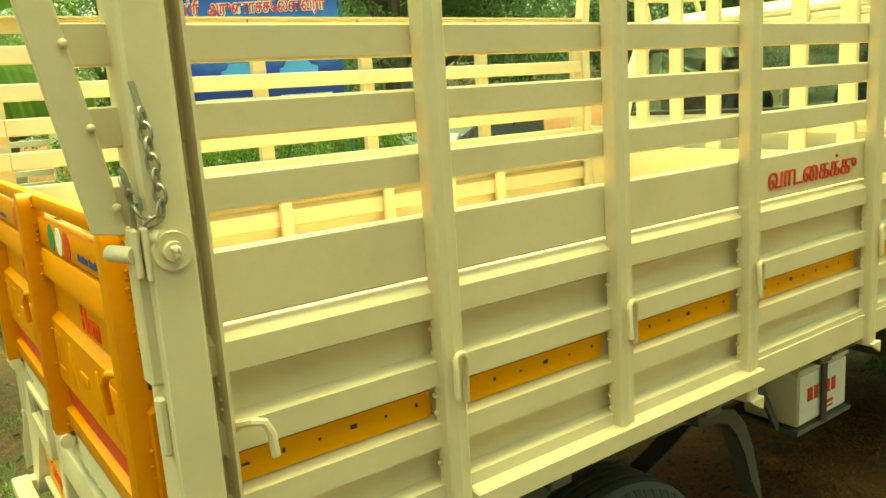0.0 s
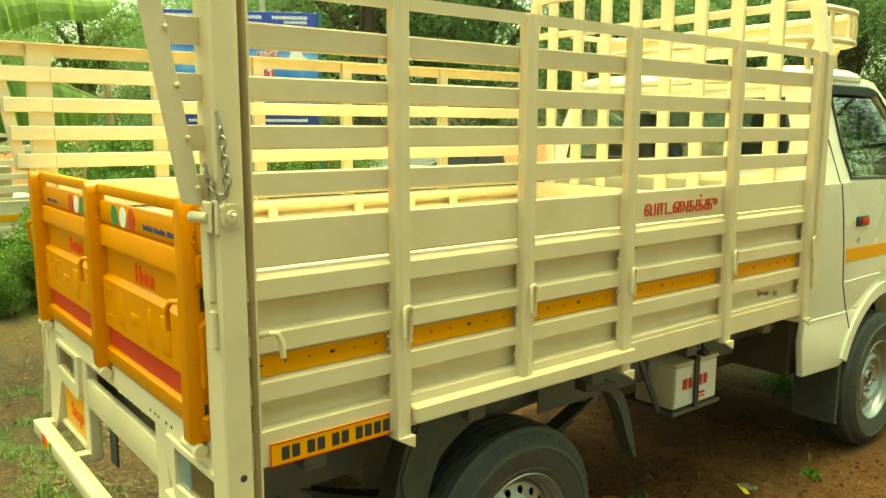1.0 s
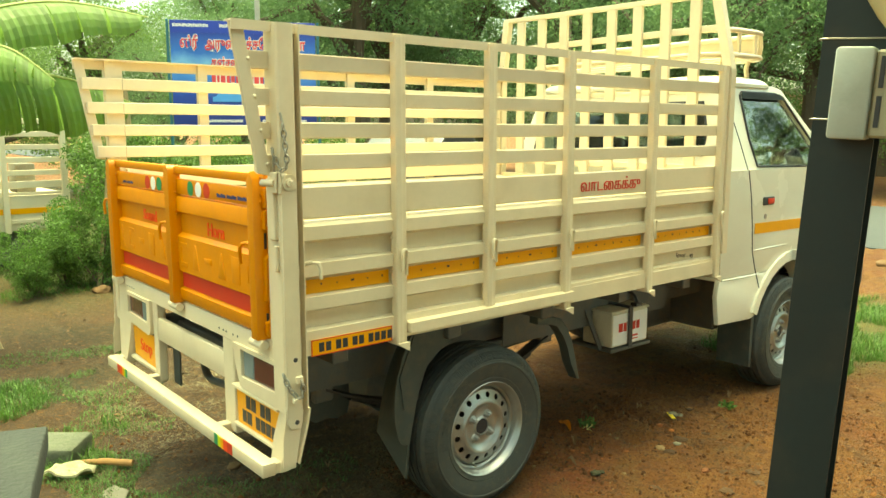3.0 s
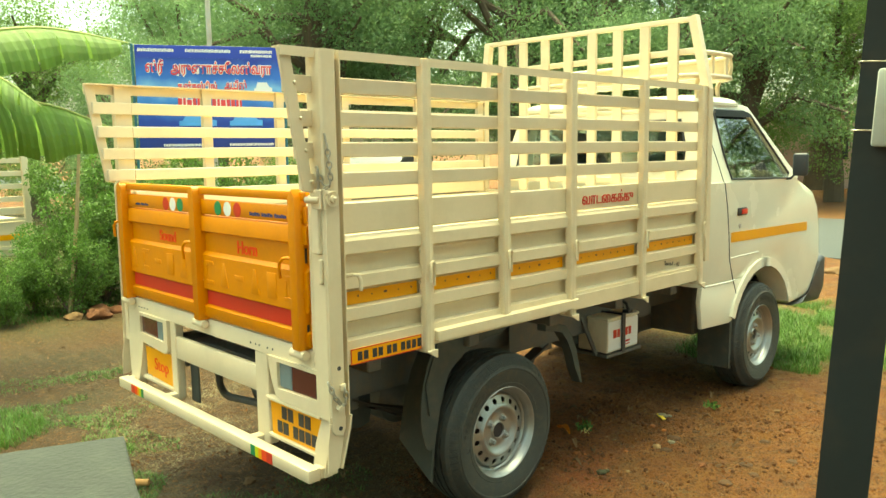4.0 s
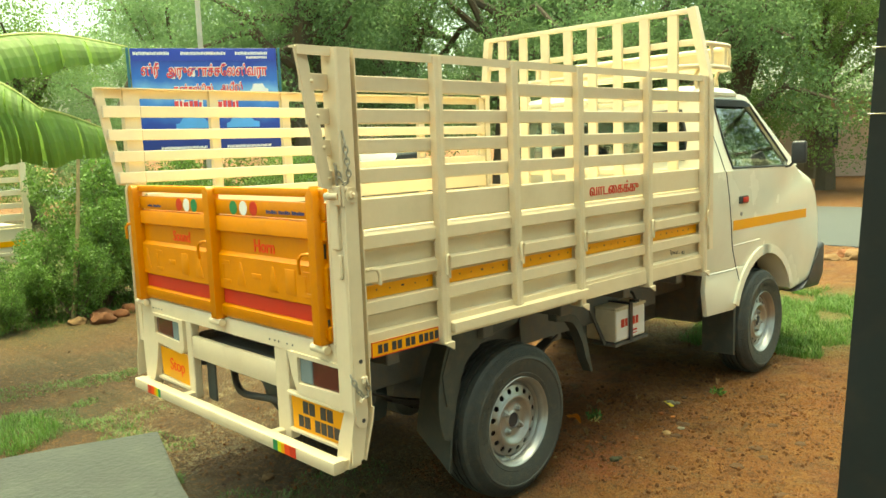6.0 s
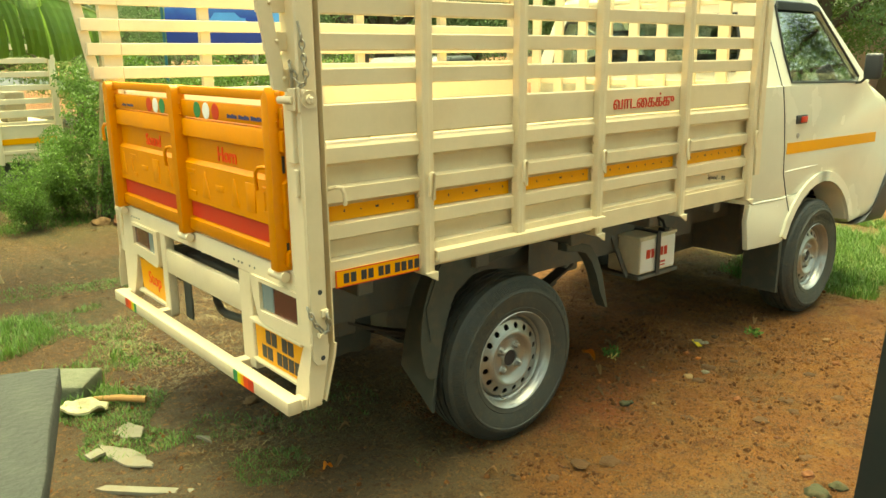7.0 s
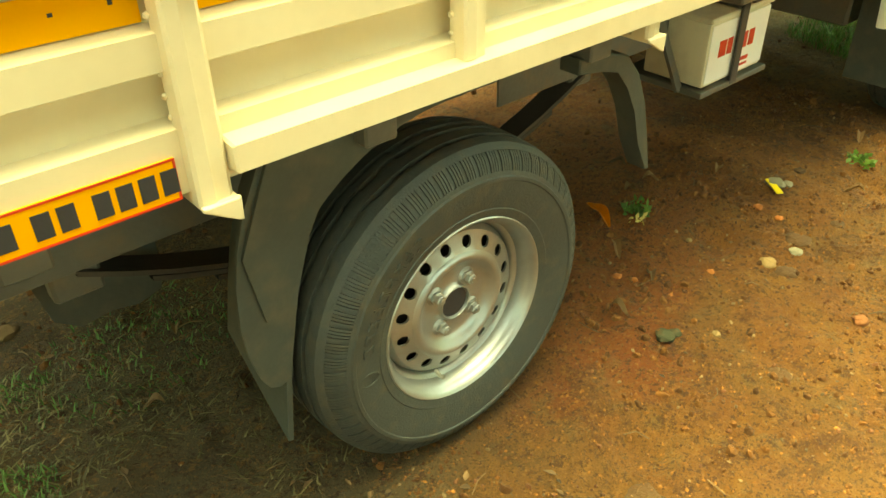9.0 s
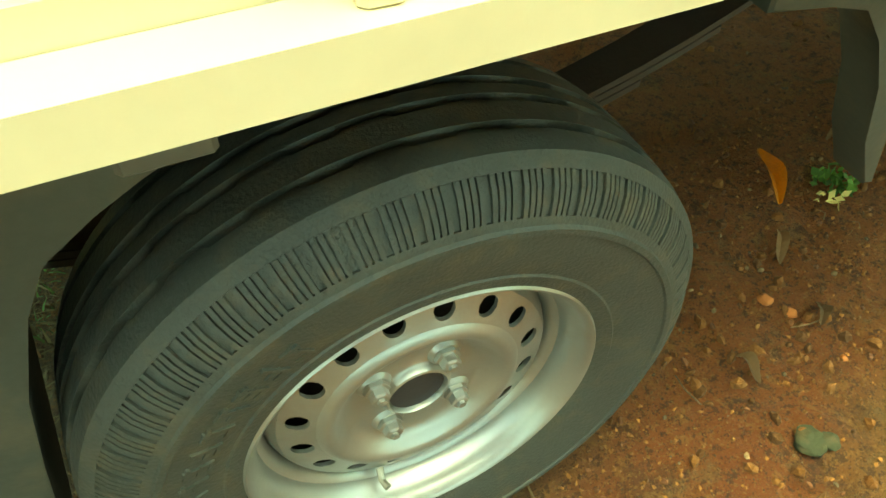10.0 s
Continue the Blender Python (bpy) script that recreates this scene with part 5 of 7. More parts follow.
for k in range(len(arch) - 1):
    (x0, z0), (x1, z1) = arch[k], arch[k + 1]
    dx0, dz0, dx1, dz1 = (x0 - 2.325) * 0.12, (z0 - 0.335) * 0.12, (x1 - 2.325) * 0.12, (z1 - 0.335) * 0.12
    prism(bm, [(x0, z0), (x1, z1), (x1 + dx1, z1 + dz1), (x0 + dx0, z0 + dz0)], "y", CY0 - 0.014, CY0 + 0.004)
bmesh.ops.remove_doubles(bm, verts=bm.verts, dist=0.0005)
part("arch_lip", bm, CAB, cab)
bm = bmesh.new()
box(bm, 1.97, 2.73, CY0 + 0.26, CY1 - 0.26, 0.36, 0.80, 0.01)
part("inner_wing", bm, CHASSIS, cab)
# added dark sheet standing in for the deep shadow below the sill
bm = bmesh.new()
prism(bm, [(1.955, 0.50), (1.955, 0.20), (1.975, 0.20), (1.985, 0.50)], "y", CY0 + 0.02, CY0 + 0.22)
part("front_mud_flap", bm, FLAP, cab)
bm = bmesh.new()
box(bm, 1.965, 2.075, CY0 - 0.010, CY0 + 0.002, 1.105, 1.150, 0.006, 2)
handle_ = part("door_handle", bm, PLASTIC, cab, "dark recessed door handle")
bm = bmesh.new()
box(bm, 2.000, 2.066, CY0 - 0.016, CY0 - 0.009, 1.112, 1.142, 0.005, 2)
part("indicator_lens", bm, RED, handle_)
bm = bmesh.new()
lathe(bm, [(0.0, -0.004), (0.012, -0.004), (0.014, 0.002)], (2.000, CY0, 1.045), "y", 16)
part("lock", bm, STEEL, handle_)
bm = bmesh.new()
prism(bm, [(2.80, 0.455), (3.20, 0.440), (3.285, 0.52), (3.295, 0.740), (3.250, 0.750), (3.16, 0.72), (3.02, 0.50)], "y", CY0 - 0.012, CY1 + 0.012, 0.03, 3)
part("front_bumper", bm, PLASTIC, cab, "black plastic front bumper")
bm = bmesh.new()
box(bm, 3.150, 3.200, CY0 + 0.010, CY0 + 0.05, 0.905, 0.975, 0.012, 2)
part("side_indicator", bm, RED, cab)
for right in (True, False):
    s, y = (1, CY0) if right else (-1, CY1)
    bm = bmesh.new()
    tube(bm, [(2.62, y + 0.01 * s, 1.295), (2.610, y - 0.03 * s, 1.300), (2.605, y - 0.06 * s, 1.33)], 0.008, 8)
    arm = part("mirror_arm", bm, PLASTIC, cab)
    bm = bmesh.new()
    box(bm, 2.580, 2.622, y - 0.135 if right else y + 0.045, y - 0.045 if right else y + 0.135, 1.315, 1.455, 0.016, 3)
    m_ = part("mirror", bm, PLASTIC, arm, "black wing mirror")
bm = bmesh.new()
for y in (0.38, 1.10):
    bm = bmesh.new()
    box(bm, 1.82, 1.94, y - 0.22, y + 0.22, 1.10, 1.46, 0.05, 3)
    box(bm, 1.83, 1.93, y - 0.11, y + 0.11, 1.46, 1.60, 0.04, 3)
    part("seat_back", bm, SEATCLOTH, cab)
bm = bmesh.new()
c = Vector((2.42, 0.44, 1.36))
u, v_ = Vector((0, 1, 0)), Vector((-0.45, 0, 0.89))
tube(bm, [c + u * 0.18 * math.cos(t) + v_ * 0.18 * math.sin(t) for t in [2 * math.pi * k / 28 for k in range(28)]], 0.012, 8, True)
for t in (0.2, math.pi - 0.2, 1.5 * math.pi):
    tube(bm, [c, c + u * 0.18 * math.cos(t) + v_ * 0.18 * math.sin(t)], 0.010, 6)
part("steering_wheel", bm, PLASTIC, cab)

# ---- carrier on the cab roof: bent tube rails with a sheet front ----
def oval(x0, x1, y0, y1, z, r):
    pts = []
    for cx, cy, a0 in ((x1 - r, y1 - r, 0), (x0 + r, y1 - r, 90), (x0 + r, y0 + r, 180), (x1 - r, y0 + r, 270)):
        for k in range(7):
            a_ = radians(a0 + 15 * k)
            pts.append((cx + r * math.cos(a_), cy + r * math.sin(a_), z))
    return pts


bm = bmesh.new()
tube(bm, oval(1.60, 2.09, 0.10, LEFT - 0.10, 2.012, 0.16), 0.014, 10, True)
carrier = part("roof_carrier", bm, CREAM, truck, "cream tubular roof carrier over the cab")
bm = bmesh.new()
tube(bm, oval(1.60, 2.09, 0.10, LEFT - 0.10, 1.888, 0.16), 0.014, 10, True)
part("lower_rail", bm, CREAM, carrier)
bm = bmesh.new()
ring = [p for p in oval(1.60, 2.09, 0.10, LEFT - 0.10, 0, 0.16) if p[0] > 1.78]
ring.sort(key=lambda p: math.atan2(p[1] - LEFT / 2, p[0] - 1.70))
steps = ((0.0, 1.884), (0.010, 1.905), (0.015, 1.950), (0.010, 1.995), (0.0, 2.014))
rows = []
for grow, z in steps:                                     # a sheet band bulging between the two rails
    row = []
    for x, y, _ in ring:
        d = Vector((x - 1.80, (y - LEFT / 2) * 0.35, 0)).normalized()
        row.append(bm.verts.new((x + d.x * grow, y + d.y * grow, z)))
    rows.append(row)
for a_, b_ in zip(rows, rows[1:]):
    for k in range(len(ring) - 1):
        bm.faces.new((a_[k], a_[k + 1], b_[k + 1], b_[k]))
bmesh.ops.solidify(bm, geom=bm.faces[:], thickness=0.004)
part("front_sheet", bm, CREAM, carrier)
for x in (1.76, 1.92):
    for y in (0.10, LEFT - 0.10):
        bm = bmesh.new()
        cyl(bm, (x, y, 1.888), (x, y, 2.012), 0.010, 8)
        part("stanchion", bm, CREAM, carrier)
for x in (1.70, 1.86, 2.00):
    bm = bmesh.new()
    box(bm, x - 0.02, x + 0.02, 0.11, LEFT - 0.11, 1.876, 1.888, 0.002)
    part("floor_slat", bm, CREAM, carrier)
for x, y in ((1.72, 0.175), (2.04, 0.215), (1.72, LEFT - 0.175), (2.04, LEFT - 0.215)):
    bm = bmesh.new()
    tube(bm, [(x, y + (0.02 if y > 0.7 else -0.02), 1.895), (x, y, 1.84), (x + 0.02, y, 1.765)], 0.012, 8)
    part("carrier_leg", bm, CREAM, carrier)

# ---- ground: red earth, one sheet to the horizon ----
def soil_material():
    m = bpy.data.materials.new("red_earth")
    m.use_nodes = True
    n, l = m.node_tree.nodes, m.node_tree.links
    p = n["Principled BSDF"]
    geo = n.new("ShaderNodeNewGeometry")

    def noise_(scale, detail=6, rough=0.6):
        t = n.new("ShaderNodeTexNoise")
        t.inputs["Scale"].default_value, t.inputs["Detail"].default_value, t.inputs["Roughness"].default_value = scale, detail, rough
        l.new(geo.outputs["Position"], t.inputs["Vector"])
        return t.outputs["Fac"]

    def ranged(value, lo, hi, a_=0.0, b_=1.0):
        r = n.new("ShaderNodeMapRange")
        r.interpolation_type = "SMOOTHSTEP"
        for key, v in (("From Min", lo), ("From Max", hi), ("To Min", a_), ("To Max", b_)):
            r.inputs[key].default_value = v
        l.new(value, r.inputs["Value"])
        return r.outputs["Result"]

    def math_(op, a_, b_):
        q = n.new("ShaderNodeMath"); q.operation = op
        for k, v in enumerate((a_, b_)):
            if isinstance(v, (int, float)):
                q.inputs[k].default_value = v
            else:
                l.new(v, q.inputs[k])
        return q.outputs[0]

    def blend(fac, a_, b_):
        mx = n.new("ShaderNodeMix"); mx.data_type = "RGBA"
        l.new(fac, mx.inputs["Factor"])
        for key, v in (("A", a_), ("B", b_)):
            if isinstance(v, tuple):
                mx.inputs[key].default_value = (*v, 1)
            else:
                l.new(v, mx.inputs[key])
        return mx.outputs["Result"]

    def near(x, y, inner, outer):
        d = n.new("ShaderNodeVectorMath"); d.operation = "DISTANCE"
        l.new(geo.outputs["Position"], d.inputs[0]); d.inputs[1].default_value = (x, y, 0)
        return ranged(math_("ADD", d.outputs["Value"], math_("MULTIPLY", math_("SUBTRACT", noise_(1.1, 7), 0.5), 2.2)), inner, outer, 1.0, 0.0)

    col = blend(ranged(noise_(0.9, 8), 0.38, 0.62), (0.205, 0.064, 0.010), (0.250, 0.098, 0.016))
    col = blend(ranged(noise_(4.5, 8), 0.46, 0.62, 0.0, 0.7), col, (0.320, 0.145, 0.028))
    col = blend(ranged(noise_(2.3, 8), 0.50, 0.62, 0.0, 0.55), col, (0.180, 0.086, 0.020))
    col = blend(ranged(noise_(7, 6, 0.7), 0.53, 0.64, 0.0, 0.8), col, (0.125, 0.040, 0.007))
    # local soil tones; (0.9, 0.75), (-0.35, 0.8), (-0.45, 0.15) brightened against the truck's shade
    for x, y, r0, r1, c_, a_ in ((-0.35, 0.8, 0.3, 1.0, (0.17, 0.118, 0.050), 0.8), (-1.0, 0.45, 0.30, 0.75, (0.110, 0.086, 0.045), 0.8), (-0.85, -0.60, 0.25, 0.85, (0.125, 0.110, 0.070), 0.75), (0.05, -0.75, 0.15, 0.6, (0.16, 0.115, 0.058), 0.7), (-0.6, 3.4, 1.2, 2.6, (0.080, 0.044, 0.010), 0.88), (-1.3, 3.8, 0.6, 1.6, (0.055, 0.052, 0.019), 0.7), (4.0, 0.4, 0.8, 1.7, (0.10, 0.145, 0.024), 0.9), (-1.7, 2.0, 1.4, 2.6, (0.070, 0.040, 0.010), 0.85), (0.5, 15.0, 5.0, 9.0, (0.075, 0.105, 0.03), 0.9), (0.45, 0.12, 0.10, 0.60, (0.275, 0.064, 0.009), 0.85), (0.9, 0.75, 0.3, 0.9, (0.32, 0.105, 0.022), 0.85), (-1.0, 2.6, 0.15, 0.6, (0.040, 0.047, 0.014), 0.8), (-0.35, 3.7, 0.15, 0.6, (0.045, 0.045, 0.014), 0.75), (-1.7, 4.7, 0.2, 0.9, (0.04, 0.05, 0.014), 0.8), (-0.75, 1.75, 0.1, 0.45, (0.06, 0.036, 0.012), 0.8), (-0.45, 0.15, 0.25, 0.75, (0.17, 0.120, 0.052), 0.8), (-0.3, 7.4, 1.2, 3.4, (0.07, 0.10, 0.03), 0.85), (3.2, 9.5, 2.0, 4.0, (0.07, 0.10, 0.03), 0.9), (-3.5, 9.0, 2.0, 4.5, (0.07, 0.10, 0.03), 0.9), (-0.85, 0.20, 0.40, 1.0, (0.120, 0.090, 0.046), 0.65), (-1.15, 0.62, 0.25, 0.75, (0.130, 0.108, 0.064), 0.75)):
        col = blend(math_("MULTIPLY", near(x, y, r0, r1), a_), col, c_)
    # grain by colour; the dark specks also paint the shade of small divots
    col = blend(ranged(noise_(5.2, 7, 0.7), 0.54, 0.64, 0.0, 0.45), col, (0.055, 0.028, 0.009))
    col = blend(ranged(noise_(8.7, 7, 0.72), 0.55, 0.64, 0.0, 0.55), col, (0.190, 0.125, 0.052))
    col = blend(ranged(noise_(17, 6, 0.75), 0.55, 0.65, 0.0, 0.8), col, (0.085, 0.031, 0.007))
    col = blend(ranged(noise_(31, 5, 0.75), 0.53, 0.63, 0.0, 0.55), col, (0.34, 0.160, 0.038))
    col = blend(ranged(noise_(64, 4, 0.7), 0.53, 0.63, 0.0, 0.75), col, (0.070, 0.026, 0.006))
    col = blend(ranged(noise_(120, 3, 0.7), 0.55, 0.66, 0.0, 0.45), col, (0.37, 0.180, 0.048))
    col = blend(ranged(noise_(260, 2), 0.57, 0.65, 0.0, 0.6), col, (0.075, 0.028, 0.006))
    col = blend(ranged(noise_(340, 2), 0.62, 0.70, 0.0, 0.45), col, (0.42, 0.24, 0.075))
    damp = n.new("ShaderNodeMix"); damp.data_type, damp.blend_type = "RGBA", "MULTIPLY"
    damp.inputs["Factor"].default_value, damp.inputs["B"].default_value = 1.0, (0.80, 0.78, 0.72, 1)
    l.new(col, damp.inputs["A"])
    l.new(damp.outputs["Result"], p.inputs["Base Color"])
    p.inputs["Roughness"].default_value = 0.95
    b1 = n.new("ShaderNodeBump")
    b1.inputs["Strength"].default_value, b1.inputs["Distance"].default_value = 0.9, 0.042
    l.new(math_("ADD", math_("ADD", noise_(60, 8, 0.8), math_("MULTIPLY", noise_(280, 2), 0.22)), math_("MULTIPLY", noise_(14, 8, 0.65), 1.6)), b1.inputs["Height"])
    l.new(b1.outputs["Normal"], p.inputs["Normal"])
    return m


def ground_height(x, y):
    far = max(abs(x - 0.5) - 6, abs(y) - 6, 0)
    h = 0.022 * noise.noise(Vector((x * 1.3, y * 1.3, 3))) + 0.012 * noise.noise(Vector((x * 4.1, y * 4.1, 8))) + 0.010 * noise.noise(Vector((x * 11, y * 11, 1))) + 0.006 * noise.noise(Vector((x * 23, y * 23, 6)))
    pit = noise.noise(Vector((x * 6.3, y * 6.3, 17)))
    h -= 0.060 * max(0.0, pit - 0.32) - 0.022 * max(0.0, -pit - 0.36)
    for wx, wy in ((0.0, 0.14), (2.35, 0.14), (0.0, 1.42), (2.35, 1.42)):      # the tyres stand level
        d = math.hypot(x - wx, y - wy)
        h *= min(1, max(0, (d - 0.14) / 0.25))
        h += 0.012 * math.exp(-((d - 0.33) / 0.08) ** 2)
    return h * (1 if far == 0 else 1) - (0.01 if 8.45 < x < 14.35 else 0)


def axis_steps(lo, hi, step, reach):
    core = list(np.arange(lo, hi + 1e-6, step))
    out, s, v = [], step, hi
    while v < reach:
        s *= 1.12; v += s; out.append(v)
    left, s, v = [], step, lo
    while v > -reach:
        s *= 1.12; v -= s; left.append(v)
    return left[::-1] + core + out


gx, gy = axis_steps(-1.3, 2.5, 0.018, 700), axis_steps(-1.3, 1.3, 0.018, 700)
verts = [(x, y, ground_height(x, y)) for x in gx for y in gy]
ny = len(gy)
faces = [(i * ny + j, (i + 1) * ny + j, (i + 1) * ny + j + 1, i * ny + j + 1) for i in range(len(gx) - 1) for j in range(ny - 1)]
ground = tagged(new("ground", mesh_from("ground", verts, faces, soil_material(), True)), "trodden red-brown earth with pebbles and grass patches", "ground", kind="structure")
bm = bmesh.new()
prism(bm, [(8.52, -0.004), (8.58, 0.020), (11.3, 0.050), (14.2, 0.020), (14.28, -0.004), (14.28, -0.1), (8.52, -0.1)], "y", -90, 120)
solid("road", bm, ASPHALT, "grey asphalt village road", "road", kind="structure")

# ---- porch that the view starts from: steel column, unseen roof and added back wall ----
# roof assumed from the column, never in view; it keeps sky light off
bm = bmesh.new()
for k in range(36):
    x = -7.0 + k * 0.3
    prism(bm, [(x, 2.86), (x + 0.15, 2.90), (x + 0.3, 2.86), (x + 0.3, 2.84), (x + 0.15, 2.88), (x, 2.84)], "y", -5.4, -1.62)
solid("porch_ceiling", bm, ROOFSHEET, "corrugated grey sheet porch roof, assumed out of view", "roof", kind="structure")
# invented wall behind the view, kept low to let horizon light in
bm = bmesh.new()
box(bm, -7.0, 3.8, -5.6, -5.4, -0.1, 1.10, 0)
solid("wall_south", bm, PLASTER, "low plastered parapet wall added out of view", "wall", kind="structure")

column = thing("steel_column", "dark green painted steel porch column", "column", at=(-0.627, -1.520, 0), turn=-74)
bm = bmesh.new()
s, f, w = 0.047, 0.008, 0.007
ring = [(-s, -s), (s, -s), (s, -s + f), (w / 2, -s + f), (w / 2, s - f), (s, s - f), (s, s), (-s, s), (-s, s - f), (-w / 2, s - f), (-w / 2, -s + f), (-s, -s + f)]
prism(bm, ring, "z", -0.05, 2.845)
part("shaft", bm, POLEPAINT, column)
bm = bmesh.new()
box(bm, -0.11, 0.11, -0.11, 0.11, 0.0, 0.012, 0.002)
part("base_plate", bm, POLEPAINT, column)
LEANING = pose(-0.627, -1.520, 0, 0, 0, -74) @ pose(-0.063, 0, 0, 0, 2.8, 0)     # the column leans a little
column.matrix_basis = LEANING
meter = thing("meter_box", "pale grey meter box with a vented side on the column", "meter box", at=(-0.627, -1.520, 0), turn=-74)
meter.matrix_basis = LEANING
bm = bmesh.new()
box(bm, -0.014, 0.042, -0.120, -0.048, 1.470, 1.612, 0.006, 2)
part("cover", bm, METERGREY, meter)
bm = bmesh.new()
box(bm, 0.043, 0.140, -0.112, -0.048, 1.474, 1.608, 0.004)
back = part("vented_body", bm, METERSIDE, meter, "brown-grey vented half")
# uncut vents: dark strips on the face give the shade of the slots
for k in range(4):
    for z0 in (1.490, 1.550):
        bm = bmesh.new()
        box(bm, 0.050 + k * 0.02, 0.057 + k * 0.02, -0.1135, -0.1115, z0, z0 + 0.048, 0)
        part("vent_slot", bm, PLASTIC, back)
pipe = thing("conduit_pipe", "beige plastic conduit bending into the meter box", "pipe", at=(-0.627, -1.520, 0), turn=-74)
pipe.matrix_basis = LEANING
bm = bmesh.new()
tube(bm, [(0.006, -0.066, 2.84), (0.006, -0.066, 1.80), (0.010, -0.066, 1.76), (0.022, -0.068, 1.70), (0.045, -0.072, 1.665), (0.070, -0.076, 1.635), (0.085, -0.080, 1.600)], 0.014, 12)
part("pipe_run", bm, PIPE, pipe)
for z in (1.50, 1.63):
    bm = bmesh.new()
    tube(bm, oval(-0.052, 0.052, -0.052, 0.052, z, 0.01), 0.0015, 5, True)
    part("tie_wire", bm, ZINC, meter)

# ---- granite bench by the truck ----
bench = thing("granite_bench", "rough grey granite slab bench on stone blocks", "bench")
bm = bmesh.new()
prism(bm, [(-1.597, -0.109), (-2.44, 0.180), (-2.62, -0.43), (-1.785, -0.755)], "z", 0.705, 0.770, 0.008, 2)
bmesh.ops.subdivide_edges(bm, edges=bm.edges[:], cuts=3, use_grid_fill=True)
for v in bm.verts:
    v.co += Vector((noise.noise(v.co * 7), noise.noise(v.co * 7 + Vector((5, 0, 0))), 0.5 * noise.noise(v.co * 9))) * 0.008
part("slab", bm, GRANITE, bench)
for x, y in ((-1.86, -0.28), (-2.34, -0.10)):
    bm = bmesh.new()
    box(bm, x - 0.10, x + 0.10, y - 0.2, y + 0.2, -0.03, 0.705, 0.02, 2)
    part("support_block", bm, GRANITE, bench)


# ---- greenery ----
def leaf_cloud(centres, radii, count, size, rng, squash=0.8, droop=0.3):
    """Loose leaves on and in a set of lumps: little pointed quads."""
    c, r = np.array(centres, float), np.array(radii, float)
    pick = rng.choice(len(r), count, p=r ** 2 / (r ** 2).sum())
    d = rng.normal(size=(count, 3)); d /= np.linalg.norm(d, axis=1, keepdims=True)
    p = c[pick] + d * (r[pick] * rng.uniform(0.45, 1.08, count) ** 0.6)[:, None] * np.array((1, 1, squash))
    u = rng.normal(size=(count, 3)); u[:, 2] -= droop; u /= np.linalg.norm(u, axis=1, keepdims=True)
    w = np.cross(u, rng.normal(size=(count, 3))); w /= np.linalg.norm(w, axis=1, keepdims=True)
    s = (size * rng.uniform(0.6, 1.4, count))[:, None]
    quads = np.stack((p, p + u * s * 0.5 + w * s * 0.28, p + u * s, p + u * s * 0.5 - w * s * 0.28), 1)
    return quads.reshape(-1, 3).tolist(), np.arange(4 * count).reshape(-1, 4).tolist()


def tree(seed, height, spread, count, size, leaf_mat, lean=0.0, crown_low=0.35):
    """A tapered trunk, forking limbs and a ragged crown; returns the thing."""
    rng = np.random.default_rng(seed)
    t = new("tree")
    bm = bmesh.new()
    trunk = [(lean * z * 0.3 + 0.06 * math.sin(z * 1.7 + seed), 0.06 * math.cos(z * 1.3 + seed), z) for z in [height * 0.62 * k / 7 for k in range(8)]]
    r0 = 0.035 * height
    tube(bm, [(0, 0, -0.3)] + trunk, [r0 * 1.5] + [r0 * (1.15 - 0.11 * k) for k in range(8)], 9)
    centres, radii = [], []
    for k in range(13):
        a_ = k * 2.4 + rng.uniform(-0.4, 0.4)
        z0 = height * rng.uniform(0.22, 0.6)
        base = Vector((lean * z0 * 0.3, 0, z0))
        out = spread * rng.uniform(0.45, 1.0)
        tip = Vector((out * math.cos(a_), out * math.sin(a_), height * rng.uniform(crown_low + 0.05, 0.93)))
        mid = base.lerp(tip, 0.5) + Vector((0, 0, 0.08 * height))
        tube(bm, [base, mid, tip], [r0 * 0.42, r0 * 0.26, r0 * 0.1], 6)
        for q in (mid, tip, tip.lerp(mid, 0.5)):
            centres.append((q.x, q.y, max(q.z, height * crown_low))); radii.append(spread * rng.uniform(0.20, 0.38))
    centres.append((0, 0, height * 0.9)); radii.append(spread * 0.4)
    part("trunk", bm, BARK, t)
    v, f = leaf_cloud(centres, radii, count, size, rng)
    o = new("crown", mesh_from("crown", v, f, leaf_mat)); o.parent = t
    return t


kinds = [tree(1, 7.5, 3.3, 44000, 0.076, LEAF_DARK, 0.1, 0.12), tree(2, 8.5, 3.6, 44000, 0.079, LEAF_DARK, -0.1, 0.15), tree(3, 6.5, 3.0, 40000, 0.072, LEAF_LIGHT, 0.15, 0.10)]
for k, o in enumerate(kinds):
    tagged(o, ("broad dark green tree with a dense small-leaved crown", "tall dark green roadside tree with hanging branches", "fresh green tree with a loose airy crown")[k], "tree", "trees round the plot")
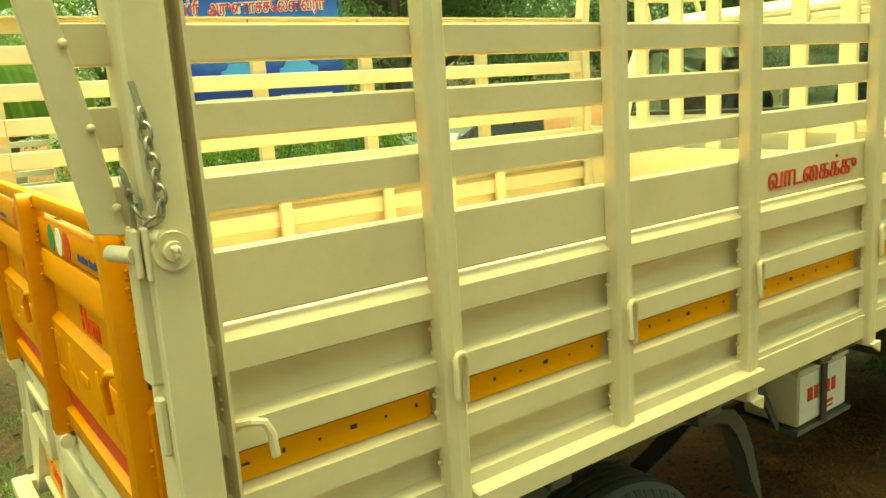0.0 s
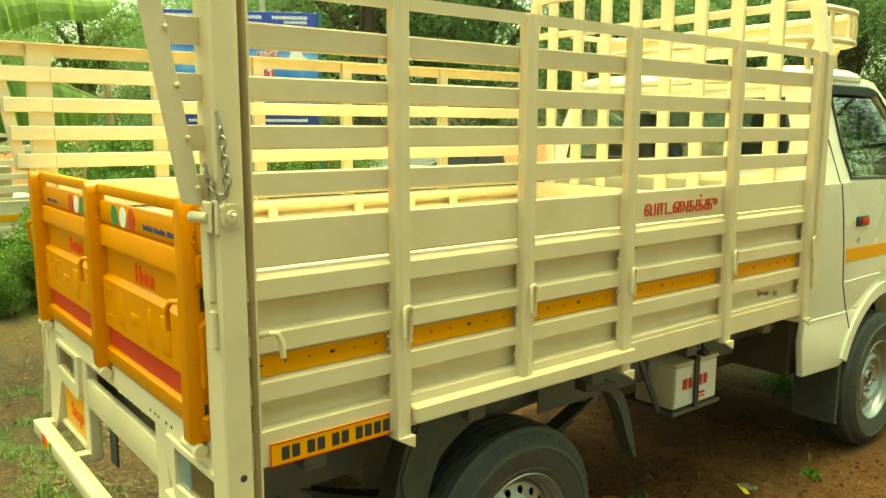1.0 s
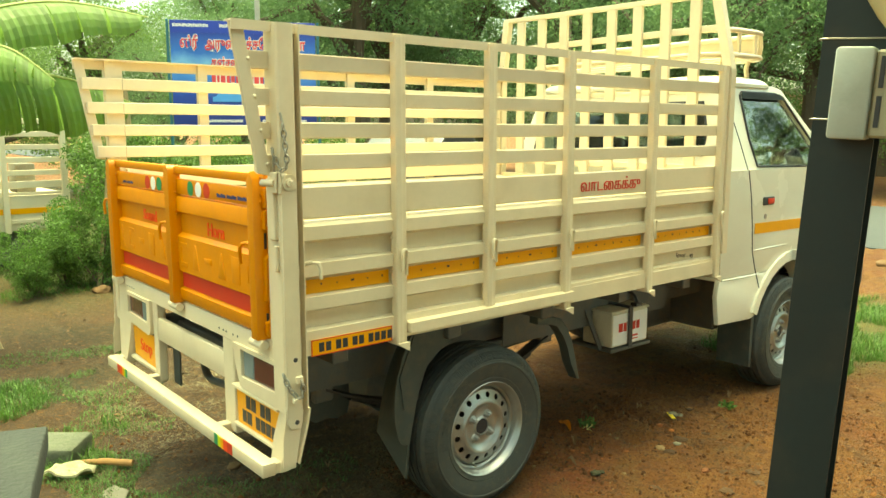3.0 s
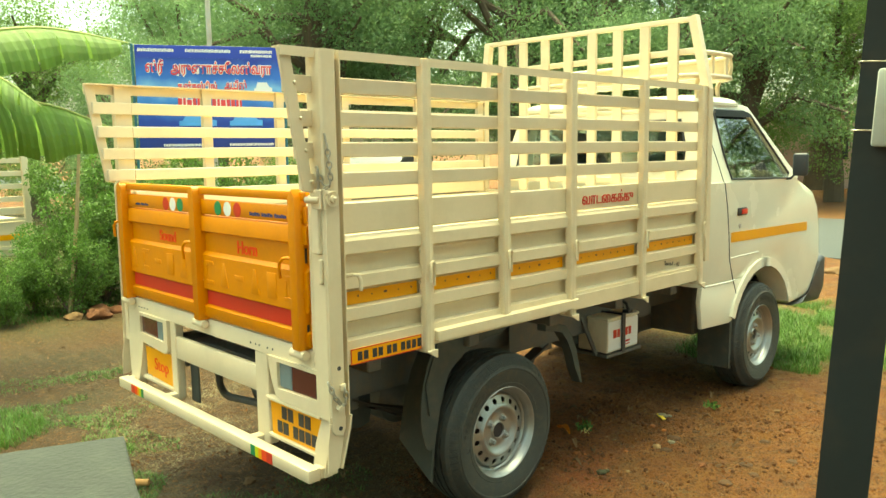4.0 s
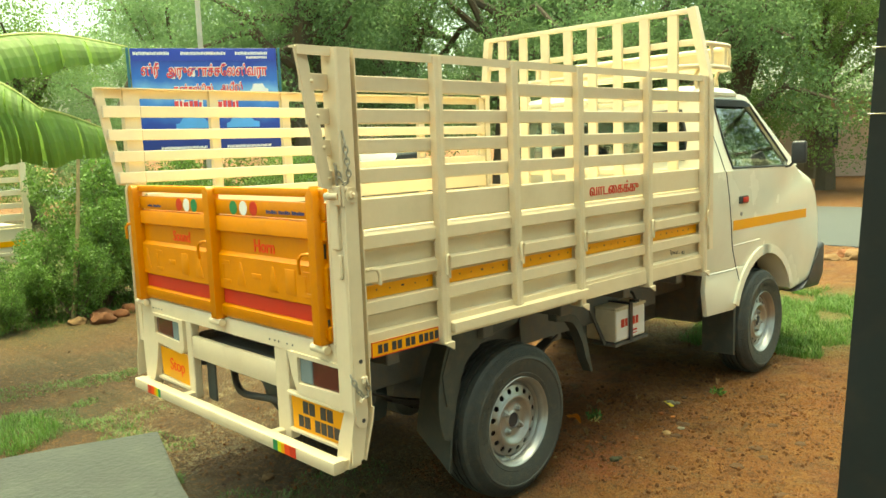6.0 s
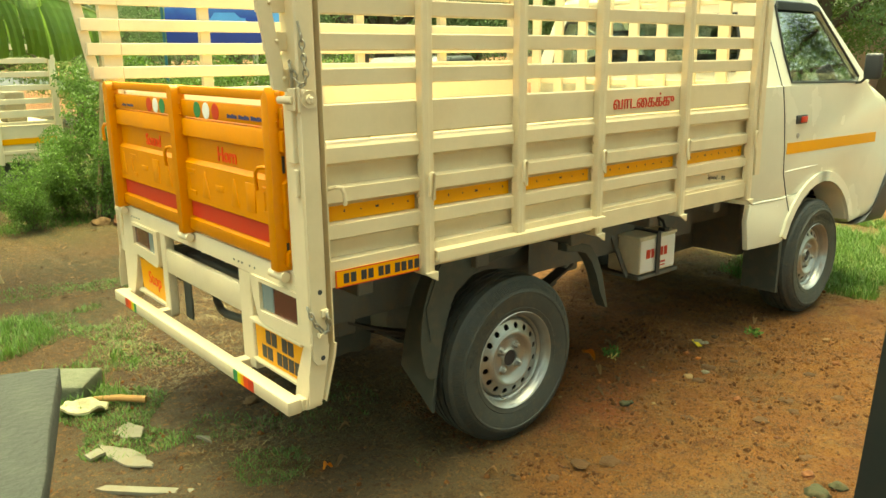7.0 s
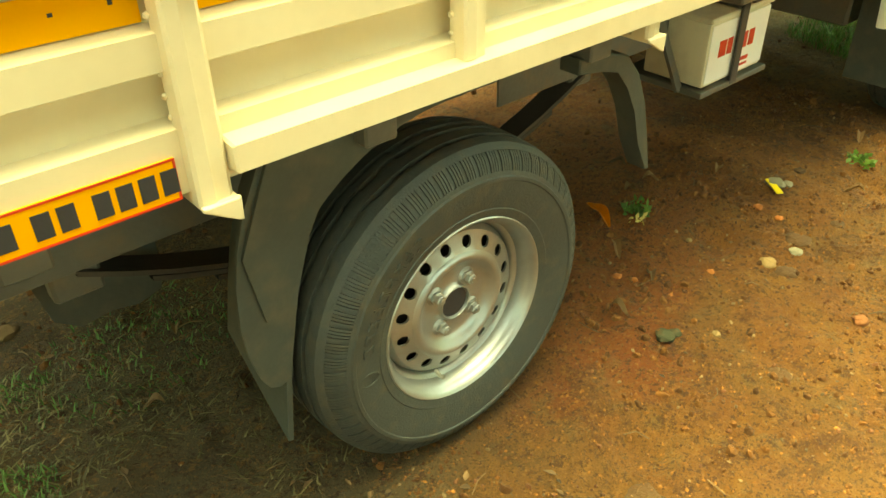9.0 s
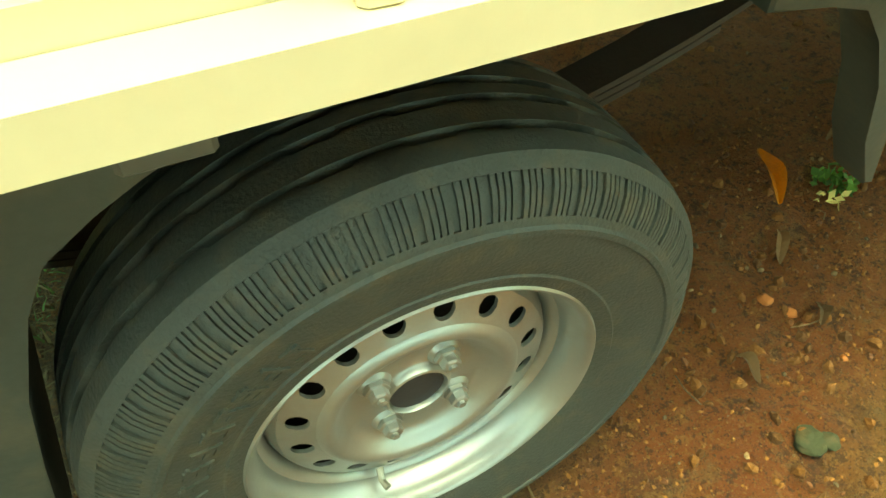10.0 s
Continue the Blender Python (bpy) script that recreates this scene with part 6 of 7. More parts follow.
# (9.5, -6.8), (13.5, -6.5), (-5.2, 6.0): unseen trees added to block sky light
spots = [(4.6, 15.4, 0, 0.56), (9.0, 14.6, 1, 1.0), (10.8, 15.8, 0, 1.1), (14.8, 13.0, 1, 1.05), (16.6, 9.2, 0, 1.05), (17.4, 12.0, 1, 1.15), (19.5, 5.9, 2, 1.0), (17.6, 7.4, 1, 0.95), (22.0, 2.6, 1, 1.1), (19.0, 0.2, 2, 1.1),
         (0.9, 15.0, 2, 0.62), (8.2, 19.5, 1, 0.80), (3.7, 18.5, 2, 0.86), (-0.6, 19.0, 0, 0.8), (12.5, 20.0, 1, 1.3), (20.0, 15.5, 0, 1.3), (-2.6, 14.0, 2, 0.72), (-5.5, 12.0, 0, 0.8), (25.5, 8.5, 1, 1.4), (26.0, -2.5, 0, 1.2), (9.5, -6.8, 0, 0.85), (13.5, -6.5, 1, 0.9), (-5.2, 6.0, 1, 0.9), (11.2, 23.5, 0, 1.2), (16.0, 18.0, 0, 1.35)]
first = [True] * 3
for k, (x, y, kind_, s) in enumerate(spots):
    m_ = pose(x, y, 0, 0, 0, 67 * k) @ Matrix.Diagonal((s, s, s, 1))
    if first[kind_]:
        kinds[kind_].matrix_basis = m_
        first[kind_] = False
    else:
        o = copy_thing(kinds[kind_], pose(x, y, 0, 0, 0, 67 * k))
        o.scale = (s, s, s)


def shrub(seed, height, spread, count, size):
    rng = np.random.default_rng(seed)
    t = new("shrub")
    bm = bmesh.new()
    centres, radii = [], []
    for k in range(9):
        a_ = k * 2.2 + rng.uniform(-0.5, 0.5)
        tip = Vector((spread * rng.uniform(0.2, 1) * math.cos(a_), spread * rng.uniform(0.2, 1) * math.sin(a_), height * rng.uniform(0.5, 1)))
        tube(bm, [(0, 0, -0.05), tip * 0.5 + Vector((0, 0, 0.1)), tip], [0.018, 0.012, 0.004], 6)
        for q in (0.35, 0.6, 0.85, 1.0):
            centres.append(tuple(tip * q + Vector((0, 0, 0.05)))); radii.append(0.30 * spread * rng.uniform(0.5, 1.1))
    part("stem", bm, BARK, t)
    v, f = leaf_cloud(centres, radii, count, size, rng, 1.0, 0.6)
    o = new("foliage", mesh_from("foliage", v, f, LEAF_SHRUB)); o.parent = t
    return t


bushes = [shrub(11, 1.6, 0.75, 15000, 0.038), shrub(12, 1.2, 0.8, 15000, 0.036)]
for o in bushes:
    tagged(o, "bright green feathery shrub at the edge of the plot", "shrub", "shrubs along the plot edge")
places = [(0.55, 5.9, 0, 0.78), (0.95, 5.9, 1, 0.95), (-0.1, 5.9, 1, 0.60), (-0.75, 6.1, 0, 0.36), (1.5, 6.6, 0, 0.9), (-1.5, 6.2, 1, 0.42), (0.85, 6.5, 0, 0.95), (2.3, 7.2, 1, 1.1), (-2.3, 6.4, 1, 0.45), (3.3, 7.6, 0, 0.9), (-0.45, 5.5, 1, 0.42), (4.6, 8.6, 1, 1.1), (0.15, 5.6, 1, 0.62), (-1.1, 5.7, 1, 0.45)]
used = [False, False]
for k, (x, y, i, s) in enumerate(places):
    if not used[i]:
        bushes[i].matrix_basis = pose(x, y, 0, 0, 0, 40 * k); used[i] = True
        o = bushes[i]
    else:
        o = copy_thing(bushes[i], pose(x, y, 0, 0, 0, 40 * k))
    o.scale = (s, s, s)

# thin pale stems among the shrubs
for x0, y0, x1, y1, h, r in ((0.10, 5.55, 0.33, 5.60, 1.75, 0.022), (-1.02, 3.75, -1.35, 3.95, 0.85, 0.013), (0.72, 6.3, 0.70, 6.35, 1.9, 0.05)):
    bm = bmesh.new()
    tube(bm, [(x0, y0, -0.05), ((x0 + x1) / 2 + 0.02, (y0 + y1) / 2, h / 2), (x1, y1, h)], [r, r * 0.9, r * 0.6], 8)
    solid("sapling_stem", bm, STEMWOOD, "thin leaning bare sapling stem", "sapling", group="bare stems")

# banana plant: broad split leaves with a pale midrib
banana = thing("banana_plant", "banana plant with broad split drooping green leaves", "banana plant", at=(-1.515, 3.76, -0.02))


def banana_leaf(points, width, hang, seed):
    """A blade along a midrib given relative to the plant; its halves hang down at hang degrees and are torn into strips."""
    rng = random.Random(seed)
    mid = [Vector(p) for p in points]
    n = 60
    line = []
    for k in range(n + 1):
        t = k / n * (len(mid) - 1)
        i = min(int(t), len(mid) - 2)
        p0, p1, p2, p3 = mid[max(i - 1, 0)], mid[i], mid[i + 1], mid[min(i + 2, len(mid) - 1)]
        q = t - i
        line.append(0.5 * ((2 * p1) + (p2 - p0) * q + (2 * p0 - 5 * p1 + 4 * p2 - p3) * q * q + (3 * p1 - p0 - 3 * p2 + p3) * q ** 3))
    bm = bmesh.new()
    for sgn in (-1, 1):
        tilt, slip, left = 0.0, 0.0, 0
        for k in range(n):
            if left <= 0:                                # a new strip between two tears
                left, tilt, slip = rng.choice((4, 6, 9, 12, 16)), rng.uniform(-9, 10), rng.uniform(-0.003, 0.003)
                cut = rng.uniform(0.35, 1.0)
            left -= 1
            u = (line[min(k + 1, n)] - line[max(k - 1, 0)]).normalized()
            side = u.cross(Vector((0, 0, 1))).normalized() * sgn
            rows = []
            for t, pleat, torn in ((k / n, 1.2 if k % 2 else -1.2, 0), ((k + 1) / n, -1.2 if k % 2 else 1.2, 1 if left == 0 else 0)):
                w = width * (math.sin(math.pi * min(1, 0.10 + t * 0.93)) ** 0.55) * (1 + 0.05 * math.sin(23 * t))
                o = line[round(t * n)]
                row = [o]
                p = o
                for j in range(5):
                    h = radians(hang + tilt * j / 4 + pleat + 9 * sgn - 26 + 15 * j)
                    p = p + (side * math.cos(h) - Vector((0, 0, 1)) * math.sin(h) + u * 0.16) * w * 0.21
                    row.append(p - u * (slip + 0.0075 * torn * (j + 1) * cut if torn else 0))
                rows.append([bm.verts.new(q) for q in row])
            for j in range(5):
                bm.faces.new((rows[0][j], rows[0][j + 1], rows[1][j + 1], rows[1][j]))
    leaf = part("leaf", bm, LEAF_BANANA, banana, smooth=0)
    bm = bmesh.new()
    tube(bm, [p + Vector((0, 0, 0.004)) for p in line], [0.020 * (1 - 0.8 * k / n) for k in range(n + 1)], 6)
    part("midrib", bm, MIDRIB, leaf, "pale midrib")


bm = bmesh.new()
tube(bm, [(0, 0, -0.05), (0.02, 0, 0.7), (0.05, 0, 1.5), (0.08, 0, 1.9)], [0.11, 0.10, 0.075, 0.05], 14)
part("pseudostem", bm, STALK, banana)
banana_leaf([(0.08, 0, 1.75), (0.45, 0.05, 2.20), (1.00, 0.10, 2.37), (1.60, 0.03, 2.31)], 0.36, 48, 3)
banana_leaf([(0.08, 0, 1.70), (0.30, -0.15, 2.00), (0.58, -0.35, 2.00), (0.82, -0.48, 1.80)], 0.27, 44, 5)
banana_leaf([(0.08, 0, 1.45), (0.55, 0.15, 1.86), (1.05, 0.20, 1.86), (1.50, 0.20, 1.70)], 0.44, 68, 8)
banana_leaf([(0.08, 0, 1.85), (-0.35, 0.25, 2.4), (-0.8, 0.45, 2.4), (-1.2, 0.55, 2.0)], 0.26, 40, 9)
banana_leaf([(0.08, 0, 1.85), (0.0, -0.40, 2.2), (-0.1, -0.85, 2.1), (-0.15, -1.2, 1.6)], 0.24, 45, 10)

# ---- sign board ----
def sign_print():
    """Printed vinyl: deep blue with a pale cloudy sky across its middle."""
    m = bpy.data.materials.new("sign_vinyl_print")
    m.use_nodes = True
    n, l = m.node_tree.nodes, m.node_tree.links
    co, parts = n.new("ShaderNodeTexCoord"), n.new("ShaderNodeSeparateXYZ")
    l.new(co.outputs["Object"], parts.inputs[0])
    cloud = n.new("ShaderNodeTexNoise")
    cloud.inputs["Scale"].default_value, cloud.inputs["Detail"].default_value = 3.0, 4
    l.new(co.outputs["Object"], cloud.inputs["Vector"])
    lift = n.new("ShaderNodeMath"); lift.operation = "MULTIPLY_ADD"
    lift.inputs[1].default_value = 0.30
    l.new(cloud.outputs["Fac"], lift.inputs[0]); l.new(parts.outputs["Z"], lift.inputs[2])
    height = n.new("ShaderNodeMapRange")
    height.inputs["From Min"].default_value, height.inputs["From Max"].default_value = 1.70, 2.75
    l.new(lift.outputs[0], height.inputs["Value"])
    ramp = n.new("ShaderNodeValToRGB")
    stops = ((0.0, (0.010, 0.030, 0.20)), (0.30, (0.014, 0.060, 0.38)), (0.50, (0.06, 0.24, 0.66)), (0.62, (0.22, 0.48, 0.78)), (0.74, (0.035, 0.17, 0.60)), (0.95, (0.014, 0.045, 0.36)))
    while len(ramp.color_ramp.elements) < len(stops):
        ramp.color_ramp.elements.new(0.5)
    for e_, (at, c_) in zip(ramp.color_ramp.elements, stops):
        e_.position, e_.color = at, (*c_, 1)
    l.new(height.outputs["Result"], ramp.inputs["Fac"])
    l.new(ramp.outputs["Color"], n["Principled BSDF"].inputs["Base Color"])
    n["Principled BSDF"].inputs["Roughness"].default_value = 0.35
    return m


sign = thing("sign_board", "blue vinyl sign board with red lettering on teal posts", "sign", at=(1.263, 6.495, -0.02), turn=math.degrees(math.atan2(-0.72, 1.37)))
SW = 1.55
bm = bmesh.new()
box(bm, 0, SW, -0.012, 0.012, 1.52, 2.68, 0.002)
board = part("board", bm, sign_print(), sign, "vinyl board printed with a blue sky")
bm = bmesh.new()
box(bm, 0.02, SW - 0.02, -0.0150, -0.0125, 2.545, 2.665, 0)
part("title_band", bm, SIGNBLUE, board)
for x in (-0.03, SW + 0.03):
    bm = bmesh.new()
    box(bm, x - 0.014, x + 0.014, 0.014, 0.042, -0.1, 2.69, 0.004)
    part("sign_post", bm, SIGNFRAME, sign)


def sign_words(z, h, spans, mat, level, name="letter_bar"):
    for s, e_ in spans:
        bm = bmesh.new()
        k, x = 0, s
        while x < e_ - 0.02:
            w = (0.055, 0.035, 0.065, 0.045)[k % 4] * h / 0.13
            box(bm, x, min(x + w, e_), level - 0.002, level, z - h / 2 + (0.1 * h if k % 3 == 1 else 0), z + h / 2 - (0.15 * h if k % 3 == 2 else 0), 0.0)
            x += w + 0.016 * h / 0.13
            k += 1
        part(name, bm, mat, board, kind="stuff")


def sign_line(name, text, x0, x1, z, size):
    """A line of red letters with a white edge, drawn out to the width from x0 to x1."""
    for suffix, mat, level, heavy in (("_edge", WHITE, -0.0165, 0.012), ("", SIGNPINK, -0.0185, 0.0035)):
        ob = lettering(name + suffix, text, size, RIGHT, mat, board, 0.0008, heavy=heavy)
        xs = [v.co.x for v in ob.data.vertices]
        zs = [v.co.y for v in ob.data.vertices]
        f = (x1 - x0) / (max(xs) - min(xs))
        ob.matrix_basis = Matrix.Translation((x0 - f * min(xs), level, z - (max(zs) + min(zs)) / 2)) @ RIGHT @ Matrix.Diagonal((f, 1, 1, 1))


sign_line("heading_first", "\u0bb8\u0bcd\u0bb0\u0bc0", 0.10, 0.29, 2.44, 0.15)
sign_line("heading", "\u0b85\u0bb0\u0bc1\u0ba3\u0bbe\u0b9a\u0bcd\u0b9a\u0bc7\u0bb2\u0bb8\u0bcd\u0bb5\u0bb0\u0bbe", 0.36, 1.44, 2.43, 0.15)
sign_line("consulting_word", "\u0b95\u0ba9\u0bcd\u0b9a\u0bb2\u0bcd\u0b9f\u0bbf\u0b99\u0bcd", 0.42, 0.84, 2.245, 0.115)
sign_line("office_word", "\u0b86\u0baa\u0bc0\u0bb8\u0bcd", 0.92, 1.16, 2.245, 0.115)
for z, h, spans in ((2.06, 0.10, [(0.42, 0.72), (0.78, 1.10)]),):
    sign_words(z, h + 0.028, spans, WHITE, -0.0156, "letter_outline")
    sign_words(z, h, spans, SIGNPINK, -0.0180)
sign_words(2.625, 0.035, [(0.03, 0.42), (0.52, 1.00), (1.10, 1.46)], WHITE, -0.0152)
sign_words(2.580, 0.028, [(1.22, 1.46)], WHITE, -0.0152)
sign_words(1.60, 0.030, [(0.25, 0.75), (0.95, 1.45)], WHITE, -0.0130)
for x, z, w in ((1.24, 2.22, 0.20), (0.42, 1.86, 0.40), (0.96, 1.86, 0.36)):                     # printed vehicles as flat shapes
    bm = bmesh.new()
    prism(bm, [(x, z - 0.05), (x + w, z - 0.05), (x + w, z + 0.01), (x + w * 0.85, z + 0.02), (x + w * 0.72, z + 0.07), (x + w * 0.2, z + 0.07), (x + w * 0.1, z + 0.01), (x, z)], "y", -0.0175, -0.0158)
    part("printed_vehicle", bm, WHITE if x > 1 else SIGNSKY, board)

# ---- a second slatted truck beyond the shrubs ----
other = thing("cargo_truck", "second cream slatted cargo truck with an amber stripe behind shrubs", "truck", at=(-2.75, 6.95, 0.0), turn=3)
bm = bmesh.new()
box(bm, 0, 3.05, 0.0, 1.5, 0.42, 0.80, 0.01)
part("bed", bm, CREAM, other)
for k in range(6):
    bm = bmesh.new()
    box(bm, 0, 3.05, 0.0, 0.02, 0.87 + 0.135 * k, (0.945 if k == 0 else 0.925) + 0.135 * k, 0.003)
    part("slat", bm, CREAM, other)
for k in range(6):
    bm = bmesh.new()
    box(bm, 0.02 + 0.59 * k, 0.08 + 0.59 * k, -0.04, 0.0, 0.40, 1.62, 0.004)
    part("post", bm, CREAM, other)
for z0, z1 in ((0.80, 0.83), (0.50, 0.54)):
    bm = bmesh.new()
    box(bm, 0, 3.05, -0.012, -0.001, z0, z1, 0.003)
    part("rib", bm, CREAM, other)
bm = bmesh.new()
box(bm, 0.0, 3.05, -0.006, -0.002, 0.60, 0.66, 0)
part("stripe", bm, AMBER, other)
for x, z, w, h, mat in ((0.9, 1.00, 0.30, 0.10, GREEN), (1.4, 1.05, 0.25, 0.12, RED), (1.8, 1.14, 0.30, 0.10, AMBER), (0.5, 1.0, 0.3, 0.1, GREEN), (2.2, 1.05, 0.3, 0.12, WHITE), (2.6, 1.0, 0.2, 0.12, SCRAP)):
    bm = bmesh.new()
    box(bm, x, x + w, 0.3, 0.6, 0.80, z + h, 0.02, 2)
    part("load_box", bm, mat, other)
for x in (0.6, 2.5):
    bm = bmesh.new()
    lathe(bm, [(0.0, -0.01), (0.15, -0.01), (0.17, -0.02), (0.26, -0.01), (0.28, 0.03), (0.28, 0.15), (0.0, 0.16)], (x, 0.06, 0.28), "y", 28)
    part("wheel", bm, RUBBER, other)

# ---- far along the road: pole, parked car, pink house ----
bm = bmesh.new()
tube(bm, [(5.75, 13.4, -0.2), (5.75, 13.4, 7.0)], [0.065, 0.045], 12)
solid("utility_pole", bm, PLASTER, "pale concrete utility pole by the road", "pole")
car = thing("parked_car", "dark grey car parked beside the road", "car", at=(7.5, 10.2, 0), turn=25)
bm = bmesh.new()
prism(bm, [(-1.8, 0.35), (-1.85, 0.75), (-1.70, 0.90), (-0.95, 0.98), (-0.40, 1.42), (0.85, 1.45), (1.55, 0.98), (1.85, 0.92), (1.90, 0.40), (1.6, 0.30), (-1.5, 0.30)], "y", -0.78, 0.78, 0.06, 3)
part("body", bm, CARGREY, car)
bm = bmesh.new()
prism(bm, [(-0.80, 0.98), (-0.36, 1.36), (0.80, 1.38), (1.35, 0.98)], "y", -0.785, 0.785)
part("window", bm, PLASTIC, car)
for x in (-1.15, 1.20):
    for y in (-0.80, 0.66):
        bm = bmesh.new()
        lathe(bm, [(0.0, 0.0), (0.17, 0.0), (0.19, -0.01), (0.27, 0.0), (0.29, 0.03), (0.29, 0.13), (0.0, 0.14)], (x, y, 0.29), "y", 28)
        part("wheel", bm, RUBBER, car)
house = thing("house", "low pink-washed house behind the roadside trees", "house", at=(26.5, 8.5, 0), turn=-62)
bm = bmesh.new()
box(bm, -6, 6, 0, 5, -0.1, 2.7, 0.02)
part("wall", bm, PINKWALL, house)
bm = bmesh.new()
box(bm, -6.3, 6.3, -0.4, 5.3, 2.7, 2.9, 0.02)
part("roof", bm, PLASTER, house)
for x in (-3.5, 0.0, 3.2):
    bm = bmesh.new()
    box(bm, x - 0.5, x + 0.5, -0.02, 0.05, 1.0, 2.1, 0.01)
    part("window", bm, PLASTIC, house)


# ---- grass, gravel and litter ----
def grass(name, label, patches, mat, seed, lo, hi, lay=1.0):
    rng = np.random.default_rng(seed)
    verts, faces = [], []
    for cx, cy, rx, ry, n in patches:
        for _ in range(n):
            a_, q = rng.uniform(0, 2 * math.pi), rng.uniform(0, 1) ** 0.5
            x, y = cx + rx * q * math.cos(a_), cy + ry * q * math.sin(a_)
            if noise.noise(Vector((x * 2.2, y * 2.2, 5))) < -0.10 + 0.45 * (q - 0.6) or x > 8.3:
                continue
            z = ground_height(x, y) - 0.004
            h, b_ = rng.uniform(lo, hi), rng.uniform(0, 2 * math.pi)
            lean_, w = lay * h * rng.uniform(0.2, 1.1), rng.uniform(0.0012, 0.0032)
            dx, dy = math.cos(b_), math.sin(b_)
            k = len(verts)
            verts += [(x - dy * w, y + dx * w, z), (x + dy * w, y - dx * w, z), (x + dx * lean_ * 0.4 + dy * w * 0.7, y + dy * lean_ * 0.4 - dx * w * 0.7, z + h * 0.6), (x + dx * lean_ * 0.4 - dy * w * 0.7, y + dy * lean_ * 0.4 + dx * w * 0.7, z + h * 0.6), (x + dx * lean_, y + dy * lean_, z + h)]
            faces += [(k, k + 1, k + 2, k + 3), (k + 3, k + 2, k + 4)]
    return tagged(new(name, mesh_from(name, verts, faces, mat)), label, "grass", kind="stuff")


grass("grass", "short green grass in patches on the earth", [(4.0, 0.35, 1.35, 1.15, 36000), (4.6, 1.6, 1.2, 0.9, 9000), (5.6, 3.2, 1.4, 1.2, 9000), (-1.45, 2.55, 0.42, 0.42, 3600), (-1.20, 1.75, 0.38, 0.40, 2200), (0.2, 6.0, 2.4, 0.7, 14000), (-0.75, 0.0, 0.3, 0.3, 700), (-2.0, 5.4, 1.2, 1.0, 8000), (6.6, 4.2, 1.6, 1.6, 6000), (3.5, 6.5, 2.0, 1.2, 6000)], GRASS, 5, 0.02, 0.075)
grass("short_grass", "short fine green grass and moss on grey dust", [(-1.25, 2.65, 0.55, 0.55, 9000), (-0.72, 2.85, 0.20, 0.16, 1100), (-0.45, 3.3, 0.25, 0.16, 900), (-0.95, 3.4, 0.3, 0.2, 1000), (-1.12, 1.30, 0.36, 0.50, 11000), (-1.0, 1.9, 0.4, 0.5, 5000), (-0.85, 0.42, 0.22, 0.16, 1500), (-0.60, 0.15, 0.20, 0.14, 700), (-0.80, 1.00, 0.30, 0.3, 1600), (-0.75, 2.35, 0.3, 0.25, 1200), (-0.45, 0.80, 0.3, 0.25, 900)], MOSSGRASS, 15, 0.006, 0.026, 1.4)
grass("dry_grass", "dry straw-coloured grass lying on dark soil", [(-0.65, 1.6, 0.7, 0.7, 6000), (-0.45, 2.3, 0.6, 0.5, 3500), (-0.35, 0.6, 0.6, 0.5, 2600), (-0.75, 0.45, 0.4, 0.4, 2200), (0.6, 3.0, 1.6, 0.8, 2500)], STRAW, 6, 0.005, 0.016, 4.0)


def pebble(bm, c, r, rng):
    k = len(bm.verts)
    m_ = Matrix.Translation(c) @ Euler((rng.uniform(0, 6), rng.uniform(0, 6), rng.uniform(0, 6))).to_matrix().to_4x4() @ Matrix.Diagonal((1, rng.uniform(0.6, 1), rng.uniform(0.45, 0.8), 1))
    bmesh.ops.create_icosphere(bm, subdivisions=1, radius=r, matrix=m_)


def gravel(name, label, mat, seed, n, lo, hi, power=4, fine=False):
    rng = random.Random(seed)
    base = bmesh.new()
    bmesh.ops.create_icosphere(base, subdivisions=1, radius=1)
    if fine:                                             # crumbs: eight-sided grains
        base.clear()
        tip = [base.verts.new(p) for p in ((1, 0, 0), (0, 1, 0), (-1, 0, 0), (0, -1, 0), (0, 0, 1), (0, 0, -1))]
        for k in range(4):
            base.faces.new((tip[k], tip[(k + 1) % 4], tip[4])); base.faces.new((tip[(k + 1) % 4], tip[k], tip[5]))
        base.verts.index_update()
    bv = [v.co.copy() for v in base.verts]; bf = [[v.index for v in f_.verts] for f_ in base.faces]
    base.free()
    verts, faces = [], []
    while len(verts) < n * len(bv):
        x, y = rng.uniform(-1.6, 3.6), rng.uniform(-1.6, 2.2)
        if fine or rng.random() < 0.55:
            x, y = rng.uniform(-0.2, 2.2), rng.uniform(-1.1, 0.6)
        if noise.noise(Vector((x * 2.7, y * 2.7, seed))) < rng.uniform(-0.7 if fine else -0.5, 0.3):      # lies in drifts
            continue
        r = lo + (hi - lo) * rng.random() ** power
        m_ = Euler((rng.uniform(0, 6), rng.uniform(0, 6), rng.uniform(0, 6))).to_matrix()
        z = ground_height(x, y) + r * 0.1
        k = len(verts)
        sx, sy, sz = r, r * rng.uniform(0.5, 1), r * rng.uniform(0.4, 0.8)
        for v in bv:
            q = m_ @ (Vector((v.x * sx, v.y * sy, v.z * sz)) * rng.uniform(0.7, 1.15))
            verts.append((x + q.x, y + q.y, z + q.z))
        faces += [tuple(k + i for i in f_) for f_ in bf]
    return tagged(new(name, mesh_from(name, verts, faces, mat)), label, "gravel", kind="stuff")


gravel("gravel", "pale brown grit strewn on the earth", PALEGRIT, 7, 2400, 0.0012, 0.0080, 3.5)
gravel("red_gravel", "orange-red pebbles on the earth", REDSTONE, 8, 3000, 0.0015, 0.0095, 3)
gravel("soil_clods", "crumbs and clods of red earth", CLOD, 9, 9000, 0.0015, 0.017, 4.5)
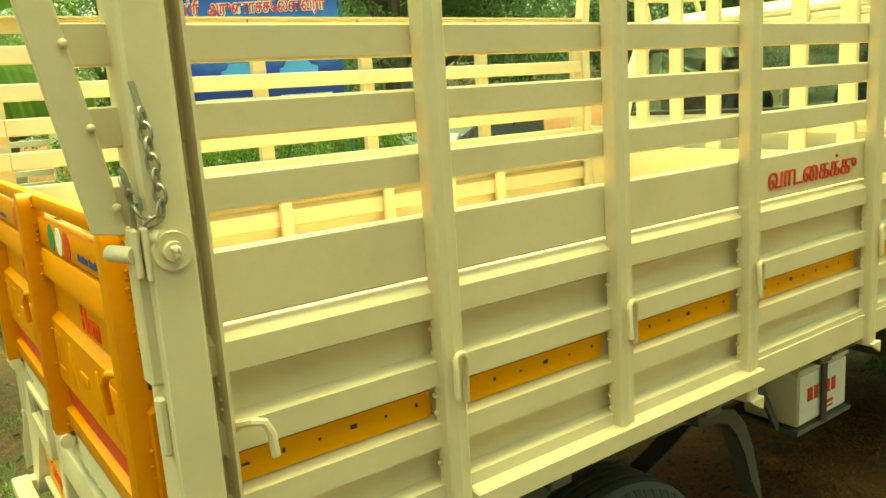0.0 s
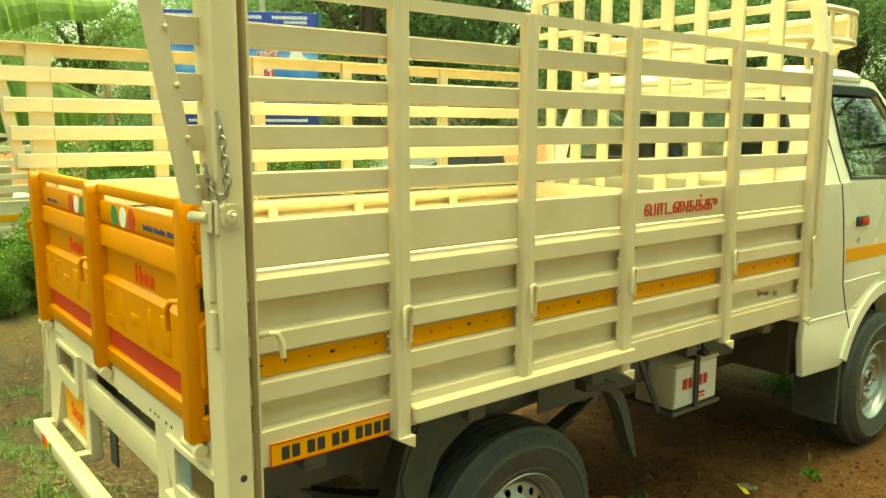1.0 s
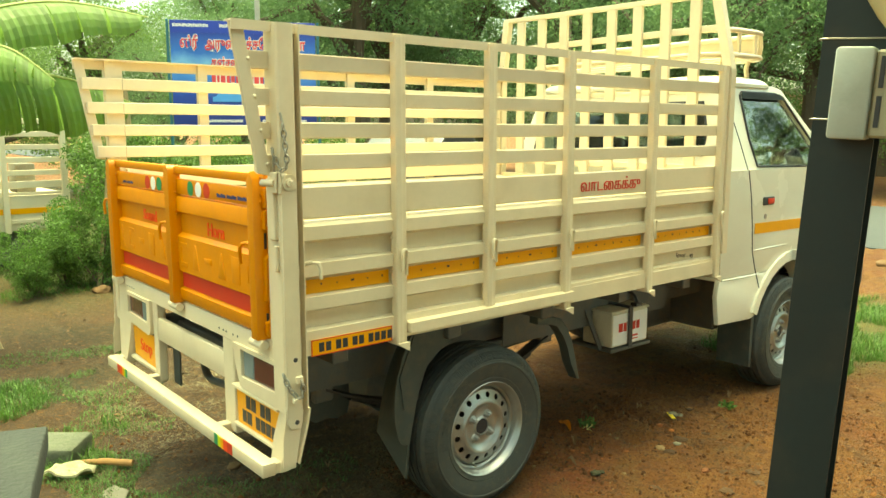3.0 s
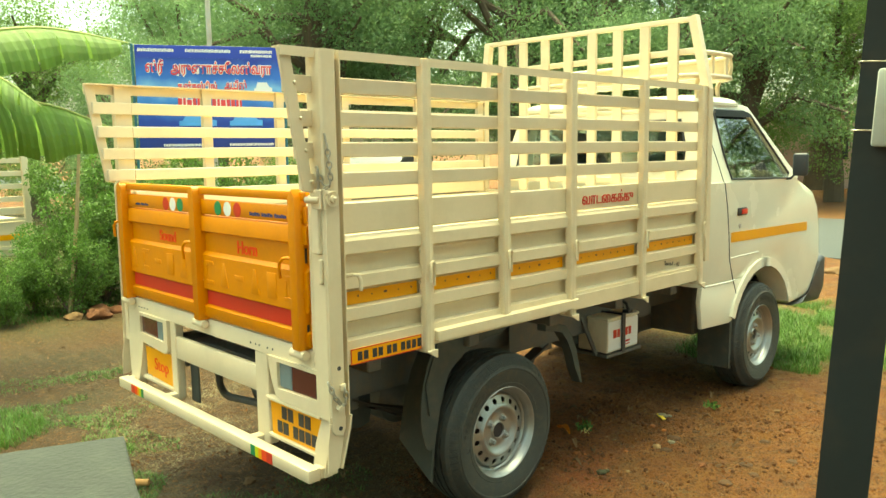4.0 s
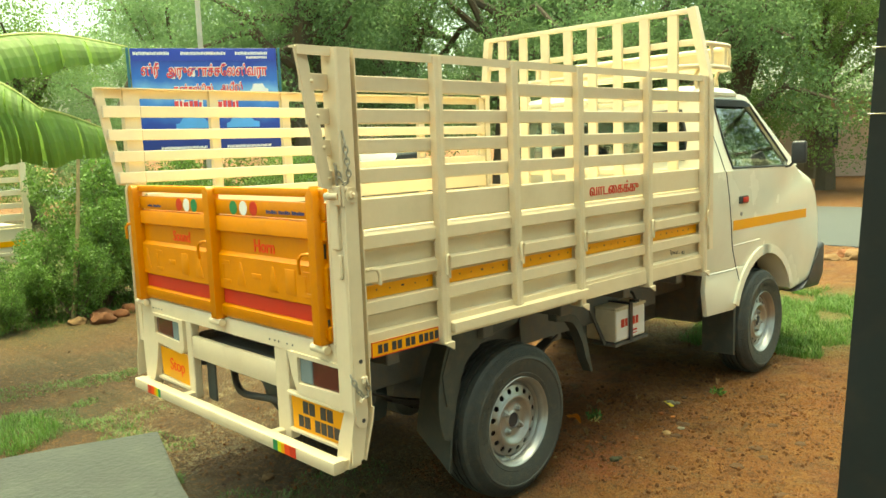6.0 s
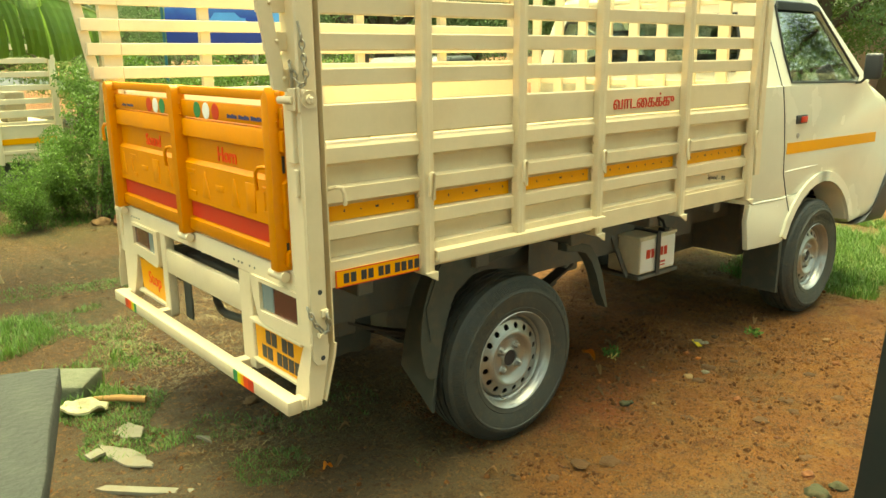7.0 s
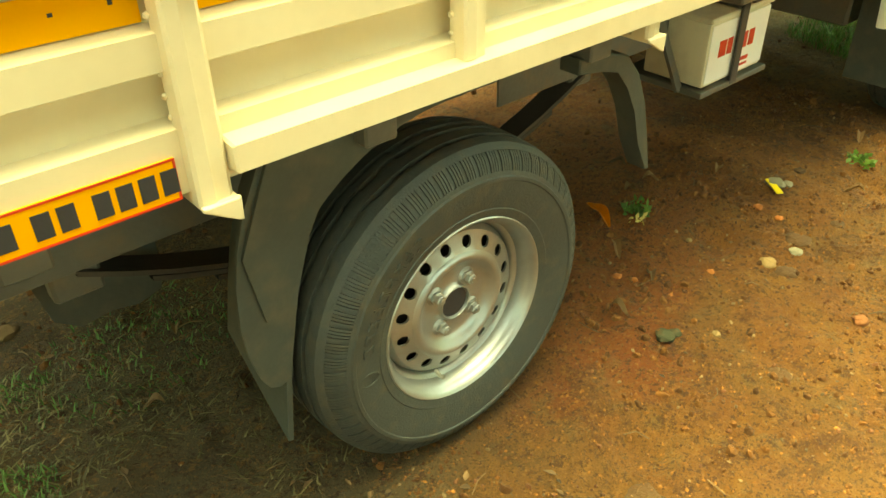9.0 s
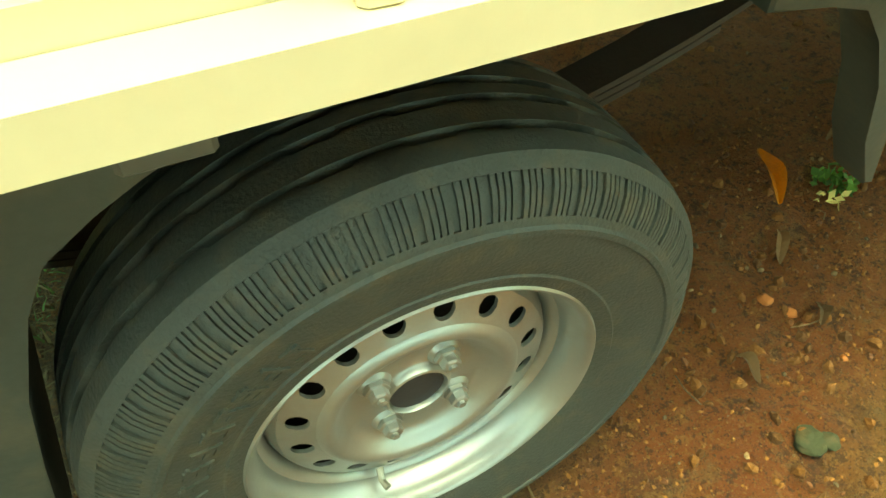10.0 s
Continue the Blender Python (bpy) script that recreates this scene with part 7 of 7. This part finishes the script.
gravel("soil_crumbs", "fine crumbs of red earth and grit", CRUMB, 10, 26000, 0.0013, 0.0065, 3, True)


def stone(name, x, y, r, mat, label, seed, flat=0.6):
    rng = random.Random(seed)
    bm = bmesh.new()
    bmesh.ops.create_icosphere(bm, subdivisions=3, radius=r)
    for v in bm.verts:
        v.co *= 1 + 0.35 * noise.noise(v.co * (1.6 / r) + Vector((seed, 0, 0))) + 0.1 * noise.noise(v.co * (5 / r))
        v.co.z *= flat
    return solid(name, bm, mat, label, "stone", at=(x, y, ground_height(x, y) + r * flat * 0.35), turn=rng.uniform(0, 360), group="loose stones", smooth=50)


for k, (x, y, r, mat) in enumerate(((0.235, 5.18, 0.11, REDSTONE), (0.45, 5.30, 0.09, REDSTONE), (0.06, 5.30, 0.08, STONE), (0.60, 5.45, 0.10, REDSTONE), (0.32, 5.42, 0.10, REDSTONE), (-0.105, -0.259, 0.026, WETCLOD), (0.029, -0.272, 0.034, WETCLOD), (0.135, -0.325, 0.040, WETCLOD), (0.452, -0.927, 0.038, MOSSY), (0.545, -0.954, 0.028, MOSSY), (0.35, -0.947, 0.018, REDSTONE), (0.42, -0.99, 0.015, REDSTONE), (1.118, -0.479, 0.030, WETCLOD), (1.30, -0.62, 0.028, WETCLOD), (1.02, -0.40, 0.020, WETCLOD), (0.84, -0.52, 0.030, WETCLOD), (1.45, -0.42, 0.024, WETCLOD), (0.70, -0.78, 0.030, WETCLOD), (-0.206, -0.186, 0.018, WETCLOD), (0.77, -0.62, 0.010, REDSTONE), (0.95, -0.35, 0.018, REDSTONE), (1.05, -0.55, 0.026, WETCLOD), (0.62, -0.32, 0.024, WETCLOD), (1.35, -0.10, 0.020, WETCLOD), (1.65, -0.45, 0.018, REDSTONE), (7.4, 1.1, 0.16, STONE), (7.2, 1.35, 0.11, STONE), (7.55, 1.3, 0.10, REDSTONE), (0.55, -0.85, 0.022, REDSTONE), (-0.62, 1.02, 0.03, STONE), (2.0, -0.25, 0.022, STONE))):
    stone("stone", x, y, r, mat, "rounded reddish stone lying on the earth" if mat is REDSTONE else "flat damp lump of dark brown earth" if mat is WETCLOD else "dark mossy stone lying on the earth" if mat is MOSSY else "grey-brown stone lying on the earth", 20 + k, 0.2 if mat is WETCLOD else 0.6)

for k, (x, y, r, mat, flat) in enumerate(((0.546, -0.071, 0.024, MOSSY, 0.45), (0.570, -0.082, 0.015, MOSSY, 0.5), (1.018, -0.068, 0.022, ORESTONE, 0.6), (0.650, -0.144, 0.010, ORESTONE, 0.6), (0.877, 0.015, 0.011, ORANGESTONE, 0.4), (1.260, 0.102, 0.014, ORANGESTONE, 0.6), (1.253, 0.030, 0.011, ORANGESTONE, 0.6),
                                     (1.414, 0.135, 0.030, SLATE, 0.35), (1.440, 0.110, 0.018, SLATE, 0.35), (1.119, -0.093, 0.018, SLATE, 0.4), (1.552, 0.128, 0.016, WETCLOD, 0.5), (1.187, -0.064, 0.034, WETCLOD, 0.25), (1.014, -0.123, 0.028, WETCLOD, 0.25), (0.393, 0.151, 0.009, ORESTONE, 0.7), (0.660, 0.159, 0.012, ORANGESTONE, 0.45), (0.684, 0.122, 0.010, ORANGESTONE, 0.5), (0.70, 0.02, 0.006, ORANGESTONE, 0.7), (0.96, 0.14, 0.008, ORESTONE, 0.7))):
    stone("stone", x, y, r, mat, {MOSSY: "dark mossy stone lying on the earth", ORESTONE: "pale buff stone lying on the earth", ORANGESTONE: "small orange brick chip on the earth", SLATE: "flat grey stone lying on the earth", WETCLOD: "flat damp lump of dark brown earth"}[mat], 70 + k, flat)

rng = random.Random(31)
bm = bmesh.new()
for k in range(200):
    if k < 130:
        x, y = rng.uniform(-1.2, 0.3), rng.uniform(-0.5, 1.1)
    else:
        x, y = rng.uniform(0.2, 2.6), rng.uniform(-1.0, 0.7)
    a_, q = rng.uniform(0, 6.28), rng.uniform(0.015, 0.07)
    z = ground_height(x, y) + 0.004
    bend = rng.uniform(-0.4, 0.4)
    tube(bm, [(x, y, z), (x + q * 0.5 * math.cos(a_), y + q * 0.5 * math.sin(a_), z + 0.006), (x + q * math.cos(a_ + bend), y + q * math.sin(a_ + bend), z)], rng.uniform(0.0008, 0.002), 4)
solid("twig_litter", bm, TWIG, "fine dry twigs and stalks scattered on the earth", "twigs", kind="stuff")
verts, faces = [], []
rng = random.Random(52)
for k in range(1500):                                     # dead leaf flakes and chips, cupped and tilted
    zone = rng.random()
    if zone < 0.45:
        x, y = rng.uniform(-1.6, 1.3), rng.uniform(1.4, 5.6)
    elif zone < 0.80:
        x, y = rng.uniform(-1.1, 0.15), rng.uniform(-0.3, 1.4)
    else:
        x, y = rng.uniform(0.3, 2.6), rng.uniform(-0.9, 0.9)
    if noise.noise(Vector((x * 1.9, y * 1.9, 40))) < rng.uniform(-0.5, 0.25):
        continue
    r, a_ = rng.uniform(0.004, 0.016) * (1.8 if y > 1.8 else 0.55 if x > 0.2 else 1.0), rng.uniform(0, 6.28)
    z = ground_height(x, y) + 0.003
    u, w, lift = Vector((math.cos(a_), math.sin(a_), rng.uniform(-0.2, 0.5))), Vector((-math.sin(a_), math.cos(a_), rng.uniform(-0.3, 0.3))), rng.uniform(0.1, 0.45)
    c_ = Vector((x, y, z))
    n0 = len(verts)
    for p, q, h in ((-1, 0, 0), (-0.2, -0.45, lift), (1, 0, 0.1), (-0.1, 0.45, lift), (0.0, 0.0, 0.0)):
        verts.append(tuple(c_ + u * r * p + w * r * q + Vector((0, 0, r * h))))
    faces += [(n0, n0 + 1, n0 + 4), (n0 + 1, n0 + 2, n0 + 4), (n0 + 2, n0 + 3, n0 + 4), (n0 + 3, n0, n0 + 4)]
tagged(new("leaf_litter", mesh_from("leaf_litter", verts, faces, LITTER)), "dead leaf flakes and chips strewn on the earth", "leaf litter", kind="stuff")
bm = bmesh.new()
tube(bm, [(-1.152, 1.413, 0.030), (-1.07, 1.35, 0.034), (-0.98, 1.269, 0.028)], [0.012, 0.014, 0.015], 10)
solid("stick", bm, WOOD, "short peeled orange-brown stick in the grass", "stick")


def scrap(points, thick, label, warp, seed, name="ground_scrap", mat=None):
    """A torn flat piece with a broken outline, lying on the earth."""
    bm = bmesh.new()
    cx, cy = sum(p[0] for p in points) / len(points), sum(p[1] for p in points) / len(points)
    edge = []
    for p, q in zip(points, points[1:] + points[:1]):
        for k in range(6):
            v = Vector((p[0], p[1], 0)).lerp(Vector((q[0], q[1], 0)), k / 6) - Vector((cx, cy, 0))
            edge.append(v * (1 + 0.09 * noise.noise(v * 40 + Vector((seed, 0, 0)))))
    rings = []
    for f in (1.0, 0.97, 0.66, 0.33):
        rings.append([bm.verts.new((v.x * f, v.y * f, (0 if f == 1.0 else thick) + warp * (0.6 + noise.noise(v * f * 17 + Vector((0, seed, 0)))))) for v in edge])
    top = bm.verts.new((0, 0, thick + warp * 0.6))
    n = len(edge)
    for a_, b_ in zip(rings, rings[1:]):
        for k in range(n):
            bm.faces.new((a_[k], a_[(k + 1) % n], b_[(k + 1) % n], b_[k]))
    for k in range(n):
        bm.faces.new((rings[-1][k], rings[-1][(k + 1) % n], top))
    bm.faces.new(rings[0][::-1])
    solid(name, bm, mat or SCRAP, label, "scrap", at=(cx, cy, ground_height(cx, cy) + 0.002), smooth=40)


scrap([(-1.178, 1.095), (-1.101, 1.145), (-1.07, 1.05), (-1.107, 0.974), (-1.165, 1.02)], 0.005, "grey broken board scrap in the grass", 0.006, 1)
scrap([(-1.258, 1.014), (-1.172, 0.883), (-1.140, 0.760), (-1.159, 0.695), (-1.237, 0.782), (-1.262, 0.90)], 0.006, "flat grey broken board scrap", 0.006, 2)
scrap([(-1.363, 0.692), (-1.330, 0.700), (-1.200, 0.570), (-1.095, 0.465), (-1.111, 0.446), (-1.230, 0.545), (-1.345, 0.665)], 0.012, "narrow grey weathered batten half buried in dust", 0.002, 3, "batten")
scrap([(-0.944, 0.836), (-0.905, 0.795), (-0.919, 0.744)], 0.010, "pale flat stone chip", 0.002, 4, "stone_chip")
scrap([(-1.330, 1.36), (-1.279, 1.331), (-1.200, 1.295), (-1.152, 1.270), (-1.120, 1.33), (-1.17, 1.40), (-1.25, 1.43)], 0.010, "pale crumpled sacking scrap", 0.040, 5, "sacking", SACKING)
scrap([(-1.33, 0.93), (-1.27, 0.96), (-1.26, 0.90), (-1.32, 0.88)], 0.010, "pale flat stone chip", 0.003, 6, "stone_chip")


bm = bmesh.new()
box(bm, -0.16, 0.16, -0.11, 0.11, -0.03, 0.075, 0.012, 2)
bmesh.ops.subdivide_edges(bm, edges=bm.edges[:], cuts=2, use_grid_fill=True)
for v in bm.verts:
    v.co += Vector((noise.noise(v.co * 18), noise.noise(v.co * 18 + Vector((5, 0, 0))), 0.7 * noise.noise(v.co * 22))) * 0.008
solid("concrete_block", bm, BLOCK, "grey mossy concrete block half sunk in the grass", "block", at=(-1.235, 1.66, 0.0), turn=-38)


def curled_leaf(x, y, length, width, turn, mat, label, name="dry_leaf"):
    bm = bmesh.new()
    n = 12
    rows = []
    for k in range(n + 1):
        t = k / n
        w = width * math.sin(math.pi * min(0.98, 0.04 + 0.94 * t)) ** 0.7
        rows.append([bm.verts.new((length * (t - 0.5), s * w * 0.5, 0.015 + abs(s) * w * 0.55 + 0.012 * math.sin(5 * t))) for s in (-1, -0.4, 0, 0.4, 1)])
    for a_, b_ in zip(rows, rows[1:]):
        for k in range(4):
            bm.faces.new((a_[k], a_[k + 1], b_[k + 1], b_[k]))
    bmesh.ops.solidify(bm, geom=bm.faces[:], thickness=0.0015)
    return solid(name, bm, mat, label, "leaf", at=(x, y, ground_height(x, y)), turn=turn)


curled_leaf(0.862, 0.392, 0.165, 0.036, 62, DRYLEAF, "curled orange dry leaf on the earth")
curled_leaf(-0.671, 0.308, 0.05, 0.025, 20, DRYLEAF, "small dry leaf on the earth")
curled_leaf(-0.25, -0.10, 0.05, 0.02, 120, DEADLEAF, "small dry leaf on the earth")
for k, (x, y) in enumerate(((1.05, 0.42), (0.72, 0.10), (1.15, 0.55), (-0.45, 0.55), (-0.62, 0.30), (0.765, 0.245), (0.54, 0.06), (1.144, 0.409), (1.352, 0.30), (-0.30, 0.75), (1.55, -0.05), (1.3, -0.35), (1.9, 0.1), (-0.75, -0.15))):
    curled_leaf(x, y, 0.05 + 0.008 * (k % 3), 0.022, 47 * k, DEADLEAF, "small withered brown leaf on the earth", "withered_leaf")
bm = bmesh.new()
box(bm, -0.011, 0.011, -0.045, 0.045, 0.004, 0.010, 0.002)
solid("wrapper", bm, PAPER, "small yellow wrapper on the earth", "litter", at=(1.385, 0.125, 0.01), turn=-38)
rng = np.random.default_rng(77)
v, f = leaf_cloud([(0, 0, 0.02), (0.04, 0.01, 0.03), (-0.03, 0.02, 0.025), (0.02, -0.03, 0.02)], [0.035, 0.03, 0.03, 0.03], 80, 0.030, rng, 0.6, 0.0)
weed = tagged(new("weed", mesh_from("weed", v, f, LEAF_SHRUB)), "small green weed on the earth", "weed")
weed.matrix_basis = pose(0.955, 0.325, 0.0)
weed.scale = (0.68, 0.68, 0.8)
v, f = leaf_cloud([(0, 0, 0.012)], [0.03], 14, 0.028, rng, 0.4, 0.0)
petals = tagged(new("fallen_petals", mesh_from("fallen_petals", v, f, PETAL)), "withered pale yellow petals beside the weed", "petals")
petals.matrix_basis = pose(0.925, 0.300, 0.0)
petals.scale = (0.7, 0.7, 0.7)
for x, y in ((1.75, 0.02),):
    copy_thing(weed, pose(x, y, 0.0, 0, 0, 50 * x)).scale = (0.8, 0.8, 0.6)
